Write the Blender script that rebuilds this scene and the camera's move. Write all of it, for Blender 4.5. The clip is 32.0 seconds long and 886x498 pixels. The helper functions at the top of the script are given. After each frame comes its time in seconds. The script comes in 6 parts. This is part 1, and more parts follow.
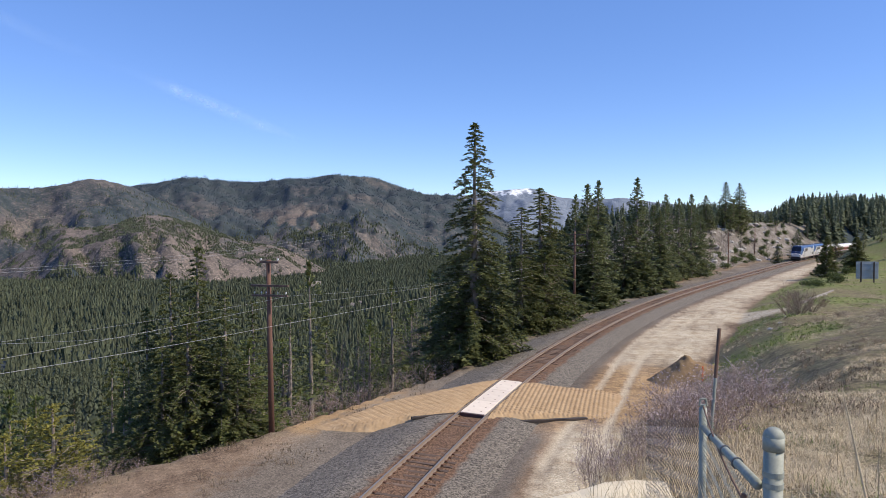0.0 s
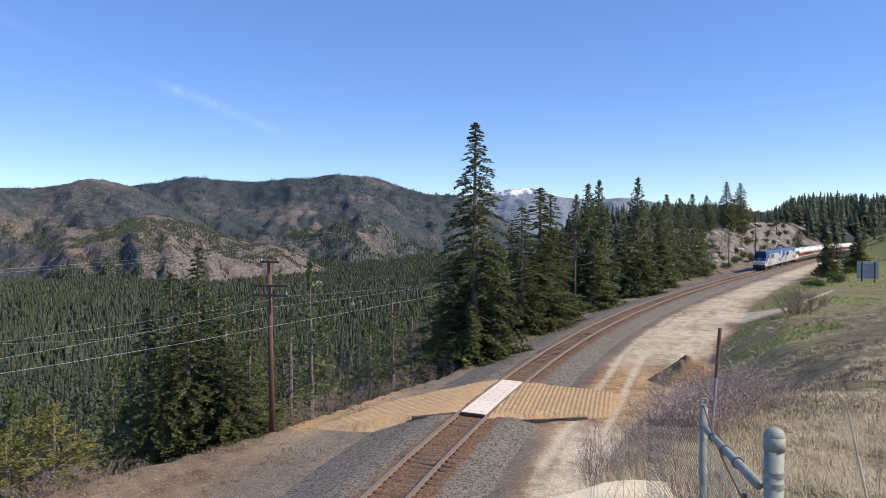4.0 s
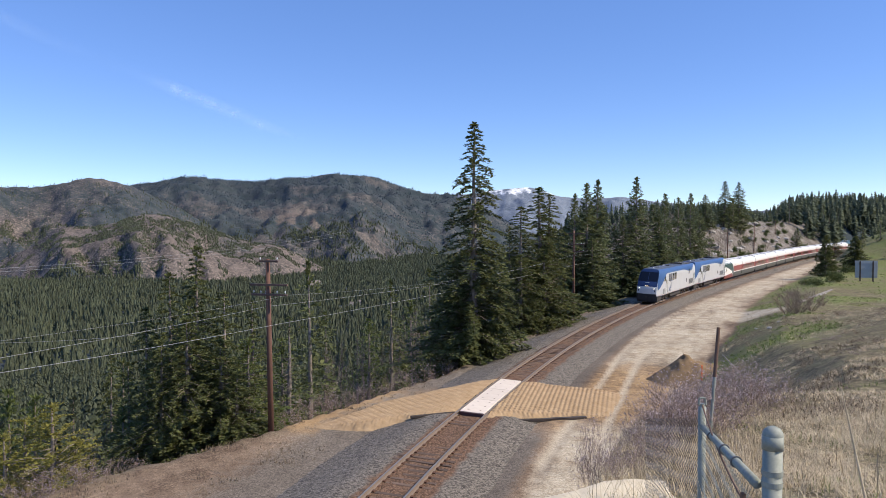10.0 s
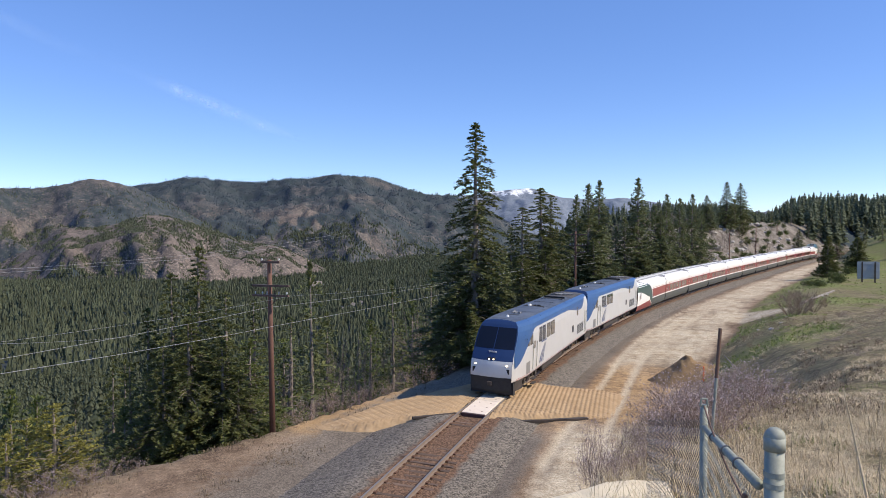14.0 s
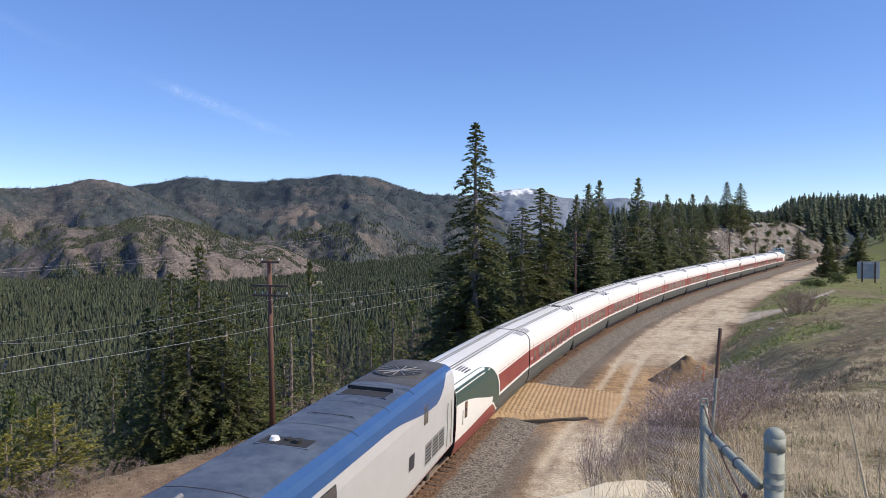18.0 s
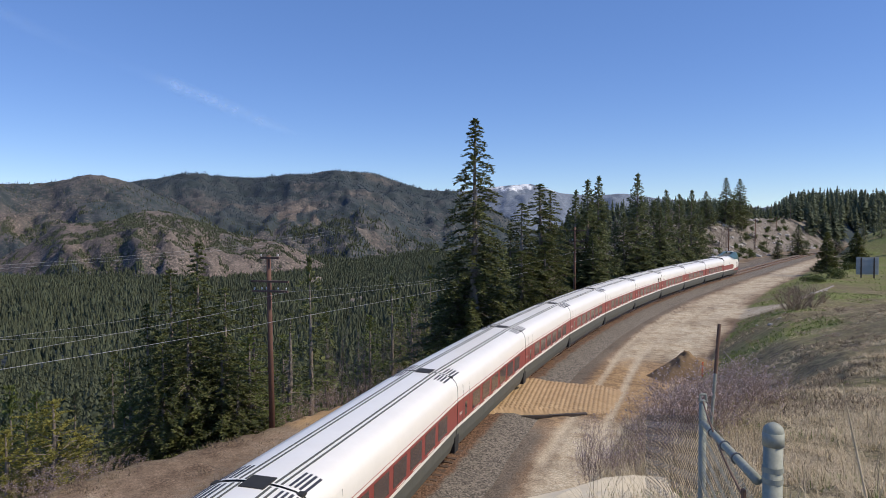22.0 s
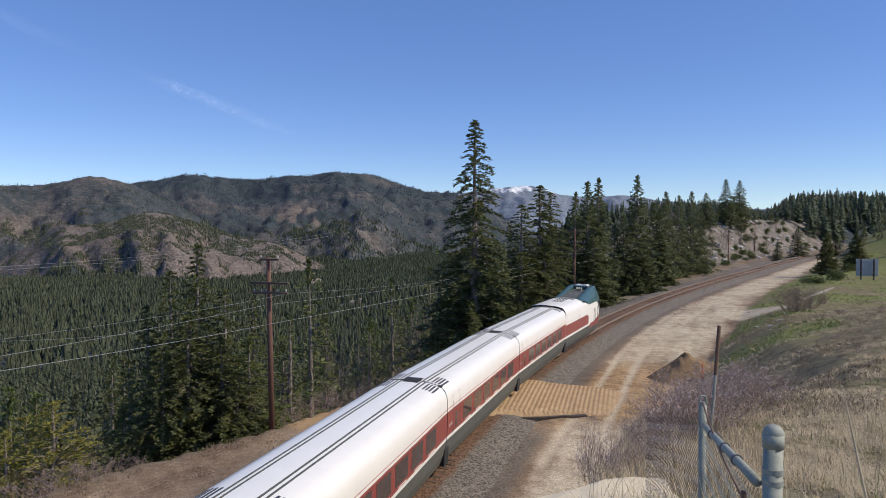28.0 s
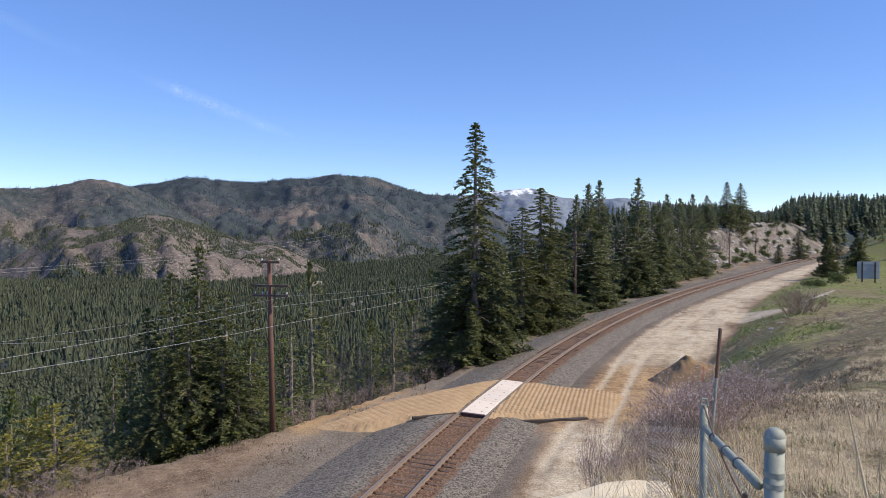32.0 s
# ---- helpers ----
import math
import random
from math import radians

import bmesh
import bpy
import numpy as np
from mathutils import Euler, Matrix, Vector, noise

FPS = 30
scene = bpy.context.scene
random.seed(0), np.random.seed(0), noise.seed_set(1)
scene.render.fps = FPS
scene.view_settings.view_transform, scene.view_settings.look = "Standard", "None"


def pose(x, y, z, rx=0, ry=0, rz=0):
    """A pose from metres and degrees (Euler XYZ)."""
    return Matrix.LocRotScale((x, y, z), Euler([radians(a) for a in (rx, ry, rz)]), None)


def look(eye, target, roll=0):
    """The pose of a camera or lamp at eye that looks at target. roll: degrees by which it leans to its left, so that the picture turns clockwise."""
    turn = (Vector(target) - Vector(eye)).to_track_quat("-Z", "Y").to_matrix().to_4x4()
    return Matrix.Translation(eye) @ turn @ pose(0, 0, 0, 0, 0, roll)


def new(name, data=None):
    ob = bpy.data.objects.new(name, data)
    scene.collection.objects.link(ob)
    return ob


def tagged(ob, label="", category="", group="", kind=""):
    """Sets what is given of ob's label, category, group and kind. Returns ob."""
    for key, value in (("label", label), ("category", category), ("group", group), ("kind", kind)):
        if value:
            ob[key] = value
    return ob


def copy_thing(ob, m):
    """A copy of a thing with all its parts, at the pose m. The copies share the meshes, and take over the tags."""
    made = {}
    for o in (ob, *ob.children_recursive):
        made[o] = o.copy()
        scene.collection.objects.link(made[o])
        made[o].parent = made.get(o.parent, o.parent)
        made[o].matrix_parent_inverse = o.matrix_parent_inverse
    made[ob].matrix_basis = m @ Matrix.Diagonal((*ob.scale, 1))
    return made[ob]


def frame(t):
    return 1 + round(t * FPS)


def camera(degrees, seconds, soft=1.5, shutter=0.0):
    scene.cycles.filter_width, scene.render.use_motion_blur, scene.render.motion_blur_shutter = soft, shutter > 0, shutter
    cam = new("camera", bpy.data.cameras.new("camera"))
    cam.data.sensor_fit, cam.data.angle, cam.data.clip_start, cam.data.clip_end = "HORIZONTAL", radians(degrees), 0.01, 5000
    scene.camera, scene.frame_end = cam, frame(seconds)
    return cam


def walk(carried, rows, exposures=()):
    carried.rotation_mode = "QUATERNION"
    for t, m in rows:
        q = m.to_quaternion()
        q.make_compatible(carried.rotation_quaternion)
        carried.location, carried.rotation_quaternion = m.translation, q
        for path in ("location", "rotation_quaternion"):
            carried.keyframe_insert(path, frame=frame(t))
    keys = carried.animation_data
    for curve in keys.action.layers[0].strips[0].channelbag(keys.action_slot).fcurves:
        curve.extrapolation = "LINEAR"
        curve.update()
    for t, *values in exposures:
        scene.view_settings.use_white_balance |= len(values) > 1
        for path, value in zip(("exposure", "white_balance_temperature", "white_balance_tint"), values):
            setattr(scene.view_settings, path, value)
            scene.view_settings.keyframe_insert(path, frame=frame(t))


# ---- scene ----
cam = camera(63.79, 32.0, soft=.9)
EYE_Z, TILT, TURN = 9.7, 1.818, 0.0455  # metres over the rails; degrees per step of the tripod's play
# the tripod sags a little between 19.5 and 27.5 s and is set right again: (seconds, sideways, down), in steps
PLAY = [(0, -1.5, 0), (1.2, -1, 0), (1.6, 0, 0), (3.2, 0, 0), (4.5, -1, -.8), (5.5, -1.5, -1.5), (8.5, -1.6, -1.5), (10, -2.7, -1.6),
        (12, -2.8, -1.5), (12.5, -1.7, 0), (13, 0, 0), (16.5, 0, 0), (19.3, 0, -.1), (20, -.2, -1.7), (20.5, -.6, -3.7), (21, -.6, -5),
        (22, -1.2, -7.6), (23, -1.1, -9.1), (24, -1.4, -9.4), (25, -1.2, -10.7), (25.5, -1, -11.2), (26.5, -.7, -12.3), (27.5, -.6, -13.2),
        (27.75, -1, -10), (28, -1.5, -4.7), (28.3, -.3, -.5), (28.5, 0, 0), (32, 0, 0)]
walk(cam, [(t, pose(0, 0, EYE_Z, 90 - TILT + d * TURN, 0, s * TURN)) for t, s, d in PLAY],
     [(0, .09), (13, .09), (15, .05), (17, 0.0), (19, -.1), (21, -.26), (25.5, -.30), (29, -.30), (30, -.18), (31, -.04), (32, .06)])

# ---- light ----
SUN_EL, SUN_AZ = 42.0, 104.0  # degrees; the azimuth runs clockwise from +y
world = bpy.data.worlds.new("sky")
scene.world = world
world.use_nodes = True
wn = world.node_tree
wn.nodes.clear()
sky = wn.nodes.new("ShaderNodeTexSky")
sky.sky_type, sky.sun_disc = "NISHITA", False
sky.sun_elevation, sky.sun_rotation = radians(SUN_EL), radians(SUN_AZ)
sky.altitude, sky.air_density, sky.dust_density, sky.ozone_density = 2600, 1.0, 0.0, 2.5
bg = wn.nodes.new("ShaderNodeBackground")
bg.inputs["Strength"].default_value = 0.186
wo = wn.nodes.new("ShaderNodeOutputWorld")
deep = wn.nodes.new("ShaderNodeHueSaturation")
deep.inputs["Saturation"].default_value = 1.16
deep.inputs["Hue"].default_value = .517
wn.links.new(sky.outputs[0], deep.inputs["Color"])
even = wn.nodes.new("ShaderNodeMix")
even.data_type = "RGBA"
even.inputs[0].default_value = .34
even.inputs[7].default_value = (.92, 2.05, 4.35, 1)
wn.links.new(deep.outputs[0], even.inputs[6])
wn.links.new(even.outputs[2], bg.inputs[0])
wn.links.new(bg.outputs[0], wo.inputs[0])
sun = new("sun", bpy.data.lights.new("sun", "SUN"))
sun.data.energy, sun.data.angle, sun.data.color = 5.0, radians(0.53), (1.0, 0.885, 0.71)
sv = Vector((math.sin(radians(SUN_AZ)) * math.cos(radians(SUN_EL)), math.cos(radians(SUN_AZ)) * math.cos(radians(SUN_EL)), math.sin(radians(SUN_EL))))
sun.matrix_world = look(sv * 60, (0, 0, 0))


# ---- materials ----
def mat(name, colour, rough=0.6, metal=0.0, second=None, scale=4.0, mix=0.5, bump=0.0, bump_scale=20.0, emit=0.0, coat=0.0, island=0.0, spec=0.5):
    """A surface: base colour, a second colour mixed in by two sizes of noise, fine relief."""
    m = bpy.data.materials.new(name)
    m.use_nodes = True
    nt = m.node_tree
    b = nt.nodes["Principled BSDF"]
    b.inputs["Roughness"].default_value, b.inputs["Metallic"].default_value = rough, metal
    b.inputs["Coat Weight"].default_value = coat
    b.inputs["Specular IOR Level"].default_value = spec
    tc = nt.nodes.new("ShaderNodeTexCoord")
    out = rgb(nt, colour)
    if second:
        n1, n2 = noise_node(nt, tc.outputs["Object"], scale), noise_node(nt, tc.outputs["Object"], scale * 6.3)
        f = math_node(nt, "ADD", math_node(nt, "MULTIPLY", n1, 0.65), math_node(nt, "MULTIPLY", n2, 0.35))
        f = map_node(nt, f, 0.5 - 0.24 / max(mix, .05) * .5, 0.5 + 0.24 / max(mix, .05) * .5)
        out = mix_node(nt, f, out, rgb(nt, second))
    if island:
        g = nt.nodes.new("ShaderNodeNewGeometry")
        o = nt.nodes.new("ShaderNodeObjectInfo")
        r = math_node(nt, "FRACT", math_node(nt, "ADD", g.outputs["Random Per Island"], o.outputs["Random"]))
        v = map_node(nt, r, 0, 1, 1 - island, 1 + island)
        h = nt.nodes.new("ShaderNodeHueSaturation")
        nt.links.new(out, h.inputs["Color"])
        nt.links.new(v, h.inputs["Value"])
        out = h.outputs[0]
    nt.links.new(out, b.inputs["Base Color"])
    if bump:
        bn = nt.nodes.new("ShaderNodeBump")
        bn.inputs["Strength"].default_value = bump
        nt.links.new(noise_node(nt, tc.outputs["Object"], bump_scale), bn.inputs["Height"])
        nt.links.new(bn.outputs[0], b.inputs["Normal"])
    if emit:
        nt.links.new(out, b.inputs["Emission Color"])
        b.inputs["Emission Strength"].default_value = emit
    return m


def rgb(nt, c):
    n = nt.nodes.new("ShaderNodeRGB")
    n.outputs[0].default_value = (*c, 1)
    return n.outputs[0]


def noise_node(nt, vec, scale, detail=5.0, rough=0.6):
    n = nt.nodes.new("ShaderNodeTexNoise")
    n.inputs["Scale"].default_value, n.inputs["Detail"].default_value, n.inputs["Roughness"].default_value = scale, detail, rough
    nt.links.new(vec, n.inputs["Vector"])
    return n.outputs[0]


def math_node(nt, op, a, b=0.0, c=None):
    n = nt.nodes.new("ShaderNodeMath")
    n.operation = op
    for i, v in enumerate((a, b) if c is None else (a, b, c)):
        if isinstance(v, (int, float)):
            n.inputs[i].default_value = v
        else:
            nt.links.new(v, n.inputs[i])
    return n.outputs[0]


def map_node(nt, v, a, b, c=0.0, d=1.0, kind="LINEAR"):
    n = nt.nodes.new("ShaderNodeMapRange")
    n.interpolation_type = kind
    for i, x in enumerate((v, a, b, c, d)):
        if isinstance(x, (int, float)):
            n.inputs[i].default_value = x
        else:
            nt.links.new(x, n.inputs[i])
    return n.outputs[0]


def mix_node(nt, f, a, b):
    n = nt.nodes.new("ShaderNodeMix")
    n.data_type = "RGBA"
    if isinstance(f, (int, float)):
        n.inputs[0].default_value = f
    else:
        nt.links.new(f, n.inputs[0])
    nt.links.new(a, n.inputs[6])
    nt.links.new(b, n.inputs[7])
    return n.outputs[2]


def attr_node(nt, name):
    n = nt.nodes.new("ShaderNodeAttribute")
    n.attribute_name = name
    return n.outputs["Fac"]


def ground_material():
    """Earth, gravel, grass, rock and forest floor by zones with ragged borders."""
    m = bpy.data.materials.new("ground")
    m.use_nodes = True
    nt = m.node_tree
    b = nt.nodes["Principled BSDF"]
    b.inputs["Roughness"].default_value = 0.95
    b.inputs["Specular IOR Level"].default_value = 0.15
    tc = nt.nodes.new("ShaderNodeTexCoord").outputs["Object"]
    big, mid, fine, tiny = (noise_node(nt, tc, s, 6, r) for s, r in ((0.02, .6), (0.16, .65), (1.3, .7), (9.0, .75)))

    def zone(name, soft=0.25, n=mid, n2=fine):
        a = math_node(nt, "ADD", attr_node(nt, name), math_node(nt, "MULTIPLY", math_node(nt, "SUBTRACT", n, 0.5), 1.1))
        a = math_node(nt, "ADD", a, math_node(nt, "MULTIPLY", math_node(nt, "SUBTRACT", n2, 0.5), 0.7))
        return map_node(nt, a, 0.5 - soft, 0.5 + soft)

    def two(a, c, n, lo=.38, hi=.62):
        return mix_node(nt, map_node(nt, n, lo, hi), rgb(nt, a), rgb(nt, c))

    soil = mix_node(nt, map_node(nt, tiny, .4, .6), two((.18, .122, .08), (.31, .22, .148), fine, .42, .58), two((.10, .07, .05), (.35, .26, .18), mid, .42, .58))
    tuft = noise_node(nt, tc, 2.8, 5, .75)
    dry = mix_node(nt, map_node(nt, tiny, .40, .60), two((.125, .10, .058), (.34, .275, .165), tuft, .44, .56), two((.075, .06, .038), (.175, .16, .075), fine, .44, .56))
    green = mix_node(nt, map_node(nt, fine, .3, .7), two((.11, .145, .035), (.19, .22, .06), tiny), two((.28, .24, .12), (.15, .18, .05), mid))
    comb = nt.nodes.new("ShaderNodeCombineXYZ")
    nt.links.new(math_node(nt, "MULTIPLY", attr_node(nt, "track_s"), .07), comb.inputs[0])
    nt.links.new(attr_node(nt, "track_d"), comb.inputs[1])
    streak = noise_node(nt, comb.outputs[0], 1.3, 5, .65)
    clod = noise_node(nt, tc, .55, 8, .72)
    pale = mix_node(nt, map_node(nt, clod, .40, .60), two((.36, .28, .185), (.50, .415, .30), fine, .44, .56), two((.46, .385, .28), (.66, .585, .45), tiny, .42, .58))
    pale = mix_node(nt, map_node(nt, streak, .50, .62, 0, .28), pale, two((.27, .205, .14), (.40, .32, .225), fine))
    sand = mix_node(nt, map_node(nt, tiny, .3, .7), two((.40, .25, .12), (.52, .36, .19), fine), two((.30, .18, .085), (.48, .32, .165), mid))
    gravel = mix_node(nt, map_node(nt, tiny, .38, .6), two((.085, .070, .055), (.145, .118, .092), fine), two((.195, .16, .126), (.275, .23, .182), mid))
    r1, r2, r3 = noise_node(nt, tc, .012, 8, .7), noise_node(nt, tc, .05, 8, .75), noise_node(nt, tc, .2, 6, .75)
    granite = mix_node(nt, map_node(nt, r2, .35, .65), two((.085, .070, .062), (.19, .152, .132), r1, .42, .58), two((.020, .028, .024), (.29, .235, .205), r3, .46, .58))
    # rock of the farthest ridge, coloured blue-grey to imitate haze
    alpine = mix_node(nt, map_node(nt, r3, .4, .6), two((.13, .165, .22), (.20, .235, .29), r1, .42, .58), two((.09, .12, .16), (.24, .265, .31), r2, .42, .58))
    cutrock = mix_node(nt, map_node(nt, fine, .4, .6), two((.125, .102, .082), (.24, .21, .178), mid, .42, .58), two((.06, .052, .042), (.33, .295, .255), noise_node(nt, tc, .45, 6, .7)))
    # forest floor; its blue cast stands for haze over the mountain sides
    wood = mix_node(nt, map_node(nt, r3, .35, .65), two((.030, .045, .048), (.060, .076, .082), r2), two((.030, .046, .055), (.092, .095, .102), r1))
    snow = two((.75, .78, .82), (.85, .87, .9), fine)
    grit = noise_node(nt, tc, 15, 2, .8)
    c = soil
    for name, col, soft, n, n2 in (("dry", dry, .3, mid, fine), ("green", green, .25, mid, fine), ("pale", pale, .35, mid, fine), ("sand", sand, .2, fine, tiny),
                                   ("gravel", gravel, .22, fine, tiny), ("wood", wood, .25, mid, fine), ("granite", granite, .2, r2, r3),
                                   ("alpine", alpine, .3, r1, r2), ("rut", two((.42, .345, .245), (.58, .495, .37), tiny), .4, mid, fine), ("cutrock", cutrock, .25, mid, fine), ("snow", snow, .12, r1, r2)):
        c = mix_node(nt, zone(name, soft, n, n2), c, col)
    worn = nt.nodes.new("ShaderNodeHueSaturation")
    nt.links.new(c, worn.inputs["Color"])
    nt.links.new(map_node(nt, grit, .36, .64, .62, 1.3), worn.inputs["Value"])
    nt.links.new(worn.outputs[0], b.inputs["Base Color"])
    h = math_node(nt, "ADD", math_node(nt, "MULTIPLY", fine, .10), math_node(nt, "MULTIPLY", tiny, .035))
    h = math_node(nt, "ADD", h, math_node(nt, "MULTIPLY", noise_node(nt, tc, 28, 3, .7), .03))
    far = math_node(nt, "ADD", math_node(nt, "MULTIPLY", r3, 3.0), math_node(nt, "MULTIPLY", r2, 14.0))
    h = math_node(nt, "ADD", h, math_node(nt, "MULTIPLY", far, math_node(nt, "MAXIMUM", attr_node(nt, "granite"), math_node(nt, "MULTIPLY", attr_node(nt, "wood"), .5))))
    bn = nt.nodes.new("ShaderNodeBump")
    bn.inputs["Strength"].default_value = 0.9
    nt.links.new(h, bn.inputs["Height"])
    nt.links.new(bn.outputs[0], b.inputs["Normal"])
    return m


def leaf_material(name, a, c, island=.35):
    """Needles or leaves: two tones, a little light let through, each spray of its own tone."""
    m = mat(name, a, .65, second=c, scale=.9, mix=.7, island=island, spec=.25)
    nt = m.node_tree
    b = nt.nodes["Principled BSDF"]
    t = nt.nodes.new("ShaderNodeBsdfTranslucent")
    t.inputs[0].default_value = (*[min(1, 1.6 * v) for v in c], 1)
    x = nt.nodes.new("ShaderNodeMixShader")
    x.inputs[0].default_value = .22
    o = nt.nodes["Material Output"]
    nt.links.new(b.outputs[0], x.inputs[1])
    nt.links.new(t.outputs[0], x.inputs[2])
    nt.links.new(x.outputs[0], o.inputs[0])
    return m


def ballast_material():
    m = bpy.data.materials.new("ballast")
    m.use_nodes = True
    nt = m.node_tree
    b = nt.nodes["Principled BSDF"]
    b.inputs["Roughness"].default_value = .9
    b.inputs["Specular IOR Level"].default_value = .2
    tc = nt.nodes.new("ShaderNodeTexCoord").outputs["Object"]
    v = nt.nodes.new("ShaderNodeTexVoronoi")
    v.inputs["Scale"].default_value = 15
    nt.links.new(tc, v.inputs["Vector"])
    sep = nt.nodes.new("ShaderNodeSeparateColor")
    nt.links.new(v.outputs["Color"], sep.inputs[0])
    stone = mix_node(nt, map_node(nt, sep.outputs[0], 0, 1), rgb(nt, (.05, .044, .038)), rgb(nt, (.27, .235, .195)))
    n = noise_node(nt, tc, 1.2)
    rust = mix_node(nt, map_node(nt, sep.outputs[1], .1, .9), rgb(nt, (.085, .05, .032)), rgb(nt, (.23, .14, .09)))
    f = map_node(nt, math_node(nt, "ADD", attr_node(nt, "rust"), math_node(nt, "MULTIPLY", math_node(nt, "SUBTRACT", n, .5), 1.4)), .3, .7)
    nt.links.new(mix_node(nt, f, stone, rust), b.inputs["Base Color"])
    bn = nt.nodes.new("ShaderNodeBump")
    bn.inputs["Strength"].default_value, bn.inputs["Distance"].default_value = .8, .03
    nt.links.new(math_node(nt, "SUBTRACT", 1.0, v.outputs["Distance"]), bn.inputs["Height"])
    nt.links.new(bn.outputs[0], b.inputs["Normal"])
    return m


def glass(name, tint, rough=.06):
    return mat(name, tint, rough, second=tuple(v * 1.5 for v in tint), scale=.7, spec=.7, coat=.5)


GROUND, BALLAST = ground_material(), ballast_material()
SANDY = mat("ramp_sand", (.33, .222, .124), .95, second=(.46, .33, .20), scale=1.6, mix=.7, bump=.35, bump_scale=30, spec=.15)
NEEDLES = leaf_material("fir_needles", (.052, .066, .026), (.145, .155, .056))
PINE = leaf_material("pine_needles", (.065, .09, .024), (.14, .16, .05))
DARKPINE = leaf_material("far_needles", (.040, .054, .034), (.112, .124, .070), .36)
HILLPINE = leaf_material("hill_needles", (.062, .082, .052), (.135, .155, .09), .3)
# lighter copy of the fir needles; sun and haze on distant trees painted in
LITFIR = leaf_material("sun_toned_fir_needles", (.075, .094, .044), (.165, .182, .08))
# distance haze is mixed into these needles as blue
HAZEPINE = leaf_material("haze_tinted_needles", (.034, .053, .074), (.066, .090, .115), .4)
LEAVES = leaf_material("evergreen_leaves", (.05, .075, .02), (.11, .13, .045))
YELLOWPINE = leaf_material("yellow_needles", (.14, .14, .03), (.27, .24, .06))
BARK = mat("bark", (.13, .10, .08), .95, second=(.29, .255, .225), scale=3, mix=.8, bump=.7, bump_scale=14)
DEADWOOD = mat("dead_wood", (.34, .31, .28), .9, second=(.18, .15, .13), scale=2, bump=.4)
TWIGS = mat("bare_twigs", (.14, .105, .095), .9, second=(.24, .195, .175), scale=2, island=.3)
PURPLETWIGS = mat("purple_twigs", (.20, .135, .102), .9, second=(.34, .25, .20), scale=2, island=.3)
BUDS = leaf_material("pale_buds", (.27, .20, .19), (.44, .36, .35))
STRAW = mat("dry_grass", (.40, .31, .185), .85, second=(.62, .52, .36), scale=2, island=.35)
WEEDS = mat("dead_weeds", (.15, .11, .075), .9, second=(.25, .195, .13), scale=2, island=.35)
BROWNTWIGS = mat("brown_twigs", (.21, .155, .11), .9, second=(.32, .245, .18), scale=2, island=.3)
GREENGRASS = mat("green_grass", (.13, .19, .04), .8, second=(.25, .28, .085), scale=2, island=.35)
RAILSTEEL = mat("rail_steel", (.18, .135, .105), .75, .1, second=(.26, .20, .16), scale=3)
RAILTOP = mat("polished_rail", (.40, .355, .31), .5, .6, second=(.30, .26, .22), scale=2)
TIE = mat("creosoted_tie", (.085, .056, .041), .9, second=(.165, .112, .082), scale=2.5, mix=.8, bump=.5, bump_scale=18, island=.3)
PLATE = mat("rusty_plate", (.09, .045, .03), .8, .3, second=(.17, .09, .055), scale=8)
PANEL = mat("pale_concrete", (.62, .52, .42), .85, second=(.74, .65, .55), scale=2.2, bump=.3, bump_scale=30, island=.1)
PANELEDGE = mat("stained_edge", (.10, .045, .04), .8, second=(.05, .03, .03), scale=4)
CONCRETE = mat("weathered_concrete", (.56, .47, .33), .9, second=(.70, .61, .45), scale=2.5, bump=.5, bump_scale=25)
TIMBER = mat("old_timber", (.035, .03, .028), .9, second=(.09, .07, .06), scale=3, bump=.5)
POLEWOOD = mat("pole_wood", (.095, .045, .031), .85, second=(.165, .085, .058), scale=2, bump=.4, bump_scale=30)
ARMWOOD = mat("crossarm_wood", (.10, .06, .045), .85, second=(.18, .12, .09), scale=3)
CERAMIC = mat("insulator", (.62, .62, .60), .3, second=(.5, .52, .52), scale=20)
WIRE = mat("line_wire", (.33, .33, .325), .55, .4, second=(.44, .44, .43), scale=2)
DARKWIRE = mat("dark_wire", (.10, .10, .10), .6, .3, second=(.2, .2, .2), scale=2)
GALV = mat("galvanised_steel", (.23, .245, .205), .7, .15, second=(.36, .37, .315), scale=9, mix=.8, bump=.15, bump_scale=60)
RUST = mat("rusty_steel", (.13, .075, .05), .8, .4, second=(.24, .15, .11), scale=7)
ORANGE = mat("orange_marker", (.65, .12, .03), .6, second=(.75, .2, .06), scale=5)
MUD = mat("pile_soil", (.165, .105, .055), .95, second=(.29, .195, .105), scale=2.2, mix=.8, bump=.9, bump_scale=9)
BOULDER = mat("granite_boulder", (.30, .28, .25), .9, second=(.46, .43, .39), scale=1.5, mix=.8, bump=.6, bump_scale=6)
SIGNBACK = mat("sign_back", (.30, .33, .35), .6, .2, second=(.38, .41, .42), scale=2)
SILVER = mat("silver_paint", (.60, .60, .595), .42, .1, second=(.53, .53, .525), scale=1.2, coat=.15)
BLUE = mat("blue_paint", (.028, .085, .235), .42, second=(.045, .105, .245), scale=1.1, mix=.7, coat=.12)
# the locomotive's blue again, darkened for the shade on its front
SHADEDBLUE = mat("shade_darkened_blue", (.012, .032, .105), .4, second=(.017, .040, .12), scale=1.5, coat=.1)
SOOTROOF = mat("sooted_roof", (.035, .035, .037), .8, second=(.10, .10, .108), scale=.9, mix=.8)
ROOFGREY = mat("sooty_roof", (.045, .062, .098), .65, second=(.12, .145, .19), scale=.6, mix=.9)
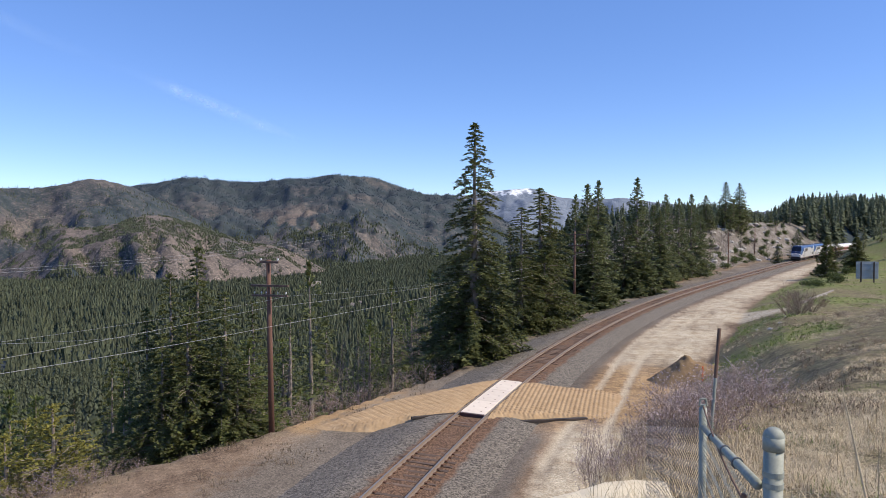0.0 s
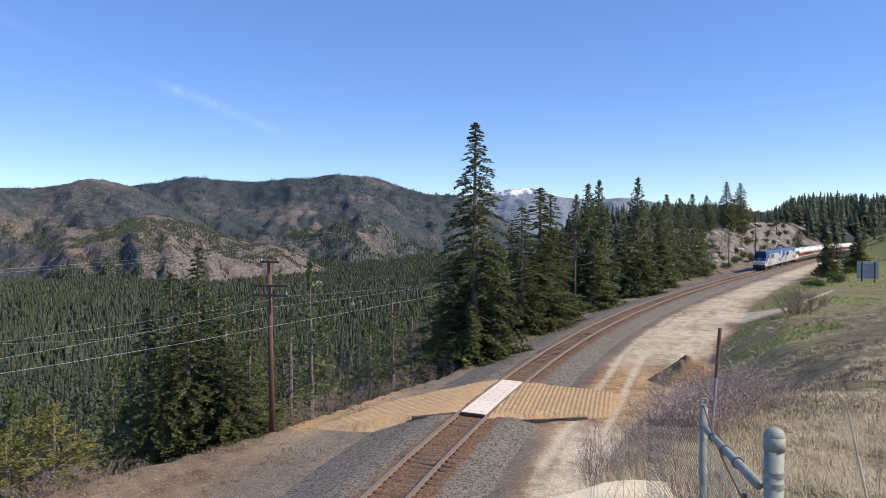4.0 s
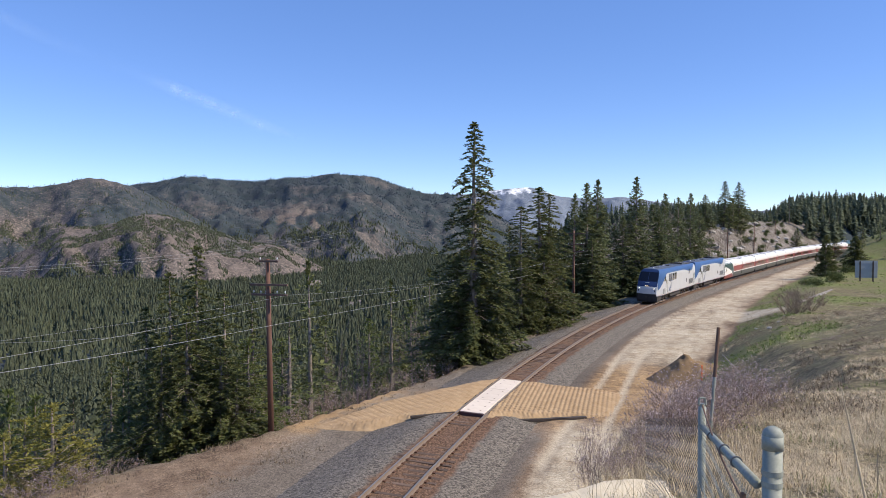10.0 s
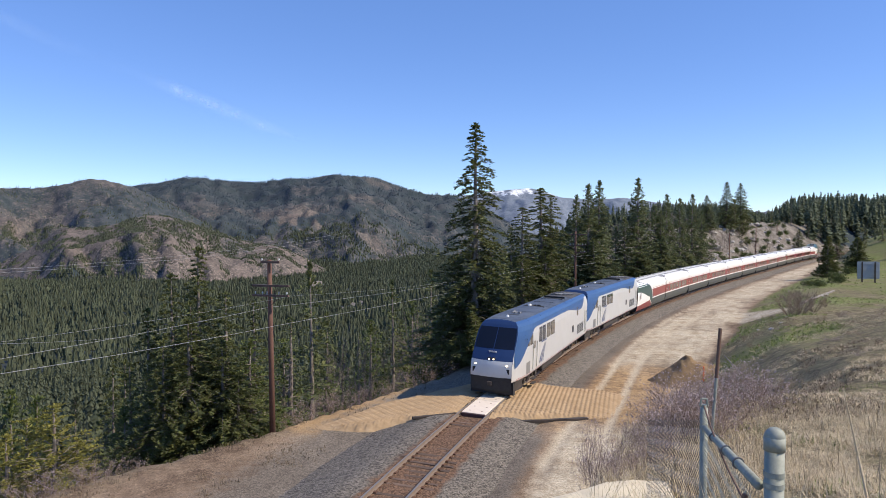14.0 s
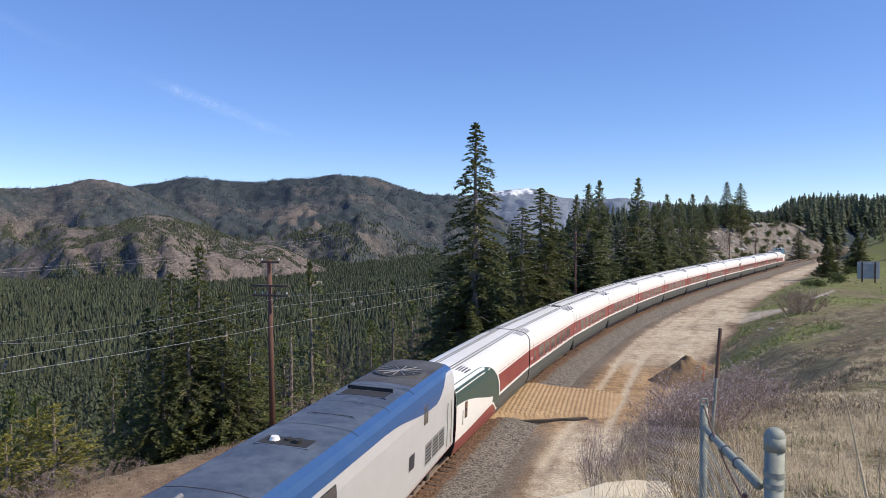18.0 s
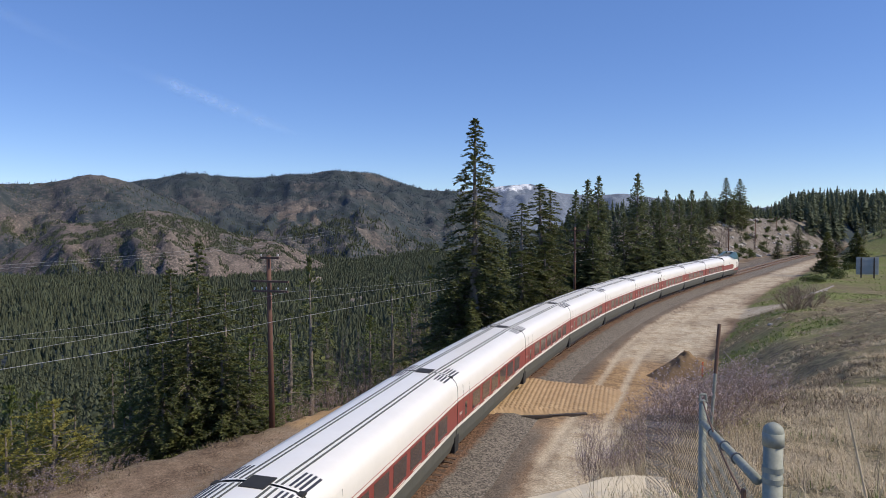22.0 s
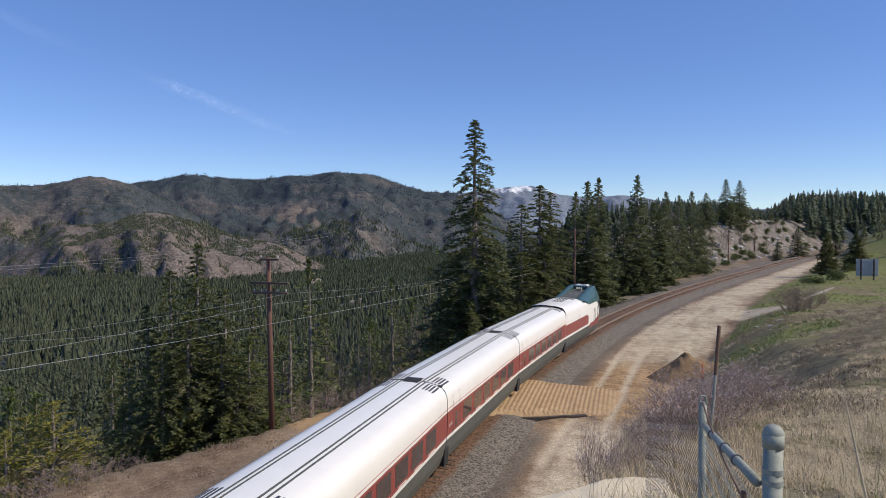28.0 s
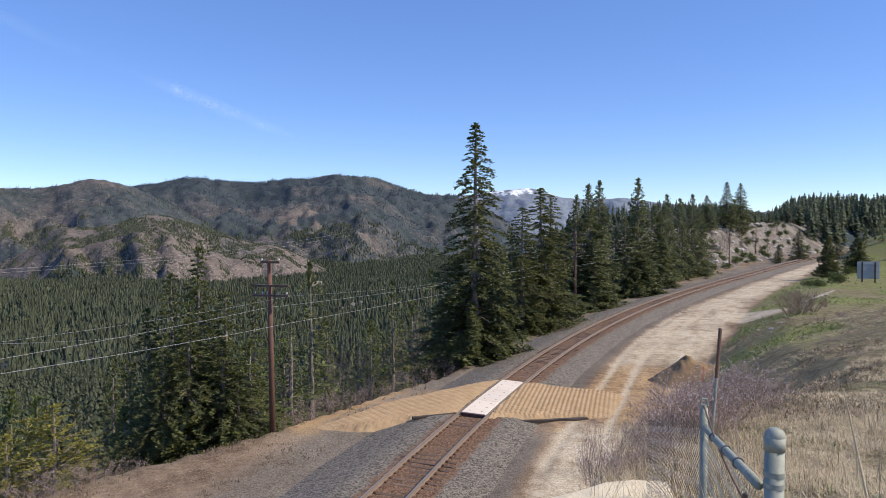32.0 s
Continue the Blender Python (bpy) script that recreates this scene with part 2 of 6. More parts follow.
SOOT = mat("black_grille", (.018, .018, .019), .8, second=(.04, .04, .04), scale=6)
REDSTRIPE = mat("red_stripe", (.36, .06, .07), .5, second=(.42, .09, .1), scale=3)
WHITE = mat("white_paint", (.88, .86, .815), .4, second=(.82, .80, .755), scale=.9, mix=.7, coat=.15)
MAROON = mat("maroon_paint", (.24, .045, .04), .4, second=(.30, .065, .055), scale=1.2, coat=.2)
GREEN = mat("dark_green_paint", (.03, .075, .066), .4, second=(.04, .09, .08), scale=1.5, coat=.2)
SKIRT = mat("grey_skirt", (.075, .08, .072), .7, second=(.12, .12, .105), scale=2)
GLASS = glass("dark_glass", (.025, .03, .038), .12)
SHADEGLASS = mat("windshield_glass", (.006, .009, .02), .3, second=(.009, .013, .028), scale=.7, spec=.25)
PANE = glass("coach_glass", (.060, .042, .042))
LOUVRE = mat("louvre", (.22, .22, .22), .6, .3, second=(.3, .3, .3), scale=10)
UNDER = mat("running_gear", (.035, .03, .028), .85, second=(.075, .06, .05), scale=4)
WHEEL = mat("wheel_steel", (.12, .10, .09), .5, .7, second=(.2, .17, .15), scale=5)
RUBBER = mat("black_rubber", (.015, .015, .015), .8, second=(.03, .03, .03), scale=5)
LAMP = mat("headlight", (1.0, .80, .55), .2, emit=2.6)
REDLAMP = mat("marker_lamp", (.5, .05, .03), .3, emit=.4)
LOGO = mat("logo_blue", (.03, .05, .14), .4, second=(.08, .12, .26), scale=3)
MARKING = mat("black_marking", (.03, .03, .04), .5, second=(.05, .05, .06), scale=3)


# ---- mesh helpers ----
def mesh_np(name, verts, faces, material, smooth=False):
    """A mesh from arrays; all faces have as many corners."""
    v, f = np.asarray(verts, np.float32), np.asarray(faces, np.int32)
    me = bpy.data.meshes.new(name)
    me.vertices.add(len(v))
    me.vertices.foreach_set("co", v.ravel())
    k = f.shape[1]
    me.loops.add(f.size)
    me.loops.foreach_set("vertex_index", f.ravel())
    me.polygons.add(len(f))
    me.polygons.foreach_set("loop_start", np.arange(0, f.size, k, dtype=np.int32))
    me.polygons.foreach_set("loop_total", np.full(len(f), k, np.int32))
    me.polygons.foreach_set("use_smooth", np.full(len(f), smooth))
    me.materials.append(material)
    me.update(calc_edges=True)
    return me


def child(ob, parent):
    if parent:
        ob.parent = parent
    return ob


def part(name, bm, material, parent, label="", smooth=False):
    """Links a bmesh (or a ready mesh) as one mesh object under a thing or under a part."""
    if isinstance(bm, bpy.types.Mesh):
        me = bm
    else:
        me = bpy.data.meshes.new(name)
        bm.to_mesh(me)
        bm.free()
        if smooth:
            me.polygons.foreach_set("use_smooth", [True] * len(me.polygons))
    if material and not me.materials:
        me.materials.append(material)
    ob = child(new(name, me), parent)
    return tagged(ob, label) if label else ob


def thing(name, label, category, m=None, group="", kind=""):
    ob = new(name)
    ob.empty_display_size = .3
    if m is not None:
        ob.matrix_basis = m
    return tagged(ob, label, category, group, kind)


def box(bm, x0, x1, y0, y1, z0, z1, bevel=0.0):
    r = bmesh.ops.create_cube(bm, size=1.0)
    bmesh.ops.scale(bm, vec=(x1 - x0, y1 - y0, z1 - z0), verts=r["verts"])
    bmesh.ops.translate(bm, vec=((x0 + x1) / 2, (y0 + y1) / 2, (z0 + z1) / 2), verts=r["verts"])
    if bevel:
        bmesh.ops.bevel(bm, geom=list({e for v in r["verts"] for e in v.link_edges}), offset=bevel, segments=2, affect="EDGES", profile=.6)
    return bm


def boxed(*args):
    return box(bmesh.new(), *args)


def rod(bm, a, b, r0, r1=None, n=8):
    """A round bar from a to b."""
    a, b = Vector(a), Vector(b)
    r1 = r0 if r1 is None else r1
    m = Matrix.Translation((a + b) / 2) @ (b - a).to_track_quat("Z", "Y").to_matrix().to_4x4()
    bmesh.ops.create_cone(bm, cap_ends=True, segments=n, radius1=r0, radius2=max(r1, 1e-4), depth=(b - a).length, matrix=m)
    return bm


def rods(*bars, n=8):
    bm = bmesh.new()
    for bar in bars:
        rod(bm, *bar, n=n)
    return bm


def tube_np(points, radii, n=5):
    """Vertices and quads of a tube along a line."""
    p = np.asarray(points, float)
    t = np.gradient(p, axis=0)
    t /= np.linalg.norm(t, axis=1)[:, None] + 1e-9
    ref = np.where(np.abs(t[:, 2:3]) > .9, [[1., 0, 0]], [[0, 0, 1.]])
    u = np.cross(t, ref)
    u /= np.linalg.norm(u, axis=1)[:, None] + 1e-9
    w = np.cross(t, u)
    a = np.arange(n) * 2 * np.pi / n
    r = np.broadcast_to(np.asarray(radii, float), (len(p),))
    v = p[:, None] + r[:, None, None] * (np.cos(a)[None, :, None] * u[:, None] + np.sin(a)[None, :, None] * w[:, None])
    i, j = np.meshgrid(np.arange(len(p) - 1), np.arange(n), indexing="ij")
    k = (j + 1) % n
    return v.reshape(-1, 3), np.stack([i * n + j, i * n + k, (i + 1) * n + k, (i + 1) * n + j], -1).reshape(-1, 4)


class Heap:
    """Gathers vertices and faces (all with as many corners) into one mesh."""

    def __init__(self):
        self.v, self.f, self.n = [], [], 0

    def add(self, v, f):
        self.v.append(np.asarray(v, np.float32))
        self.f.append(np.asarray(f, np.int32) + self.n)
        self.n += len(v)

    def mesh(self, name, material, smooth=False):
        return mesh_np(name, np.concatenate(self.v), np.concatenate(self.f), material, smooth)


def hashed(i, j, seed):
    h = (i.astype(np.int64) * 374761393 + j.astype(np.int64) * 668265263 + seed * 1274126177) & 0xffffffff
    h = ((h ^ (h >> 13)) * 1103515245) & 0xffffffff
    return ((h ^ (h >> 16)) & 0xffff) / 65535.0


def value_noise(x, y, seed):
    i, j = np.floor(x), np.floor(y)
    u, v = x - i, y - j
    u, v = u * u * (3 - 2 * u), v * v * (3 - 2 * v)
    a, b = hashed(i, j, seed), hashed(i + 1, j, seed)
    c, d = hashed(i, j + 1, seed), hashed(i + 1, j + 1, seed)
    return (a * (1 - u) + b * u) * (1 - v) + (c * (1 - u) + d * u) * v


def fbm(x, y, size, octaves=5, seed=0, gain=.5):
    """Noise about zero, in -1 .. 1."""
    out, a, tot = 0, 1.0, 0
    for k in range(octaves):
        out, tot = out + a * (value_noise(x / size * 2 ** k + 17.3 * k, y / size * 2 ** k - 9.1 * k, seed + k) * 2 - 1), tot + a
        a *= gain
    return out / tot


def ridged(x, y, size, octaves=5, seed=0):
    out, a, tot = 0, 1.0, 0
    for k in range(octaves):
        out, tot = out + a * (1 - np.abs(value_noise(x / size * 2 ** k + 31 * k, y / size * 2 ** k + 7 * k, seed + k) * 2 - 1) * 2), tot + a
        a *= .5
    return out / tot


def ramp(v, a, b):
    t = np.clip((v - a) / (b - a), 0, 1)
    return t * t * (3 - 2 * t)


# ---- the line of the track ----
DS = .5
S = np.arange(-300, 520, DS)
BEND = np.interp(S, [0, 50, 100, 150, 200, 260, 350, 520], [.003587, .003726, .001741, -.000229, .000547, .001992, .003438, .003438])
HEAD = np.concatenate([[0], np.cumsum((BEND[1:] + BEND[:-1]) / 2 * DS)])
HEAD += .236166 - np.interp(0, S, HEAD)
half_head = (HEAD[1:] + HEAD[:-1]) / 2
LX = np.concatenate([[0], np.cumsum(np.sin(half_head) * DS)])
LY = np.concatenate([[0], np.cumsum(np.cos(half_head) * DS)])
LX += -5.8728 - np.interp(0, S, LX)
LY += 11.1261 - np.interp(0, S, LY)
CANT = .05 / 1.5


def on_track(s, d=0.0, z=0.0):
    """The place d metres to the right of the centre line, z over the (canted) rails."""
    h = np.interp(s, S, HEAD)
    x, y = np.interp(s, S, LX) + d * np.cos(h), np.interp(s, S, LY) - d * np.sin(h)
    return x, y, z + .025 - np.clip(d, -2.2, 2.2) * CANT


def beside_track(x, y):
    """The distance along the line and to the right of it, of each point."""
    x, y = np.asarray(x, float).ravel(), np.asarray(y, float).ravel()
    s, d = np.empty_like(x), np.empty_like(x)
    px, py, ps, ph = LX[::4], LY[::4], S[::4], HEAD[::4]
    for k in range(0, len(x), 20000):
        e = slice(k, k + 20000)
        i = ((x[e, None] - px) ** 2 + (y[e, None] - py) ** 2).argmin(1)
        dx, dy = x[e] - px[i], y[e] - py[i]
        along = np.clip(dx * np.sin(ph[i]) + dy * np.cos(ph[i]), -2, 2)
        s[e] = ps[i] + along
        j = np.interp(s[e], S, HEAD)
        d[e] = (x[e] - np.interp(s[e], S, LX)) * np.cos(j) - (y[e] - np.interp(s[e], S, LY)) * np.sin(j)
        off = np.hypot(x[e] - px[i], y[e] - py[i])
        d[e] = np.where(off > 30, np.sign(d[e]) * off, d[e])
    return s, d


# ---- the lie of the land ----
def crags(x, y, size, seed):
    """Broken rock steps: steep on the side away from the sun, gently falling on the other, strong only in places."""
    u = x / size + .9 * fbm(x, y, size * 1.6, 3, seed) + .25 * fbm(x, y, size * .3, 2, seed + 4)
    v = u - np.floor(u)
    return (np.where(v < .2, v / .2, (1 - v) / .8) - .5) * np.clip(.5 + 1.6 * fbm(x, y, size * 2.2, 2, seed + 7), 0, 1)


def ridge(a, y, crest_y, at, high, front, back, seed, rough, craggy):
    """A mountain ridge: crest heights by bearing (sideways per metre ahead), slopes before and behind."""
    bent = a + fbm(a * 2600, y, 300, 4, seed + 50) * .018 * np.clip(np.abs(crest_y - y) / 120, 0, 1)
    z = EYE_Z + sum(np.interp(bent + o, at, high) for o in (-.008, -.003, .003, .008)) / 4 * crest_y
    x = a * crest_y
    n = (ridged(x, y * .6, 330, 5, seed) * .7 + ridged(x, y, 90, 4, seed + 9) * .32 + fbm(x, y, 34, 3, seed + 5) * .16) * rough * 1.25
    n = n + (crags(x, y, 260, seed + 60) * .95 + crags(x, y, 95, seed + 70) * .42 + crags(x, y, 40, seed + 80) * .17) * rough * craggy
    t = crest_y - y
    face = z - np.where(t > 0, t * front, -t * back)
    return face + n * np.clip(np.abs(t) / 160, .05, 1), face


def px(v):
    return (np.asarray(v, float) - 784) / 1260


def el(v):
    return (401 - np.asarray(v, float)) / 1260


RIDGES = {
    "a": (1750, px([-200, 0, 60, 110, 160, 200, 260, 300, 360, 440, 500, 560, 600, 660, 720]),
          el([500, 468, 436, 401, 405, 399, 380, 384, 404, 430, 438, 467, 492, 525, 560]), .42, .5, 3, 36),
    "b": (2350, px([-200, 0, 60, 120, 150, 180, 240, 270, 330, 400, 480, 560]),
          el([335, 333, 333, 326, 317, 317, 332, 346, 374, 420, 480, 540]), .38, .5, 11, 46),
    "c": (3600, px([-200, 200, 250, 310, 340, 400, 480, 500, 545, 590, 640, 670, 700, 750, 800, 860, 950, 1050]),
          el([350, 337, 327, 323, 318, 322, 324, 319, 316, 309, 314, 316, 328, 346, 352, 374, 420, 470]), .24, .4, 23, 54),
    "d": (2900, px([380, 430, 480, 510, 560, 600, 680, 740, 800, 880, 960]), el([480, 440, 388, 364, 364, 386, 402, 406, 425, 470, 540]), .34, .4, 31, 48),
    "e": (4600, px([600, 700, 760, 830, 880, 940, 1000, 1060, 1100, 1160, 1300, 1370, 1568, 1800]),
          el([400, 362, 346, 346, 337, 333, 351, 353, 350, 358, 372, 363, 352, 352]), .3, .4, 41, 40),
}


KNOLL = (122, 176, 18, 26, 9.0)


def land(x, y):
    """The height of the ground, and its zones."""
    shape = np.shape(x)
    x, y = np.asarray(x, float).ravel(), np.asarray(y, float).ravel()
    s, d = beside_track(x, y)
    zone = {k: np.zeros_like(x) for k in ("dry", "green", "pale", "sand", "gravel", "wood", "granite", "alpine", "rut", "cutrock", "snow")}
    near = np.hypot(x, y)
    # the flat beside the track, then the bank on its right
    along = [-40, 0, 5, 9, 13, 15, 18, 22, 28, 36, 44, 67, 92, 135, 200, 300]
    crest = np.interp(y, along, [6.6, 7.0, 7.6, 7.95, 8.35, 8.8, 10.2, 14.4, 15.4, 15.2, 15.2, 16.8, 17.5, 17, 14, 13])
    wide = np.interp(y, along, [.8, .8, .8, .8, .9, 1.1, 2.6, 6.6, 6.4, 5.2, 4.7, 4.8, 6.7, 6.5, 6, 6])
    flat = crest - wide
    top = np.interp(y, [-60, 0, 3, 5, 7, 10, 13, 20, 30, 45, 60, 90, 160, 300], [8.1, 8.1, 7.8, 7.35, 6.72, 6.25, 5.85, 4.95, 3.7, 2.5, 1.9, .95, .45, 2.5])
    top = top + np.clip(d - 30, 0, 200) * .05
    u = np.clip((d - flat) / wide, 0, 1.15) / 1.15
    right = -.5 + (top + .5) * (1.25 * u - .25 * u ** 3)
    rough = fbm(x, y, 7, 5, 5) * .20 + fbm(x, y, 1.8, 2, 8) * .045
    right = right + rough * ramp(d, flat, flat + 3) + fbm(x, y, 2.2, 3, 4) * .05
    # a spur of the bank rising to the right
    side = x / np.maximum(y, 1)
    spur = np.interp(side, [.44, .50, .56, .622, .8], [0, .2, .7, 1.3, 2.8]) * ramp(y, 9, 42) * (1 - ramp(y, 46, 72))
    right = right + spur * (1 + .12 * fbm(x, y, 5, 3, 25))
    # the bench on its left, then the valley side
    bench = np.interp(y, [-40, 20, 30, 36, 45, 50, 80, 120, 200], [15, 15, 12.6, 9.4, 7.0, 5.9, 5.7, 7.4, 9])
    t = np.clip(-d - bench + fbm(x, y, 9, 3, 6) * .8, 0, None)
    fall = np.where(t < 90, t * .60, 54 + (t - 90) * .12)
    fall = np.minimum(fall, 104 + fbm(x, y, 260, 4, 9) * 16)
    left = -.75 - fall + fbm(x, y, 4, 4, 12) * .12 * ramp(t, -1, 3) + fbm(x, y, 60, 4, 14) * 5 * ramp(t, 20, 120)
    # the cut hillside on the left farther on
    rise = np.interp(s, [90, 112, 130, 180, 240, 320, 420], [0, 0, 3.0, 10, 11, 11, 13])
    hill = rise * ramp(-d, bench + 1, bench + 20) + np.clip(-d - bench - 20, 0, 160) * .06 * ramp(s, 150, 260)
    hill = hill * (1 + .22 * fbm(x, y, 14, 4, 21)) + rise * .06 * ridged(x, y, 5, 4, 22)
    keep = (ramp(s, 100, 128) * (1 - ramp(-d, 30, 75)) + ramp(s, 240, 330) * ramp(-d, 30, 75) * (1 - ramp(-d, 110, 230)))
    left = left * (1 - keep) + (hill - .75) * keep
    # a wooded knoll inside the far curve
    knoll = np.exp(-((x - KNOLL[0]) / KNOLL[2]) ** 2 - ((y - KNOLL[1]) / KNOLL[3]) ** 2)
    right = right + KNOLL[4] * knoll * (1 + .15 * fbm(x, y, 12, 3, 27)) * ramp(d, 8, 16)
    z = np.where(d > 0, right, left)
    mid = ramp(np.abs(d), 2.0, 4.4)
    z = z * mid + (1 - mid) * -.72
    # a stain of sand round the crossing
    cross = np.where(np.abs(d) < 9, ramp(s, 24.5, 27) * (1 - ramp(s, 33, 36)) * (1 - ramp(d, 4, 8.5)) * ramp(d, -8, -4), 0)
    # the mountains
    a = np.clip(x / np.maximum(y, 1), -1.1, 1.1)
    ahead = (y > 300) & (np.abs(x) < 1.2 * y)
    for key, (cy, at, high, front, back, seed, amount) in RIDGES.items() if ahead.any() else ():
        r, face = ridge(a, y, cy, at, high, front, back, seed, amount, {"a": 1.15, "b": .55, "c": .2, "d": .7, "e": .5}[key])
        win = ahead & (r > z)
        z = np.where(win, r, z)
        lump = fbm(a * 2600, y, 240, 5, seed + 3)
        if key == "a":
            zone["granite"] = np.where(win, np.clip(.84 + lump * .9, 0, 1), zone["granite"])
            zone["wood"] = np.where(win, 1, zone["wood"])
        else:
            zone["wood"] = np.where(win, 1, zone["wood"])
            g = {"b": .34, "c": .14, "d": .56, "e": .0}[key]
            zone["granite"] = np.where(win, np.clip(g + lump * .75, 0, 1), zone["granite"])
        # the farthest ridge takes the rock colour with haze painted in
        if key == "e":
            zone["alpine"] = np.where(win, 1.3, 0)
            zone["snow"] = np.where(win, ramp((r - EYE_Z) / cy, .026, .056) * np.clip(.36 + 1.0 * fbm(x, y * .25, 60, 4, 91), 0, 1), zone["snow"])
        else:
            zone["alpine"] = np.where(win, 0, zone["alpine"])
    # zones of the near ground
    rt = d > 0
    zone["dry"] = np.where(rt & (s < 320), ramp(d, flat - .6, flat + 1.2), zone["dry"])
    zone["dry"] = np.where(~rt & ~ahead, np.maximum(zone["dry"], .35 * ramp(-d, bench - 3, bench)), zone["dry"])
    gl = ramp(d, flat - 1, flat + 1) * (1 - ramp(d, flat + 7 + .35 * np.clip(y - 60, 0, 70), flat + 13 + .4 * np.clip(y - 60, 0, 70))) * ramp(y, 26, 40) * (.56 + .6 * fbm(x, y, 9, 3, 33))
    zone["green"] = np.where(rt, gl, .55 * ramp(s, 88, 98) * (1 - ramp(s, 118, 130)) * ramp(-d, bench - 1.5, bench) * (1 - ramp(-d, bench + 2, bench + 5)))
    pl = ramp(d, 3.8, 5.5) * (1 - ramp(d, np.maximum(flat - 2, 7.5), np.maximum(flat + .6, 9)))
    zone["pale"] = np.where(rt, pl * (.75 + .25 * fbm(x, y, 11, 3, 44)) * (1 - .8 * ramp(s, 26, 30) * (1 - ramp(s, 42, 50))), 0)
    orange = ramp(s, 26, 30) * (1 - ramp(s, 42, 52)) * ramp(d, 3, 5) * (1 - ramp(d, flat, flat + 3)) * .55
    spill = np.where(~rt, ramp(s + .5 * d, 17, 20) * (1 - ramp(s, 31, 36)) * ramp(-d, 1.5, 3.5) * (1 - ramp(-d, 8, 12)), 0)
    zone["sand"] = np.maximum(np.where(rt, orange, 0), np.maximum(.4 * cross, .78 * spill))
    zone["wood"] = np.where(rt & ~ahead, np.maximum(zone["wood"], ramp(s, 150, 190) * ramp(d, 30, 50)), zone["wood"])
    gr = np.where(rt, 1 - ramp(d, 3.2, 4.8), (1 - ramp(-d, bench - 1.2, bench + .4)) * np.where(s < 36, 1 - .8 * ramp(-d, 5.0, 9.5), 1))
    zone["gravel"] = np.where(s > -290, gr, 0) * (1 - .6 * cross)
    zone["cutrock"] = np.where(~rt & ~ahead, ramp(rise, 1, 5) * ramp(-d, bench + 1, bench + 3) * (1 - ramp(-d, bench + 24, bench + 34)), 0)
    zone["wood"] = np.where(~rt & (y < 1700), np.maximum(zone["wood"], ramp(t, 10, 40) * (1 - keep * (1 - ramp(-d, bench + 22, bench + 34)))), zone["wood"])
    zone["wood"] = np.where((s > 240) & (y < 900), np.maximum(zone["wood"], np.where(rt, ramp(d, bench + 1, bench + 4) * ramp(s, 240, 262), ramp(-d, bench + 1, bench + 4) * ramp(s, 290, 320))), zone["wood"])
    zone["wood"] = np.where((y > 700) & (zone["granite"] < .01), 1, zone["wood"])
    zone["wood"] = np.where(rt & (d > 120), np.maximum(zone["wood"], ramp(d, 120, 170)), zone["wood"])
    for a0, a1, y0, k, w in ((-.155, -.10, 985, 1500, 14), (-.19, -.165, 1330, 3000, 25)):
        line = y0 + (a - (a0 + a1) / 2) * k + 20 * fbm(x, y, 60, 2, 61)
        bare = (1 - ramp(np.abs(y - line), w * .4, w * 1.4)) * ramp(a, a0, a0 + .008) * (1 - ramp(a, a1 - .008, a1))
        zone["cutrock"] = np.maximum(zone["cutrock"], .9 * bare)
        z = z + .55 * w * bare * ramp(y - line, -w, w)
    # wheel ruts across the dirt yard
    for off, far in ((4.7, 110), (6.7, 110), (9.4, 70), (11.0, 70)):
        c = off + .12 * np.sin(s * .21) + .25 * np.sin(s * .09 + off)
        lane = (1 - ramp(np.abs(d - c), .10, .42)) * ramp(s, 16, 22) * (1 - ramp(s, far - 30, far))
        zone["rut"] = np.where(rt, np.maximum(zone["rut"], (.8 if off < 8 else .5) * lane), zone["rut"])
        z = np.where(rt, z - .05 * lane, z)
    patch = ((x - 33.5) / 3.2) ** 2 + ((y - 78) / 8.5) ** 2
    zone["pale"] = np.maximum(zone["pale"], 1.1 * (1 - ramp(patch, .3, 1.2)))
    zone["green"] = zone["green"] * ramp(patch, .5, 1.3)
    zone["track_s"], zone["track_d"] = s, d
    return z.reshape(shape), zone


def height(x, y):
    return land(np.atleast_1d(x), np.atleast_1d(y))[0]


def build_ground():
    """One sheet, fine near the camera and in its view, coarse elsewhere, out to the horizon."""
    view = np.radians(np.arange(-35, 35.01, .22))
    rest = np.radians(np.concatenate([np.arange(-180, -37, 3.2), np.arange(40, 180, 3.2)]))
    th = np.sort(np.concatenate([view, rest]))
    r = np.concatenate([[.0], np.geomspace(1.2, 1340, 290), np.arange(1350, 1800, 9), np.arange(1800, 2400, 14), np.arange(2400, 3000, 20), np.arange(3000, 3800, 28), np.linspace(3800, 4900, 30)])
    R, T = np.meshgrid(r, th, indexing="ij")
    X, Y = R * np.sin(T), R * np.cos(T)
    Z, zone = land(X, Y)
    n, m = R.shape
    i, j = np.meshgrid(np.arange(n - 1), np.arange(m), indexing="ij")
    k = (j + 1) % m
    f = np.stack([i * m + j, i * m + k, (i + 1) * m + k, (i + 1) * m + j], -1).reshape(-1, 4)
    me = mesh_np("ground", np.stack([X, Y, Z], -1).reshape(-1, 3), f[:, ::-1], GROUND, True)
    for key, v in zone.items():
        at = me.attributes.new(key, "FLOAT", "POINT")
        at.data.foreach_set("value", v.astype(np.float32))
    tagged(new("ground", me), "mountain hillside of dry grass, dirt, granite and forest floor", "ground", kind="structure")


build_ground()


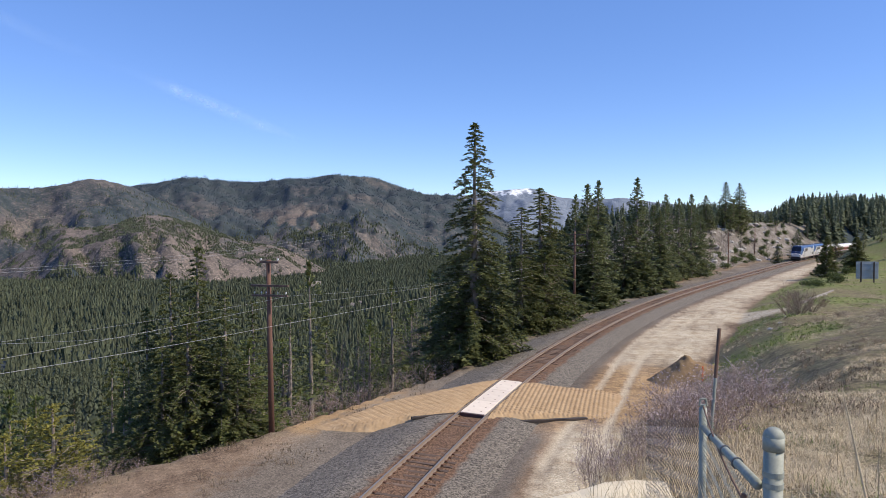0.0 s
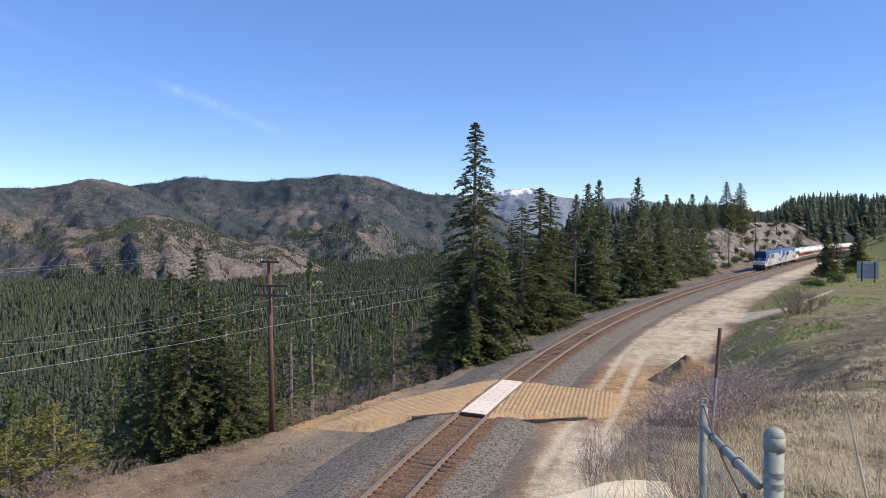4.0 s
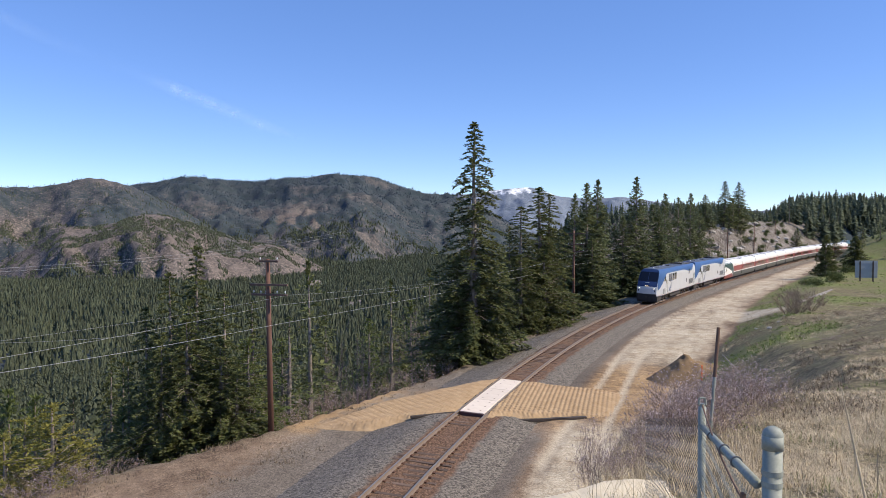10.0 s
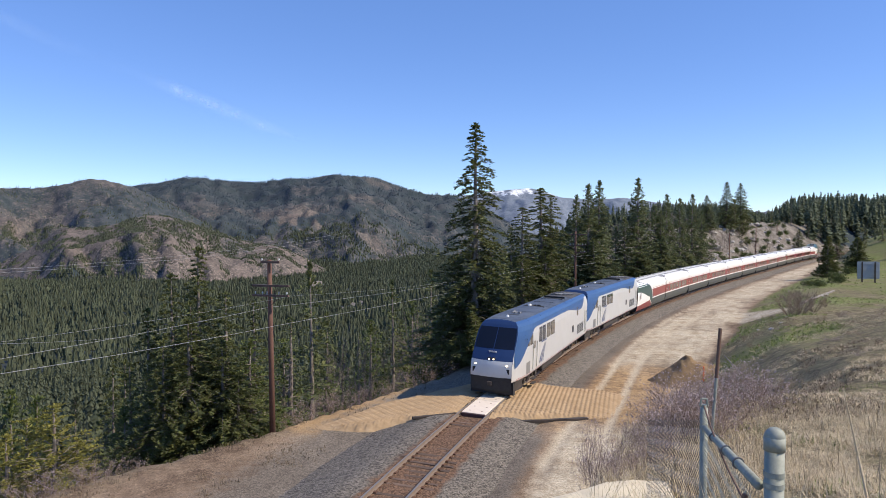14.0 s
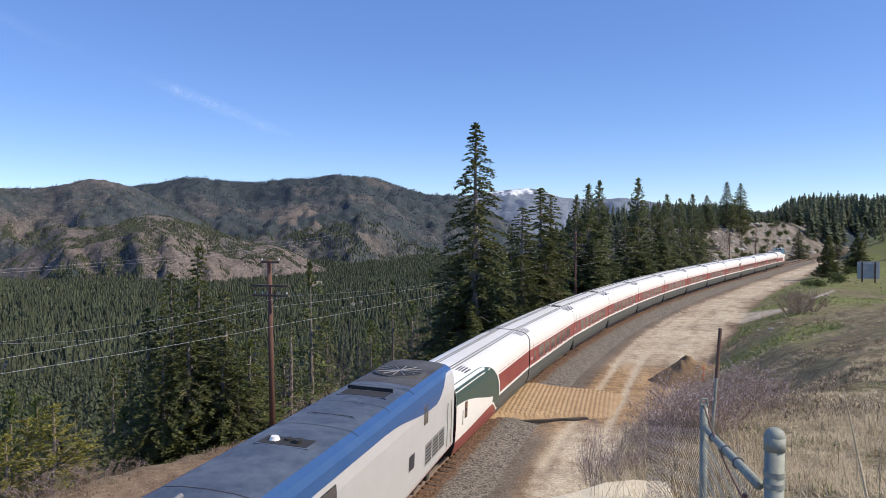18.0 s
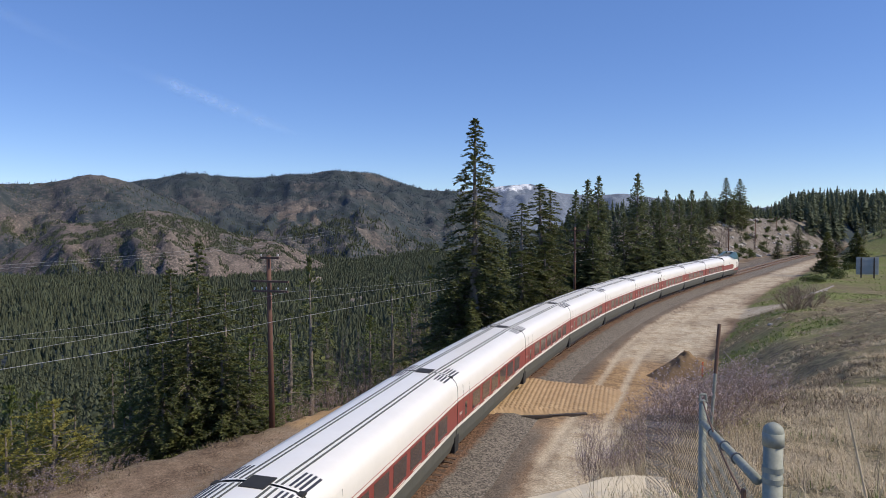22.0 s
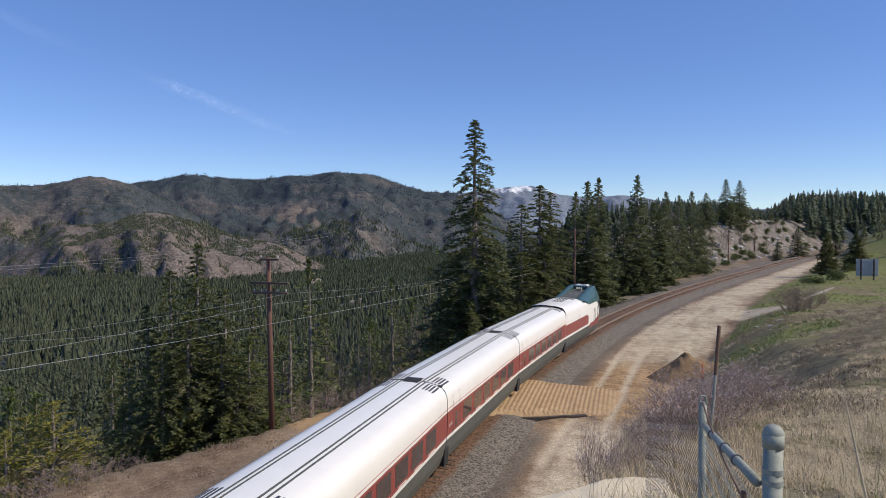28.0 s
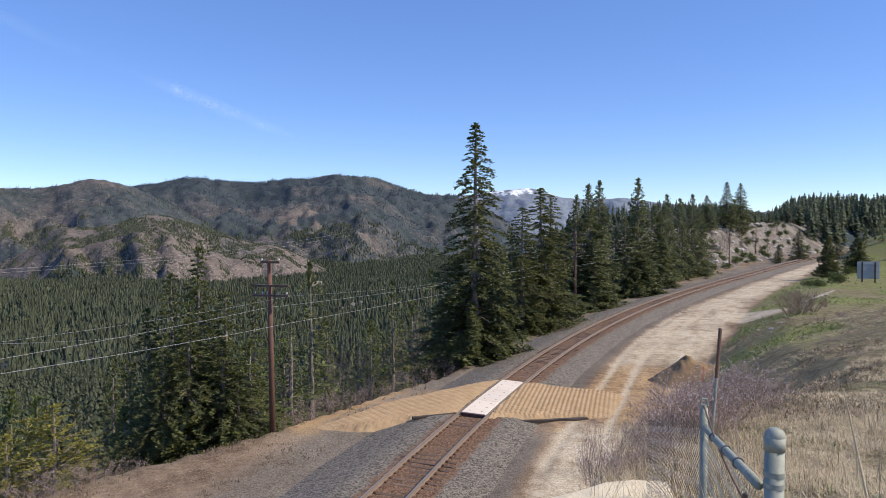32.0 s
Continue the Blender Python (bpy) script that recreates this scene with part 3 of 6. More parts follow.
BED_D = np.array([-4.9, -4.2, -3.4, -2.6, -2.0, -1.7, -1.3, -1.05, -.9, -.6, -.3, 0, .3, .6, .9, 1.05, 1.3, 1.7, 2.0, 2.6, 3.3, 4.0, 4.6])
BED_Z = np.array([-.9, -.74, -.54, -.34, -.21, -.19, -.19, -.19, -.195, -.195, -.195, -.195, -.195, -.195, -.195, -.19, -.195, -.215, -.26, -.42, -.6, -.76, -.95])


def sand_ramp(d0, d1, near, far, along, label, fade=(5.4, 7.6), fall=.075):
    """A ramp of sand up to a rail, with tyre treads pressed into it; near(d), far(d) bound it along the line."""
    d, s = np.arange(d0, d1, .05), np.arange(22.5, 37.2, .06)
    A, D = np.meshgrid(s, d, indexing="ij")
    X, Y, Z0 = on_track(A, D)
    wob = fbm(X, Y, 1.2, 3, 15) * .35
    low, high = near(D), far(D)
    mask = ramp(A, low - .25 + wob, low + .45 + wob) * (1 - ramp(A, high - .6 + wob, high + .2 + wob)) * (1 - ramp(np.abs(D), *fade))
    bed = np.maximum(height(X.ravel(), Y.ravel()).reshape(X.shape), np.interp(D, BED_D, BED_Z) + .025 - np.clip(D, -2.2, 2.2) * CANT)
    top = .0 - CANT * np.clip(D, -2.2, 2.2) - fall * np.clip(np.abs(D) - 1.6, 0, 9)
    u, v = A * math.cos(along) - D * math.sin(along), A * math.sin(along) + D * math.cos(along)
    strip = np.abs(u / .44 + .11 * np.sin(v * .8) - np.floor(u / .44 + .11 * np.sin(v * .8)) - .5)
    lug = np.clip(np.sin(2 * np.pi * (v / .25 + strip * 1.2)) * 1.6, -1, 1)
    tread = .030 * lug * ramp(strip, .02, .10) - .03 * (1 - ramp(strip, .0, .07)) + .02 * fbm(X, Y, .5, 2, 18)
    Z = bed - .06 + (np.maximum(top - bed, .03) + .06 + tread) * mask
    n, m = A.shape
    i, j = np.meshgrid(np.arange(n - 1), np.arange(m - 1), indexing="ij")
    f = np.stack([i * m + j, i * m + j + 1, (i + 1) * m + j + 1, (i + 1) * m + j], -1).reshape(-1, 4)
    f = f[mask.ravel()[f].max(1) > .02]
    used, back = np.unique(f, return_inverse=True)
    me = mesh_np("sand_ramp", np.stack([X, Y, Z], -1).reshape(-1, 3)[used], back.reshape(-1, 4)[:, ::-1], SANDY, True)
    tagged(new("sand_ramp", me), label, "sand ramp", kind="structure")


sand_ramp(.83, 7.6, lambda d: np.interp(d, [.8, 2, 5.2, 7], [26.7, 27.7, 29.1, 30]), lambda d: np.interp(d, [.5, 4.6, 7], [35.2, 36.1, 36.3]), .1, "golden sand ramp with tyre treads beside the rail")
sand_ramp(-9.6, -.83, lambda d: np.interp(d, [-7.6, -5.3, -2.7, -.7], [23.6, 24.1, 25.5, 27.1]), lambda d: np.interp(d, [-7.8, -6, -1], [24.6, 29.2, 35.2]), -.77, "golden sand ramp with tyre treads falling to the bench", (5.6, 9.4), .12)


def build_track():
    """Ballast bed, rails, ties with plates, and the crossing panels between the rails."""
    ss = np.concatenate([np.arange(-60, 0, 2), np.arange(0, 70, .25), np.arange(70, 420, 1.5)])
    ds, hs = BED_D, BED_Z
    A, D = np.meshgrid(ss, ds, indexing="ij")
    X, Y, Z = on_track(A, D, np.broadcast_to(hs, A.shape))
    Z = Z + fbm(X, Y, .3, 3, 71) * .035 + fbm(X, Y, 2.5, 2, 72) * .04
    n, m = A.shape
    i, j = np.meshgrid(np.arange(n - 1), np.arange(m - 1), indexing="ij")
    f = np.stack([i * m + j, i * m + j + 1, (i + 1) * m + j + 1, (i + 1) * m + j], -1).reshape(-1, 4)
    me = mesh_np("ballast", np.stack([X, Y, Z], -1).reshape(-1, 3), f[:, ::-1], BALLAST, True)
    at = me.attributes.new("rust", "FLOAT", "POINT")
    at.data.foreach_set("value", (1.0 * (1 - ramp(np.abs(D - .2), 1.0, 1.75)) * .95).astype(np.float32).ravel())
    tagged(new("ballast", me), "grey crushed-stone ballast bed, rust brown between the rails", "ballast", kind="structure")
    track = thing("railway_track", "single railway track with rusty rails on brown wooden ties", "railway track", kind="structure")
    # rails: foot, web and head
    prof = np.array([(-.07, -.175), (.07, -.175), (.07, -.16), (.012, -.14), (.012, -.045), (.037, -.035), (.037, -.002), (-.037, -.002), (-.037, -.035), (-.012, -.045), (-.012, -.14), (-.07, -.16)])
    rs = np.concatenate([np.arange(-60, 0, 2), np.arange(0, 120, .5), np.arange(120, 430, 2)])
    for side in (-.753, .753):
        X, Y, Z = on_track(rs[:, None], side + prof[None, :, 0], 0 * rs[:, None])
        Z = .025 - side * CANT + prof[None, :, 1] + 0 * X
        n, m = X.shape
        i, j = np.meshgrid(np.arange(n - 1), np.arange(m), indexing="ij")
        k = (j + 1) % m
        f = np.stack([i * m + j, i * m + k, (i + 1) * m + k, (i + 1) * m + j], -1).reshape(-1, 4)
        rail = part("rail", mesh_np("rail", np.stack([X, Y, Z], -1).reshape(-1, 3), f, RAILSTEEL), None, track)
        X, Y, Z = on_track(rs[:, None], side + np.array([[-.034, -.026, .026, .034]]), 0 * rs[:, None])
        Z = .025 - side * CANT + np.array([[-.0015, .001, .001, -.0015]]) + 0 * X
        i, j = np.meshgrid(np.arange(n - 1), np.arange(3), indexing="ij")
        f = np.stack([i * 4 + j, (i + 1) * 4 + j, (i + 1) * 4 + j + 1, i * 4 + j + 1], -1).reshape(-1, 4)
        part("running_surface", mesh_np("running_surface", np.stack([X, Y, Z], -1).reshape(-1, 3), f, RAILTOP), None, rail, "polished steel top of the rail")
    # ties
    rnd = random.Random(4)
    shapes = []
    for k in range(4):
        bm = boxed(-1.3, 1.3, -.115, .115, -.36, -.185)
        bmesh.ops.bevel(bm, geom=[e for e in bm.edges if abs(e.verts[0].co.z - e.verts[1].co.z) < 1e-4], offset=.018, segments=1, affect="EDGES")
        for v in bm.verts:
            v.co += Vector((rnd.uniform(-.02, .02), rnd.uniform(-.012, .012), rnd.uniform(-.012, .008)))
        me = bpy.data.meshes.new("tie")
        bm.to_mesh(me)
        bm.free()
        me.materials.append(TIE)
        shapes.append(me)
    unit = np.array([(x, y, z) for x in (-1, 1) for y in (-1, 1) for z in (0, 1)], float)
    cubef = np.array([(0, 1, 3, 2), (4, 6, 7, 5), (0, 4, 5, 1), (2, 3, 7, 6), (0, 2, 6, 4), (1, 5, 7, 3)])
    rest, plates = Heap(), Heap()
    for i, s in enumerate(np.arange(2, 300, .53)):
        turn = -math.degrees(np.interp(s, S, HEAD)) + rnd.uniform(-1.2, 1.2)
        x, y, z = (float(v) for v in on_track(s, 0))
        m = pose(x, y, z + rnd.uniform(-.015, .01), 0, math.degrees(math.atan(CANT)), turn)
        if i < 290:
            ob = part("tie", shapes[i % 4], TIE, track)
            ob.matrix_basis = m
        else:
            v = unit * (1.3, .115, .17) + (0, 0, -.355)
            rest.add([m @ Vector(q) for q in v], cubef)
        if s < 140:
            for side in (-.753, .753):
                for o in (-.12, .12):
                    v = unit * (.062, .085, .045) + (side + o, 0, -.19)
                    plates.add([m @ Vector(q) for q in v], cubef)
    tagged(part("far_ties", rest.mesh("far_ties", TIE), None, track), kind="stuff")
    tagged(part("tie_plates", plates.mesh("tie_plates", PLATE), None, track, "rusty plates and spikes along the rails"), kind="stuff")
    # crossing panels
    crossing = thing("level_crossing", "pale concrete crossing panels between the rails of a dirt track", "level crossing")
    for k in range(3):
        s0 = 26.6 + k * 2.75
        x, y, z = (float(v) for v in on_track(s0 + 1.36, 0))
        turn = -math.degrees(np.interp(s0 + 1.36, S, HEAD))
        bm = boxed(-.655, .655, -1.36, 1.36, -.20, -.004, .012)
        ob = part("crossing_panel", bm, PANEL, crossing, "bleached concrete panel with lifting holes" if k == 0 else "")
        ob.matrix_basis = pose(x, y, z, 0, math.degrees(math.atan(CANT)), turn)
        for hx in (-.33, .33):
            for hy in (-.9, 0, .9):
                part("lifting_hole", rods(((hx, hy, -.02), (hx, hy, .0), .045)), RUST, ob)
    x, y, z = (float(v) for v in on_track(26.52, 0))
    ob = part("end_ramp", boxed(-.64, .64, -.09, .07, -.20, -.012, .02), PANELEDGE, crossing, "dark red steel end ramp")
    ob.matrix_basis = pose(x, y, z, 0, math.degrees(math.atan(CANT)), -math.degrees(np.interp(26.5, S, HEAD)))


build_track()


# ---- plants ----
def spray_np(rng, p, out, size, droop):
    """Two-triangle needle sprays: base points, directions, lengths."""
    n = len(p)
    d = out + rng.normal(0, .35, (n, 3)) - [0, 0, droop]
    d /= np.linalg.norm(d, axis=1)[:, None]
    side = np.cross(d, rng.normal(0, .5, (n, 3)) + [0, 0, 1.0])
    side /= np.linalg.norm(side, axis=1)[:, None] + 1e-9
    L = size * rng.uniform(.6, 1.25, n)
    W = L * rng.uniform(.17, .29, n)
    mid = p + d * (L * .45)[:, None]
    lift = np.cross(side, d) * (L * rng.uniform(-.12, .12, n))[:, None]
    v = np.stack([p, mid + side * W[:, None] + lift, p + d * L[:, None], mid - side * W[:, None] + lift], 1).reshape(-1, 3)
    f = (np.arange(n) * 4)[:, None, None] + np.array([[0, 1, 2], [0, 2, 3]])
    return v, f.reshape(-1, 3)


def conifer_meshes(seed, h, r, branches, sprays, size, bare=.08, power=.8, droop=.25, gaps=.25, needles=NEEDLES, dead=20, rise=0.0, cone=.62):
    """A trunk with dead limbs and a crown of needle sprays on drooping branches."""
    rng = np.random.default_rng(seed)
    zs = np.linspace(0, h * .97, 9)
    bend = np.stack([rng.normal(0, .02 * h, 9).cumsum() * .25, rng.normal(0, .02 * h, 9).cumsum() * .25, zs], 1)
    bend[0, :2] = 0
    bend[:, :2] *= .35
    trunk = Heap()
    trunk.add(*tube_np(bend, np.linspace(.011 * h + .05, .02, 9) * 1.15, 8))
    crown = Heap()
    u = bare + (1 - bare) * (np.arange(branches) + rng.uniform(0, 1, branches)) / branches
    u = np.clip(u, 0, .995)
    az = np.arange(branches) * 2.39996 + rng.normal(0, .5, branches)
    lump = .80 + .22 * np.sin(az * 2 + seed) * np.sin(u * 17 + seed) + rng.uniform(-.28, .22, branches)
    length = r * np.clip((1 - u) / cone, 0, 1) ** power * np.clip(lump, .35, 1.25) * np.clip((u - bare) / .1 + .55, .55, 1) + .02 * h * (1 - u) + .12
    for k in range(branches):
        if rng.random() < gaps * (1 - u[k]) * .6:
            continue
        base = np.array([np.interp(u[k] * h, bend[:, 2], bend[:, i]) for i in range(3)])
        o = np.array([np.cos(az[k]), np.sin(az[k]), 0.])
        L = length[k]
        up = rise + .35 * u[k]
        tt = np.linspace(0, 1, 4)
        line = base + o * (L * tt)[:, None] + np.array([0, 0, 1.]) * (L * (up * tt - (droop + up * .5) * tt ** 2))[:, None]
        if L > 1.1 and sprays > 30:
            trunk.add(*tube_np(line, np.linspace(.012 + .012 * L, .006, 4), 3))
        n = max(4, int(sprays * (L / r) ** .8))
        t = rng.uniform(.06, 1, n) ** .8
        p = np.stack([np.interp(t, tt, line[:, i]) for i in range(3)], 1)
        sgn = rng.choice([-1, 1], n)
        across = np.array([-o[1], o[0], 0])
        away = o * rng.uniform(.35, 1.0, n)[:, None] + across * (sgn * rng.uniform(.3, 1.0, n))[:, None] + np.array([0, 0, .12 + .25 * u[k] + .9 * u[k] ** 6])
        crown.add(*spray_np(rng, p + rng.normal(0, .03 * L, (n, 3)), away, size * (.55 + .45 * (1 - u[k])), droop * .9))
    tip = rng.uniform(.84, 1.0, 60)
    p = np.stack([np.interp(tip * h, bend[:, 2], bend[:, i]) for i in range(2)] + [np.minimum(tip, .975) * h], 1)
    crown.add(*spray_np(rng, p, rng.normal(0, .55, (60, 3)) * [1, 1, .3] + [0, 0, 1.1], size * .75, 0))
    for k in range(dead):
        uu = rng.uniform(.05, .7)
        base = np.array([np.interp(uu * h, bend[:, 2], bend[:, i]) for i in range(3)])
        a = rng.uniform(0, 6.28)
        L = r * (1 - uu) * rng.uniform(.4, .9)
        tip = base + [np.cos(a) * L, np.sin(a) * L, L * rng.uniform(-.45, .1)]
        trunk.add(*tube_np([base, (base + tip) / 2 + [0, 0, .05 * L], tip], [.03, .02, .006], 3))
    return trunk.mesh("trunk", BARK), crown.mesh("crown", needles)


def bush_meshes(seed, r, h, stems, material, leaf=None, leaves=0, leaf_size=.1, thick=.012):
    """A shrub: forking bare stems and, where it has them, small leaves."""
    rng = np.random.default_rng(seed)
    heap, tips = Heap(), []

    def grow(p, d, L, w, depth):
        q = p + d * L
        m = (p + q) / 2 + rng.normal(0, .05 * L, 3)
        heap.add(*(tube_np([p, m, q], [w, w * .8, w * .55], 3) if depth else tube_np([p, q], [w, w * .5], 3)))
        tips.append(q)
        if depth:
            for _ in range(3 if depth > 1 else 4):
                e = d + rng.normal(0, .42, 3) + [0, 0, .12]
                grow(m if rng.random() < .35 else q, e / np.linalg.norm(e), L * rng.uniform(.5, .8), w * .55, depth - 1)

    for k in range(stems):
        a, e = rng.uniform(0, 6.28), rng.uniform(.1, 1.0)
        d = np.array([np.cos(a) * e * r / h, np.sin(a) * e * r / h, 1.0])
        grow(np.array([np.cos(a), np.sin(a), 0]) * r * .12 * rng.random(), d / np.linalg.norm(d), h * rng.uniform(.3, .5), thick, 3)
    twigs = heap.mesh("branchwork", material)
    crown = None
    if leaf:
        t = np.array(tips)
        p = t[rng.integers(0, len(t), leaves)] + rng.normal(0, leaf_size * 1.2, (leaves, 3))
        g = Heap()
        g.add(*spray_np(rng, p, rng.normal(0, 1, (leaves, 3)) + [0, 0, .4], leaf_size, .1))
        crown = g.mesh("leaves", leaf)
    return twigs, crown


KINDS = {
    "fir_tall": (18, 2.6, conifer_meshes(1, 18, 2.6, 240, 150, .31, bare=.04, power=.85, cone=.85, droop=.40, gaps=.35, dead=80)),
    "fir_a": (14, 2.6, conifer_meshes(2, 14, 2.6, 125, 135, .30, bare=.03, power=.75, droop=.25, cone=.85)),
    "fir_b": (14, 2.8, conifer_meshes(3, 14, 2.8, 140, 150, .30, bare=.03, power=.85, cone=.8, droop=.3, dead=35)),
    "fir_c": (15, 2.2, conifer_meshes(4, 15, 2.2, 130, 90, .33, bare=.02, power=.85, cone=.9, droop=.2)),
    "fir_low": (11, 3.0, conifer_meshes(5, 11, 3.0, 180, 120, .29, bare=.0, power=.8, cone=.8, droop=.3, gaps=.15, dead=30)),
    "pine_a": (13, 2.5, conifer_meshes(6, 13, 2.5, 100, 60, .36, bare=.15, power=.55, droop=.05, gaps=.3, needles=PINE, rise=.25)),
    "pine_b": (9, 2.0, conifer_meshes(7, 9, 2.0, 90, 36, .36, bare=.05, power=.65, droop=.05, needles=PINE, rise=.2)),
    "yellow": (5, 1.5, conifer_meshes(8, 5, 1.5, 80, 80, .17, bare=.2, power=.7, droop=.0, gaps=.4, needles=YELLOWPINE, rise=.3, dead=25)),
    "sparse": (13, 1.7, conifer_meshes(9, 13, 1.7, 90, 14, .34, bare=.1, power=.7, droop=.25, gaps=.6, dead=90)),
    "young": (8, 2.2, conifer_meshes(12, 8, 2.2, 160, 70, .46, bare=.0, power=.85, cone=.9, droop=.1, gaps=.0, dead=0, rise=.25)),
    "fir_far": (20, 3.6, conifer_meshes(14, 20, 3.6, 210, 62, .60, needles=LITFIR, bare=.01, power=.95, cone=.97, droop=.25, gaps=.1, dead=6)),
    "mid_a": (14, 2.3, conifer_meshes(10, 14, 2.3, 80, 18, .66, bare=.04, power=.8, droop=.25, dead=4)),
    "mid_c": (14, 2.6, conifer_meshes(13, 14, 2.6, 110, 26, .55, gaps=.1, bare=.02, power=.7, droop=.2, dead=10)),
    "mid_b": (14, 2.0, conifer_meshes(11, 14, 2.0, 80, 18, .66, bare=.06, power=.85, droop=.25, dead=4, needles=DARKPINE)),
}
TREE_LABELS = {
    "fir_tall": "tall old fir with drooping branches and grey dead limbs", "fir_a": "dense dark green fir beside the track", "fir_b": "broad fir with bare grey twigs in its crown",
    "fir_c": "slender dark green fir with a pointed top", "fir_low": "bushy low-branched fir at the edge of the bench", "pine_a": "open-crowned green pine with upswept branches",
    "pine_b": "young bushy bright green pine", "yellow": "sunlit yellowish young pine with bare lower limbs", "sparse": "thin fir with many bare grey branches",
    "young": "dense cone-shaped young conifer beside the road",
    "mid_a": "fir on the valley slope below the track", "fir_far": "tall dense dark fir along the railway", "mid_c": "broad green fir on the valley slope", "mid_b": "dark fir on the hillside above the cutting"}


def tree(kind, x, y, h, r=None, group="", sink=.15, rng=random.Random(3)):
    h0, r0, (trunk, crown) = KINDS[kind]
    z = float(height(x, y)[0])
    r = r or r0 * h / h0
    t = thing("pine_tree" if kind in ("pine_a", "pine_b", "yellow") else "fir_tree", TREE_LABELS[kind], "tree",
              Matrix.Translation((x, y, z - sink)) @ Matrix.Rotation(rng.uniform(0, 6.28), 4, "Z") @ Matrix.Diagonal((r / r0, r / r0, h / h0, 1)), group)
    part("trunk", trunk, BARK, t)
    part("crown", crown, NEEDLES, t)
    return t


def placed_tree(kind, at, top, y, width, group=""):
    """A tree by its bearing, the bearing of its top and its distance ahead; width in the same steps."""
    x = (at - 784) / 1260 * y
    z = float(height(x, y)[0])
    tree(kind, x, y, EYE_Z + (401 - top) / 1260 * y - z + .15, width * (.64 if y < 50 else .66) / 1260 * y, group)


EDGE = "trees along the edge of the bench"
for row in [("fir_b", 352, 430, 40, 150), ("fir_a", 302, 478, 39, 135), ("fir_a", 398, 512, 39, 130), ("fir_low", 330, 560, 36.5, 190), ("fir_low", 285, 600, 36, 150), ("fir_b", 262, 540, 39.5, 120),
            ("fir_low", 392, 600, 37, 170), ("fir_c", 446, 530, 41, 100), ("pine_b", 440, 600, 38.5, 110), ("fir_low", 420, 660, 36.5, 130), ("fir_a", 196, 622, 47, 90),
            ("yellow", 88, 718, 33, 150), ("yellow", 38, 745, 34, 130), ("yellow", 2, 772, 32, 120), ("yellow", 128, 778, 34.5, 90), ("pine_b", 60, 700, 44, 110), ("pine_b", 12, 690, 46, 110), ("fir_c", 225, 640, 42, 90), ("pine_b", 215, 720, 38, 90), ("sparse", 512, 560, 46, 90),
            ("pine_b", 500, 600, 47, 90), ("fir_tall", 840, 212, 55.5, 138), ("fir_low", 812, 470, 56.5, 170), ("fir_a", 858, 500, 58, 120), ("fir_b", 924, 364, 71, 116),
            ("fir_b", 960, 330, 75, 145), ("fir_a", 975, 342, 76, 90), ("fir_low", 965, 440, 72, 110), ("fir_low", 925, 450, 69, 100), ("fir_c", 1020, 343, 91, 72),
            ("fir_c", 1039, 324, 92, 82), ("fir_c", 1061, 318, 93, 78), ("fir_a", 1050, 420, 90, 80), ("fir_c", 1128, 313, 107, 78), ("fir_a", 1104, 384, 106, 70),
            ("fir_a", 1140, 420, 108, 70), ("fir_b", 1090, 400, 107, 60), ("fir_a", 1160, 362, 121, 60), ("fir_c", 1181, 343, 133, 50), ("fir_a", 1204, 350, 138, 50), ("fir_c", 1226, 343, 144, 52),
            ("pine_a", 1168, 372, 121, 56), ("pine_a", 1284, 322, 232, 42), ("pine_a", 1310, 324, 241, 46), ("mid_c", 1300, 352, 236, 40), ("pine_a", 1250, 346, 214, 40),
            ("young", 1466, 419, 133, 34), ("young", 1518, 420, 141, 42), ("fir_a", 1480, 425, 220, 40), ("fir_b", 1415, 405, 215, 36), ("fir_c", 1378, 432, 196, 22),
            ("fir_low", 1178, 430, 122, 44), ("fir_a", 1242, 372, 150, 46), ("fir_c", 905, 400, 74, 70), ("fir_c", 1000, 400, 92, 60)]:
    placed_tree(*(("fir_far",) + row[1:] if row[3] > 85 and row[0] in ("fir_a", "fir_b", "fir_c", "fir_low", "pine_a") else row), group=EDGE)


def scatter(n, seed, where, keep, gap=2.2):
    """Places at random in a stretch (s0, s1, d0, d1) along the track, no two closer than gap."""
    rng = np.random.default_rng(seed)
    out = []
    while n:
        s, d = rng.uniform(where[0], where[1]), rng.uniform(where[2], where[3])
        x, y, _ = (float(v) for v in on_track(s, d))
        n -= 1
        if all((x - a) ** 2 + (y - b) ** 2 > gap * gap for a, b in out) and keep(x, y, s, d, rng):
            out.append((x, y))
    return out


def skyline(a):
    """How high the tree tops stand over the eye, per metre ahead, by bearing."""
    return np.interp(a, [.243, .314, .41, .433, .461, .489, .52, .622], [.032, .034, .030, .021, .021, .040, .052, .048])


rr = random.Random(12)
SAPLINGS = []
for x, y in scatter(110, 5, (18, 105, -58, -14), lambda x, y, s, d, g: y > 30 and x / y > -.72 and not (x / y < -.40 and y < 46)):
    if -.26 < x / y < .0 and y < 84 and rr.random() < .36:
        SAPLINGS.append((x, y))
        continue
    tree(rr.choice(["mid_a", "mid_a", "mid_c", "mid_c", "sparse", "pine_b", "mid_b", "mid_c"]), x, y, rr.uniform(8, 14), group="trees on the valley slope")
for x, y in scatter(100, 6, (116, 250, -34, -16), lambda x, y, s, d, g: g.random() < .75, 2.6):
    tree(rr.choice(["mid_a", "mid_b", "mid_c", "mid_b"]), x, y, rr.uniform(2.5, 6.5), group="trees above the cutting")
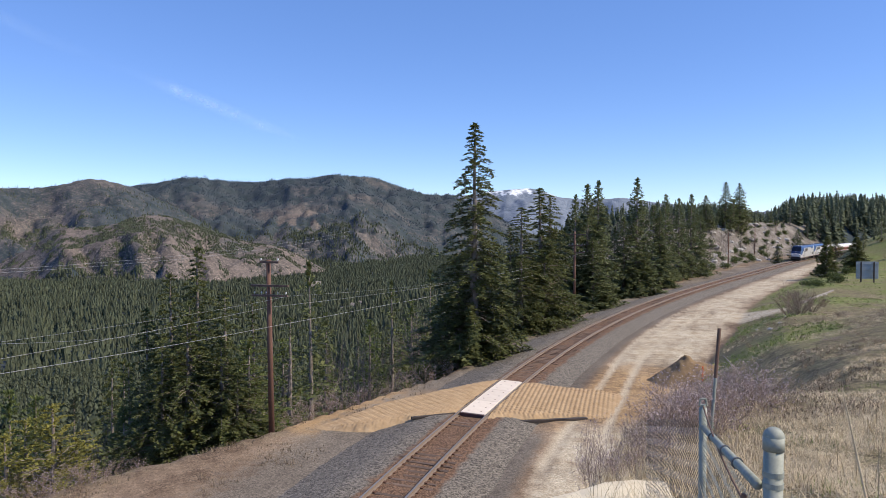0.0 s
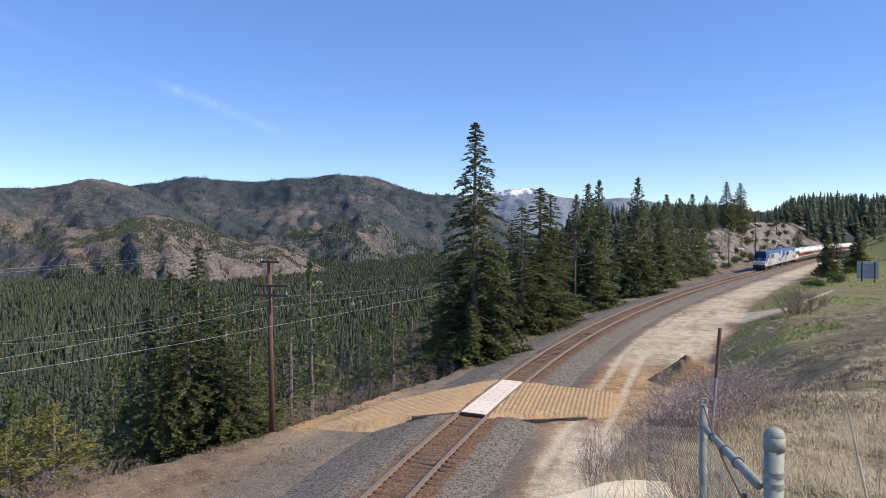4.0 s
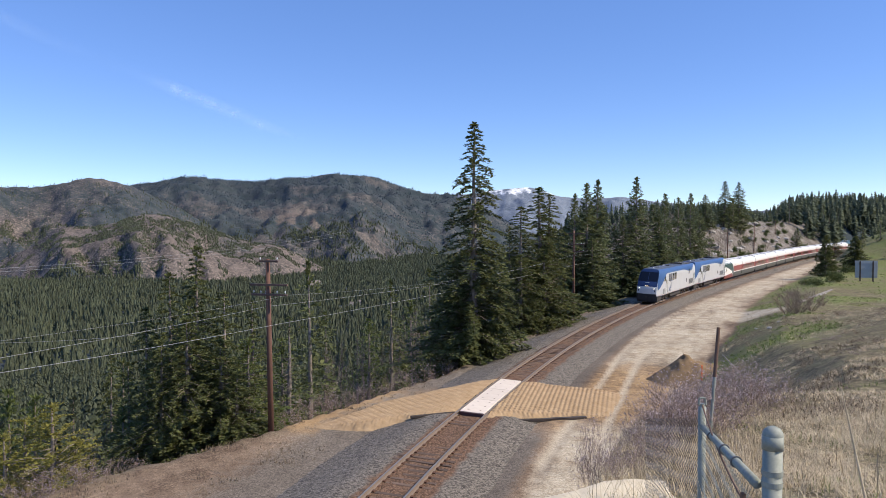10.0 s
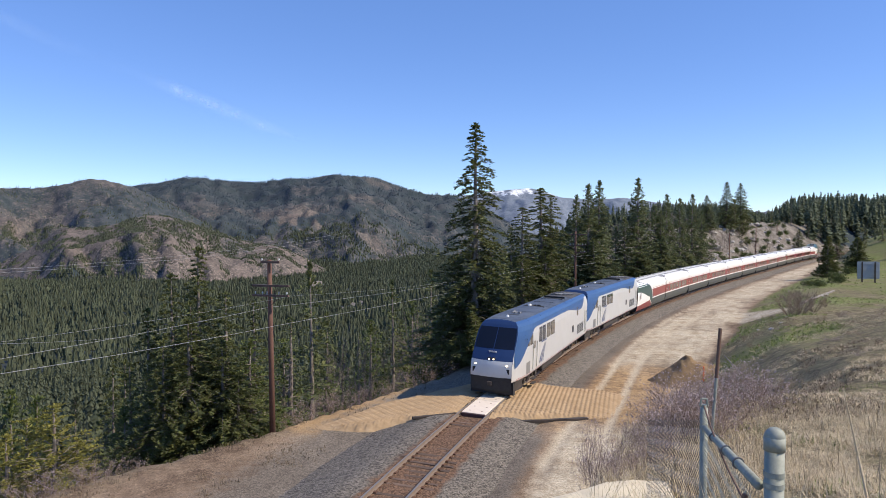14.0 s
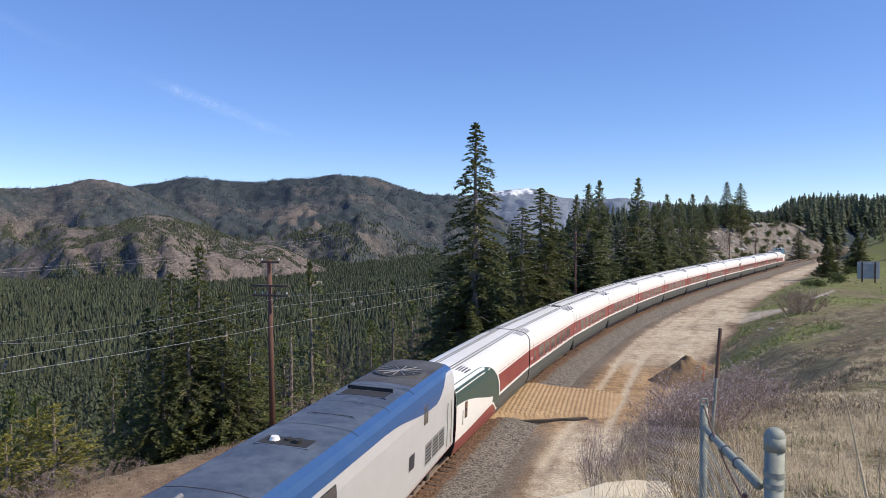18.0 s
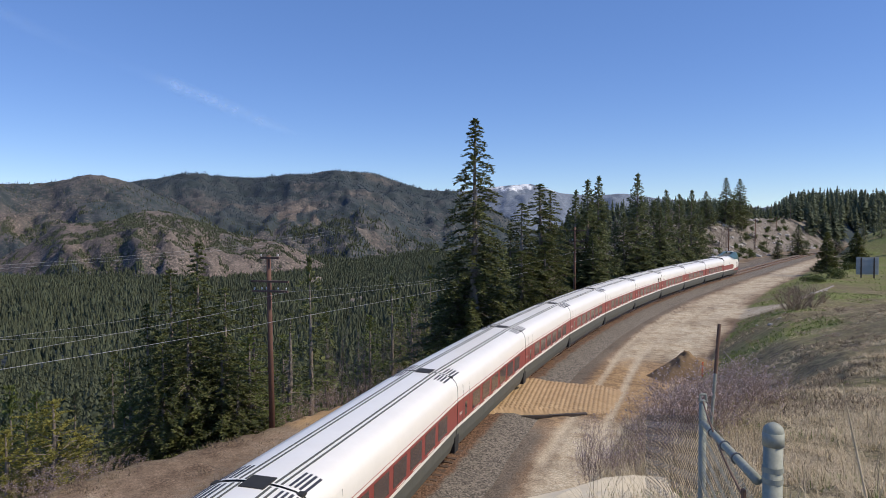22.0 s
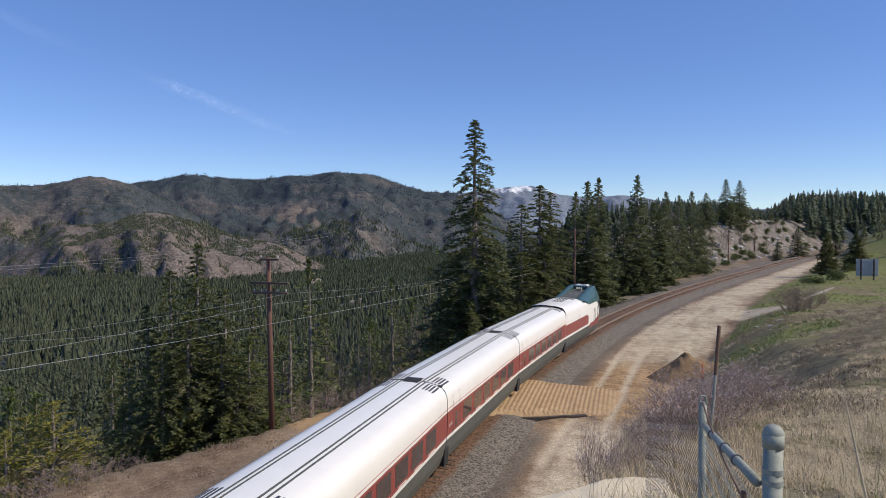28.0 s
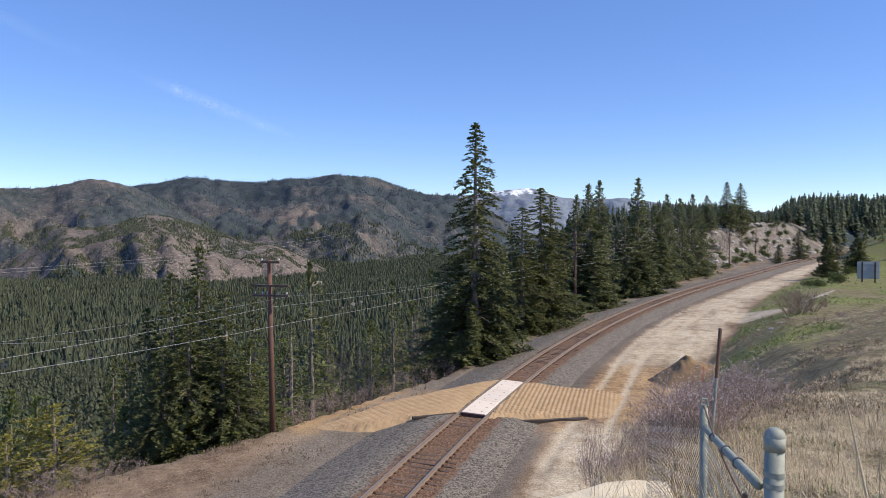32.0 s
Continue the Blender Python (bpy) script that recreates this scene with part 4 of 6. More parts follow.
for x, y in scatter(100, 7, (265, 420, -90, -16), lambda x, y, s, d, g: s > 310 or d < -28, 4):
    h = min(rr.uniform(7, 12.5), EYE_Z + float(skyline(x / y)) * y + rr.uniform(-.5, 1) - float(height(x, y)[0]))
    if h > 2:
        tree(rr.choice(["mid_a", "mid_b", "mid_b"]), x, y, h, group="trees on the far hill")
for x, y in scatter(26, 16, (158, 230, 17, 42), lambda x, y, s, d, g: x / y > .575, 3.0):
    tree(rr.choice(["mid_a", "mid_c", "mid_b"]), x, y, rr.uniform(3.5, 7), group="trees behind the road sign")
for x, y in scatter(46, 8, (190, 400, 22, 110), lambda x, y, s, d, g: True, 5):
    tree(rr.choice(["mid_a", "mid_c"]), x, y, rr.uniform(6, 11), group="trees behind the road sign")

BUSHES = {
    "bare": ((1.0, 2.2), bush_meshes(1, 1.0, 2.2, 3, TWIGS), "bare grey deciduous shrub without leaves"),
    "purple": ((1.0, 1.2), bush_meshes(2, 1.1, 1.2, 10, PURPLETWIGS, BUDS, 420, .05, thick=.008), "leafless purplish-brown brush on the bank"),
    "thick": ((1.0, 1.2), bush_meshes(5, 1.1, 1.2, 16, BROWNTWIGS, thick=.014), "rounded leafless brown bush in the grass"),
    "weedy": ((1.0, 1.0), bush_meshes(6, 1.2, 1.0, 5, BROWNTWIGS, WEEDS, 260, .09, thick=.01), "low brown weedy bush on the dry slope"),
    "sapling": ((1.2, 5.0), bush_meshes(3, 1.3, 5.0, 3, TWIGS, thick=.04), "tall leafless grey sapling below the track"),
    "manzanita": ((1.0, 1.0), bush_meshes(4, 1.0, 1.0, 3, TWIGS, LEAVES, 750, .2), "rounded green evergreen bush in grass"),
}


def bush(kind, x, y, r, h, group="", sink=.05, rng=random.Random(8)):
    (r0, h0), (stems, leaves), label = BUSHES[kind]
    z = float(height(x, y)[0])
    t = thing("shrub" if kind != "sapling" else "bare_tree", label, "shrub" if kind != "sapling" else "tree",
              Matrix.Translation((x, y, z - sink)) @ Matrix.Rotation(rng.uniform(0, 6.28), 4, "Z") @ Matrix.Diagonal((r / r0, r / r0, h / h0, 1)), group)
    part("branchwork", stems, TWIGS, t)
    if leaves:
        part("foliage", leaves, LEAVES, t)
    return t


for at, y, r, h in [(1195, 11.5, .9, 1.25), (1235, 12.5, 1.0, 1.1), (1275, 13.5, 1.0, 1.1), (1140, 10.5, .5, .6), (1110, 9.6, .4, .5), (1180, 13, .8, .9), (1215, 16.5, 1.0, .9), (1315, 15.5, 1.1, 1.15), (1350, 17.5, 1.2, 1.2), (1220, 14.5, 1.2, 1.2), (1300, 18, 1.2, 1.2), (1255, 13, 1.1, 1.2), (1290, 15, 1.2, 1.25), (1335, 16.5, 1.2, 1.25), (1205, 12.5, 1.0, 1.1), (1240, 15, 1.2, 1.2), (1320, 19, 1.3, 1.3), (1365, 19.5, 1.0, .9), (1270, 17.5, 1.2, 1.2), (1185, 14, 1.0, 1.0), (1160, 12, .8, .9),
                    (1170, 10.4, .6, .8), (1050, 8.6, .36, .8), (1066, 8.9, .36, .8), (1085, 8.6, .36, .55), (1056, 9.3, .4, .9), (1120, 9.2, .4, .55), (1150, 10, .5, .7), (1255, 16, .9, .9)]:
    bush("purple", (at - 784) / 1260 * y, y, r, h, "brush on the bank")
for at, y, r, h in [(150, 31, 1.1, 1.7), (178, 32, 1.0, 1.6), (105, 28.5, 1.2, 1.1), (60, 27, 1.3, 1.2), (205, 31, .9, 1.0), (20, 26, 1.2, 1.1), (140, 28.5, 1.0, .9), (240, 31.5, .8, .8), (548, 40.5, 1.5, 1.9), (575, 41.5, 1.6, 2.1), (600, 42.5, 1.3, 1.8), (520, 39.5, 1.4, 1.8), (500, 39, 1.1, 1.5), (625, 44, 1.2, 1.5), (655, 45.5, 1.4, 1.9), (690, 47, 1.2, 1.6), (720, 48, 1.3, 1.8), (760, 50, 1.2, 1.7), (790, 52, 1.2, 1.5)]:
    bush("purple", (at - 784) / 1260 * y, y, r, h, "brush along the bench")
for x, y in scatter(52, 9, (22, 74, -20, -6.2), lambda x, y, s, d, g: -d > np.interp(y, [20, 30, 36, 45, 50, 80], [15, 12.6, 9.4, 7.0, 5.9, 5.7]) + .2, 1.0):
    bush(rr.choice(["bare", "bare", "sapling", "manzanita"]), x, y, rr.uniform(.6, 1.3), rr.uniform(1.0, 2.6) * 1.0, "brush below the bench")
for x, y in SAPLINGS:
    bush("sapling", x, y, rr.uniform(1.3, 2.2), rr.uniform(5, 9.5), "bare trees below the bench")
for at, top, y in [(610, 560, 58), (640, 590, 56), (735, 540, 62), (755, 560, 61), (690, 575, 66), (585, 600, 54), (770, 580, 60), (150, 730, 41), (175, 750, 40)]:
    x = (at - 784) / 1260 * y
    bush("sapling", x, y, 1.3, EYE_Z + (401 - top) / 1260 * y - float(height(x, y)[0]), "bare trees below the bench")
for x, y in scatter(60, 15, (122, 262, -34, -15), lambda x, y, s, d, g: True, 3.2):
    bush("sapling", x, y, rr.uniform(1.6, 2.6), rr.uniform(3, 5.5), "bare trees above the cutting")
for x, y in scatter(290, 10, (108, 300, -36, -9.5), lambda x, y, s, d, g: True, 1.8):
    bush(rr.choice(["manzanita", "bare", "manzanita", "sapling"]), x, y, rr.uniform(.8, 2.0), rr.uniform(.8, 2.0), "brush on the cut slope")
for x, y in scatter(150, 14, (14, 70, 11, 34), lambda x, y, s, d, g: .42 < x / y < .72 and g.random() < .55, 1.1):
    bush(rr.choice(["purple", "weedy", "weedy"]), x, y, rr.uniform(.45, 1.1), rr.uniform(.25, .6), "low brush on the slope")
for at, y, r, h in [(1430, 112, 1.1, .9), (1444, 109, 1.2, 1.0), (1456, 105, 1.1, 1.0), (1474, 112, 1.3, 1.6), (1486, 110, 1.2, 1.3), (1500, 136, 1.6, 1.4), (1398, 66, 2.1, 2.5), (1420, 64, 2.3, 2.7), (1442, 66, 1.9, 2.2), (1412, 62, 1.8, 1.9), (1462, 70, 1.1, 1.2), (1395, 88, 1.5, 1.1), (1410, 92, 1.3, 1.0)]:
    bush("manzanita" if y > 100 else "thick", (at - 784) / 1260 * y, y, r, h, "bushes in the grass")


def far_forest():
    """The woods of the valley and of the mountains, tree by tree in joined meshes."""
    rng = np.random.default_rng(20)

    def template(tiers, sides, seed, wide=.185, jag=.68):
        g = np.random.default_rng(seed)
        v, f = [], []
        for k in range(tiers):
            z0, z1 = .06 + .8 * k / tiers, min(1.0, .06 + .8 * k / tiers + 1.15 / tiers + .12)
            rad = wide * (1 - k / tiers) ** .85 + .012
            b = len(v)
            for j in range(sides):
                a = j * 2 * np.pi / sides + k
                q = rad * (1 if j % 2 else jag) * g.uniform(.7, 1.25)
                v.append((np.cos(a) * q, np.sin(a) * q, z0 + g.uniform(-.03, .03) - (.03 if j % 2 else -.03)))
            v.append((0, 0, z1))
            f += [(b + j, b + (j + 1) % sides, b + sides) for j in range(sides)]
            if k:
                f.append((b - 1, b, b + 1))
        return np.array(v), np.array(f)

    def plant(name, label, x, y, h, temps, material=DARKPINE):
        z = height(x, y)
        heap = Heap()
        for k, (v, f) in enumerate(temps):
            e = slice(k, None, len(temps))
            n = len(x[e])
            a = rng.uniform(0, 6.28, n)
            c, s_, w = np.cos(a), np.sin(a), h[e] * rng.uniform(.75, 1.2, n)
            X = (v[None, :, 0] * c[:, None] - v[None, :, 1] * s_[:, None]) * w[:, None] + x[e][:, None]
            Y = (v[None, :, 0] * s_[:, None] + v[None, :, 1] * c[:, None]) * w[:, None] + y[e][:, None]
            Z = v[None, :, 2] * h[e][:, None] + z[e][:, None] - .4
            ff = f[None] + (np.arange(n) * len(v))[:, None, None]
            heap.add(np.stack([X, Y, Z], -1).reshape(-1, 3), ff.reshape(-1, 3))
        tagged(new(name, heap.mesh(name, material)), label, "forest", kind="stuff")

    def whorls(tiers, arms, seed, wide=.2):
        """A conifer of drooping two-triangle boughs round a thin dark core."""
        g = np.random.default_rng(seed)
        v, f = [], []
        for k in range(tiers):
            u = (k + .3) / tiers
            rad = (wide * (1 - u) ** .8 + .015) * g.uniform(.8, 1.15)
            for j in range(arms):
                a = j * 2 * np.pi / arms + k * 1.3 + g.normal(0, .25)
                q = rad * g.uniform(.55, 1.25)
                z0 = .05 + .93 * u + g.uniform(-.02, .02)
                w = .42 * q + .008
                c, s_ = np.cos(a), np.sin(a)
                b = len(v)
                v += [(0, 0, z0 + .05), (c * q * .6 - s_ * w, s_ * q * .6 + c * w, z0 - .012), (c * q, s_ * q, z0 - .03 - .2 * q), (c * q * .6 + s_ * w, s_ * q * .6 - c * w, z0 - .012)]
                f += [(b, b + 1, b + 2), (b, b + 2, b + 3)]
        b = len(v)
        v += [(np.cos(a) * wide * .3, np.sin(a) * wide * .3, .0) for a in (0, 1.57, 3.14, 4.71)] + [(0, 0, 1.0)]
        f += [(b + j, b + (j + 1) % 4, b + 4) for j in range(4)]
        return np.array(v), np.array(f)

    # valley floor and lower slopes
    n = 3400
    y = np.sqrt(rng.uniform(75 ** 2, 430 ** 2, n))
    x = rng.uniform(-.72, .22, n) * y
    s, d = beside_track(x, y)
    _, zone = land(x, y)
    ok = (d < -50) & (zone["wood"] > .4) & (zone["cutrock"] < .3)
    x, y = x[ok], y[ok]
    h = rng.uniform(8, 19, len(x)) * (1 + .25 * fbm(x, y, 120, 2, 78))
    plant("valley_forest", "dense conifer forest on the valley floor", x, y, h, [whorls(13, 7, k, .22) for k in range(6)])
    n = 24000
    y = np.sqrt(rng.uniform(75 ** 2, 1500 ** 2, n))
    a = rng.uniform(-.72, .22, n)
    x = a * y
    s, d = beside_track(x, y)
    _, zone = land(x, y)
    ok = (d < -52) & (zone["granite"] < .5) & (zone["wood"] > .4) & (zone["cutrock"] < .3)
    ok &= fbm(x, y, 90, 3, 77) > -.62
    x, y = x[ok], y[ok]
    h = rng.uniform(7, 16, len(x)) * (1 + .3 * fbm(x, y, 200, 2, 78))
    far = y > 430
    plant("valley_woods", "dark conifer woods across the valley", x[far], y[far], h[far], [template(3, 5, k, .27) for k in range(5)])
    # mountain woods
    n = 40000
    y = np.sqrt(rng.uniform(1350 ** 2, 3700 ** 2, n))
    a = rng.uniform(-.72, .12, n)
    x = a * y
    z, zone = land(x, y)
    ok = (zone["granite"] + .3 * fbm(x, y, 90, 4, 80) < rng.uniform(.2, .55, n)) | (rng.random(n) < .03)
    x, y = x[ok], y[ok]
    h = rng.uniform(5, 11, len(x)) * np.interp(y, [1400, 3600], [.65, 1.0])
    for label, e, m in (("conifer woods on the nearer mountain sides", y < 2650, DARKPINE), ("conifer woods on the far mountain, haze put in as blue", y >= 2650, HAZEPINE)):
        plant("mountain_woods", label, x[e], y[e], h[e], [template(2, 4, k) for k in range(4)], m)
    # woods at the foot of the mountains
    n = 16000
    y = np.sqrt(rng.uniform(1480 ** 2, 2500 ** 2, n))
    x = rng.uniform(-.34, .1, n) * y
    z, zone = land(x, y)
    ok = (zone["granite"] < rng.uniform(.2, .5, n)) & (zone["cutrock"] < .3)
    x, y = x[ok], y[ok]
    plant("foothill_woods", "dense conifer woods at the foot of the mountains", x, y, rng.uniform(8, 15, len(x)), [template(2, 4, k, .24) for k in range(4)])
    # scrub in the clefts of the granite
    n = 60000
    y = np.sqrt(rng.uniform(1380 ** 2, 1950 ** 2, n))
    x = rng.uniform(-.68, -.1, n) * y
    z, zone = land(x, y)
    ok = (zone["granite"] > .4) & (fbm(x, y, 26, 4, 88) + .5 * fbm(x, y, 140, 3, 89) > .0)
    x, y = x[ok], y[ok]
    plant("mountain_scrub", "dark scrub in the clefts of the granite", x, y, rng.uniform(2.5, 5.5, len(x)), [template(1, 4, k, .4) for k in range(3)], DARKPINE)
    # woods on the hill beyond the cutting
    n = 3600
    s, d = rng.uniform(118, 515, n), -rng.uniform(15, 190, n)
    x, y, _ = on_track(s, d)
    ok = (s > 262 + rng.uniform(-15, 15, n)) & (-d > np.where(s < 310, 27, 12)) | (s < 262) & (-d > 24) & (-d < 48) & (rng.random(n) < .5)
    x, y, s = x[ok], y[ok], s[ok]
    s2, d2 = rng.uniform(205, 515, 1100), rng.uniform(17, 130, 1100)
    x2, y2, _ = on_track(s2, d2)
    x, y, s = np.concatenate([x, x2]), np.concatenate([y, y2]), np.concatenate([s, s2])
    h = np.where(s > 262, rng.uniform(6.5, 14, len(x)), rng.uniform(3, 6, len(x)))
    cap = EYE_Z + skyline(x / y) * y + rng.normal(0, 1.0, len(x)) - height(x, y)
    h = np.minimum(h, cap)
    x, y, h = x[h > 1.5], y[h > 1.5], h[h > 1.5]
    plant("hill_woods", "dense dark conifer woods on the hill", x, y, h, [whorls(11, 6, k + 20, .23) for k in range(6)], HILLPINE)


far_forest()


def grasses():
    """Dry grass on the bank, green grass at its foot."""
    rng = np.random.default_rng(40)

    def sow(name, label, material, n, y0, y1, a0, a1, blades, h0, h1, width, keep, lean=.35):
        y = np.exp(rng.uniform(np.log(y0), np.log(y1), n))
        a = rng.uniform(a0, a1, n)
        x = a * y
        s, d = beside_track(x, y)
        _, zone = land(x, y)
        ok = keep(x, y, s, d, zone, n)
        x, y = x[ok], y[ok]
        z = height(x, y)
        m = len(x)
        b = np.repeat(np.arange(m), blades)
        k = len(b)
        ang, L = rng.uniform(0, 6.28, k), rng.uniform(h0, h1, k)
        tilt = np.abs(rng.normal(lean, .28, k))
        base = np.stack([x[b], y[b], z[b] - .02], 1) + np.stack([rng.normal(0, .07, k), rng.normal(0, .07, k), np.zeros(k)], 1)
        o = np.stack([np.cos(ang) * tilt, np.sin(ang) * tilt, np.ones(k)], 1)
        o /= np.linalg.norm(o, axis=1)[:, None]
        side = np.stack([-np.sin(ang), np.cos(ang), np.zeros(k)], 1) * (width * rng.uniform(.6, 1.3, k))[:, None]
        mid = base + o * (L * .55)[:, None]
        tip = mid + (o + np.stack([np.cos(ang), np.sin(ang), -.5 * np.ones(k)], 1) * tilt[:, None] * .8) * (L * .5)[:, None]
        v = np.stack([base - side, base + side, mid + side * .8, mid - side * .8, tip], 1).reshape(-1, 3)
        f = ((np.arange(k) * 5)[:, None, None] + np.array([[0, 1, 2], [0, 2, 3], [3, 2, 4]])).reshape(-1, 3)
        tagged(new(name, mesh_np(name, v, f, material)), label, "grass", kind="stuff")

    bankside = lambda x, y, s, d, zn, n: (zn["dry"] > .985) & (fbm(x, y, 2.5, 3, 50) > -.12)
    sow("dry_grass", "long dry straw-coloured grass on the bank", STRAW, 7000, 3.2, 17, .17, .70, 11, .05, .24, .0034, bankside, .7)
    sow("straw_litter", "bleached straw lying on the bank", STRAW, 5200, 3.0, 16, .17, .70, 9, .10, .40, .0036, bankside, 1.5)
    sow("dry_grass", "sunlit dry grass along the edge of the bank", STRAW, 1700, 7.8, 24, .2, .46, 12, .08, .34, .0035,
        lambda x, y, s, d, zn, n: (zn["dry"] > .99) & (d < 13))
    sow("dry_stalks", "long bleached grass stalks on the bank", STRAW, 700, 3.5, 16, .2, .70, 5, .3, .75, .0030, bankside, .5)
    matted = lambda x, y, s, d, zn, n: (zn["dry"] > .9) & (fbm(x, y, 3.5, 4, 54) + .35 * fbm(x, y, 14, 2, 56) > .02)
    sow("dry_grass", "matted dry tan grass on the slope", STRAW, 15000, 15, 90, .28, .72, 7, .06, .22, .008, matted, 1.0)
    sow("brown_weeds", "brown dead weeds on the slope", WEEDS, 7000, 14, 90, .28, .72, 7, .07, .26, .009,
        lambda x, y, s, d, zn, n: (zn["dry"] > .9) & (fbm(x, y, 4.5, 4, 57) > .08), .8)
    sow("green_grass", "fresh green grass between dry tufts", GREENGRASS, 1800, 3.5, 20, .2, .70, 10, .06, .18, .005,
        lambda x, y, s, d, zn, n: (zn["dry"] > .5) & (fbm(x, y, 3, 3, 51) > .18))
    sow("green_grass", "green grass at the foot of the slope", GREENGRASS, 7000, 38, 135, .3, .70, 6, .08, .22, .02,
        lambda x, y, s, d, zn, n: zn["green"] + .3 * fbm(x, y, 5, 3, 53) > .5)
    sow("bench_straw", "dead straw and weeds scattered on the gravel bench", WEEDS, 5200, 24, 50, -.7, .02, 6, .05, .22, .010,
        lambda x, y, s, d, zn, n: (d < -4.5) & (d > -16) & (s < 40) & (fbm(x, y, 2.2, 3, 58) + .06 * (-d - 8) > .05))
    sow("verge_grass", "thin brown grass along the bench edge", WEEDS, 4200, 20, 110, -.7, .35, 6, .08, .24, .007,
        lambda x, y, s, d, zn, n: (d < 0) & (-d > np.interp(y, [20, 30, 36, 45, 50, 80], [15, 12.6, 9.4, 7.0, 5.9, 5.7]) - 1.5) & (-d < 20))


grasses()


# ---- poles, wires, fence, small things ----
def place(at, row, y):
    """The point at a bearing and an upward bearing, y metres ahead."""
    return ((at - 784) / 1260 * y, y, EYE_Z + (401 - row) / 1260 * y)


def pole_parts(t, h, r, arms, lean=(0, 0)):
    part("shaft", rods(((0, 0, -.4), (lean[0], lean[1], h), r, r * .72), n=12), POLEWOOD, t, smooth=True)
    for z, w, pins in arms:
        bm = boxed(-w / 2, w / 2, -.17, -.06, z - .055, z + .055, .01)
        arm = part("crossarm", bm, ARMWOOD, t)
        for k in pins:
            x = k * w / 2
            part("insulator", rods(((x, -.115, z + .05), (x, -.115, z + .13), .012), ((x, -.115, z + .12), (x, -.115, z + .2), .045, .03)), CERAMIC, arm)
        if w > 1.2:
            part("brace", rods(((-w * .3, -.15, z - .04), (0, -.15, z - .5), .012), ((w * .3, -.15, z - .04), (0, -.15, z - .5), .012)), RUST, t)


POLES = []
for at, top, y, arms, r in [(480, 460, 36.2, [(-.12, 1.05, (-.9, .9)), (-1.32, 2.05, ()), (-1.82, 2.0, (-.85, -.45, -.2, .45, .9))], .155),
                            (1018.5, 410, 82, [(-.35, 2.6, ()), (-1.6, 2.4, (-.9, -.5, -.2, .3, .7, .95)), (-2.4, 2.4, (-.9, -.5, .5, .9))], .15),
                            (1208, 402, 146, [(-.3, 1.6, (-.8, .8))], .14), (1291, 412, 178, [(-.3, 1.6, (-.8, .8))], .14), (1338, 396, 222, [(-.3, 1.6, (-.8, .8))], .14), (1375, 392, 268, [(-.3, 1.6, (-.8, .8))], .14)]:
    x, y, z1 = place(at, top, y)
    z = float(height(x, y)[0])
    h = z1 - z
    t = thing("utility_pole", "reddish-brown wooden utility pole with crossarms and insulators", "utility pole", Matrix.Translation((x, y, z)) @ Matrix.Rotation(radians(-14), 4, "Z"), "poles along the track")
    pole_parts(t, h, r, [(h + a, w, p) for a, w, p in arms], (-.12, 0) if at == 480 else (0, 0))
    POLES.append((x, y, z1))


def cable(name, points, r, material, label):
    """A sagging wire through three or more points."""
    heap = Heap()
    heap.add(*tube_np(points, r, 4))
    tagged(new(name, heap.mesh(name, material)), label, "cable")


def sag(a, b, drop, n=24):
    t = np.linspace(0, 1, n)[:, None]
    p = np.array(a) * (1 - t) + np.array(b) * t
    p[:, 2] -= (4 * drop * t * (1 - t))[:, 0]
    return p


P0, P1, P2 = POLES[:3]
BX, BY = P0[0] - 9.5, P0[1] - 36
for dx, z0, zb, z1, z2, r, d0, d1 in [(.25, 4.64, 7.2, 5.2, 7.0, .009, .3, .15), (-.25, 5.56, 6.8, 6.2, 7.6, .0065, .3, .5), (.9, 6.15, 8.0, 6.7, 8.4, .004, .5, .8)]:
    cable("line_wire", sag((P0[0] + dx, P0[1], z0), (P1[0] + dx, P1[1], z1), d1), r, WIRE, "pale sagging line wire between the poles")
    cable("line_wire", sag((P0[0] + dx, P0[1], z0), (BX + dx, BY, zb), d0), r, WIRE, "pale sagging line wire between the poles")
    cable("line_wire", sag((P1[0] + dx, P1[1], z1), (P2[0] + dx, P2[1], z2), .6), r, WIRE, "pale sagging line wire between the poles")
for k, (row0, row1, y0, y1) in enumerate([(486, 470, 120, 150), (492, 476, 120, 150), (612, 604, 90, 120)]):
    a, b = place(-160, row0, y0), place(620 if k < 2 else 420, row1 - (60 if k < 2 else 40), y1 * 1.8)
    cable("power_line", sag(a, b, 2.0), .022, WIRE, "distant power line over the valley")

# corner of the chain-link fence
FENCE = [(1.326, 2.82), (1.892, 5.12), (3.3, 9.6)]
fence = thing("chain_link_fence", "galvanised chain-link fence with a domed post and a bent top rail", "fence")
gz = [float(height(x, y)[0]) for x, y in FENCE]
x, y = FENCE[0]
bm = rods(((x, y, gz[0] - .3), (x, y, 8.85), .0375), n=28)
post = part("end_post", bm, GALV, fence, smooth=True)
bm = bmesh.new()
bmesh.ops.create_uvsphere(bm, u_segments=20, v_segments=10, radius=.0405, matrix=Matrix.Translation((x, y, 8.86)) @ Matrix.Diagonal((1, 1, .95, 1)))
rod(bm, (x, y, 8.805), (x, y, 8.86), .0412, n=28)
part("post_cap", bm, GALV, post, smooth=True)
for z in (8.655, 8.70):
    part("brace_band", rods(((x, y, z), (x, y, z + .022), .0405), n=28), GALV, post)
x2, y2 = FENCE[1]
post = part("line_post", rods(((x2, y2, gz[1] - .3), (x2, y2, 8.385), .027), n=20), GALV, fence, smooth=True)
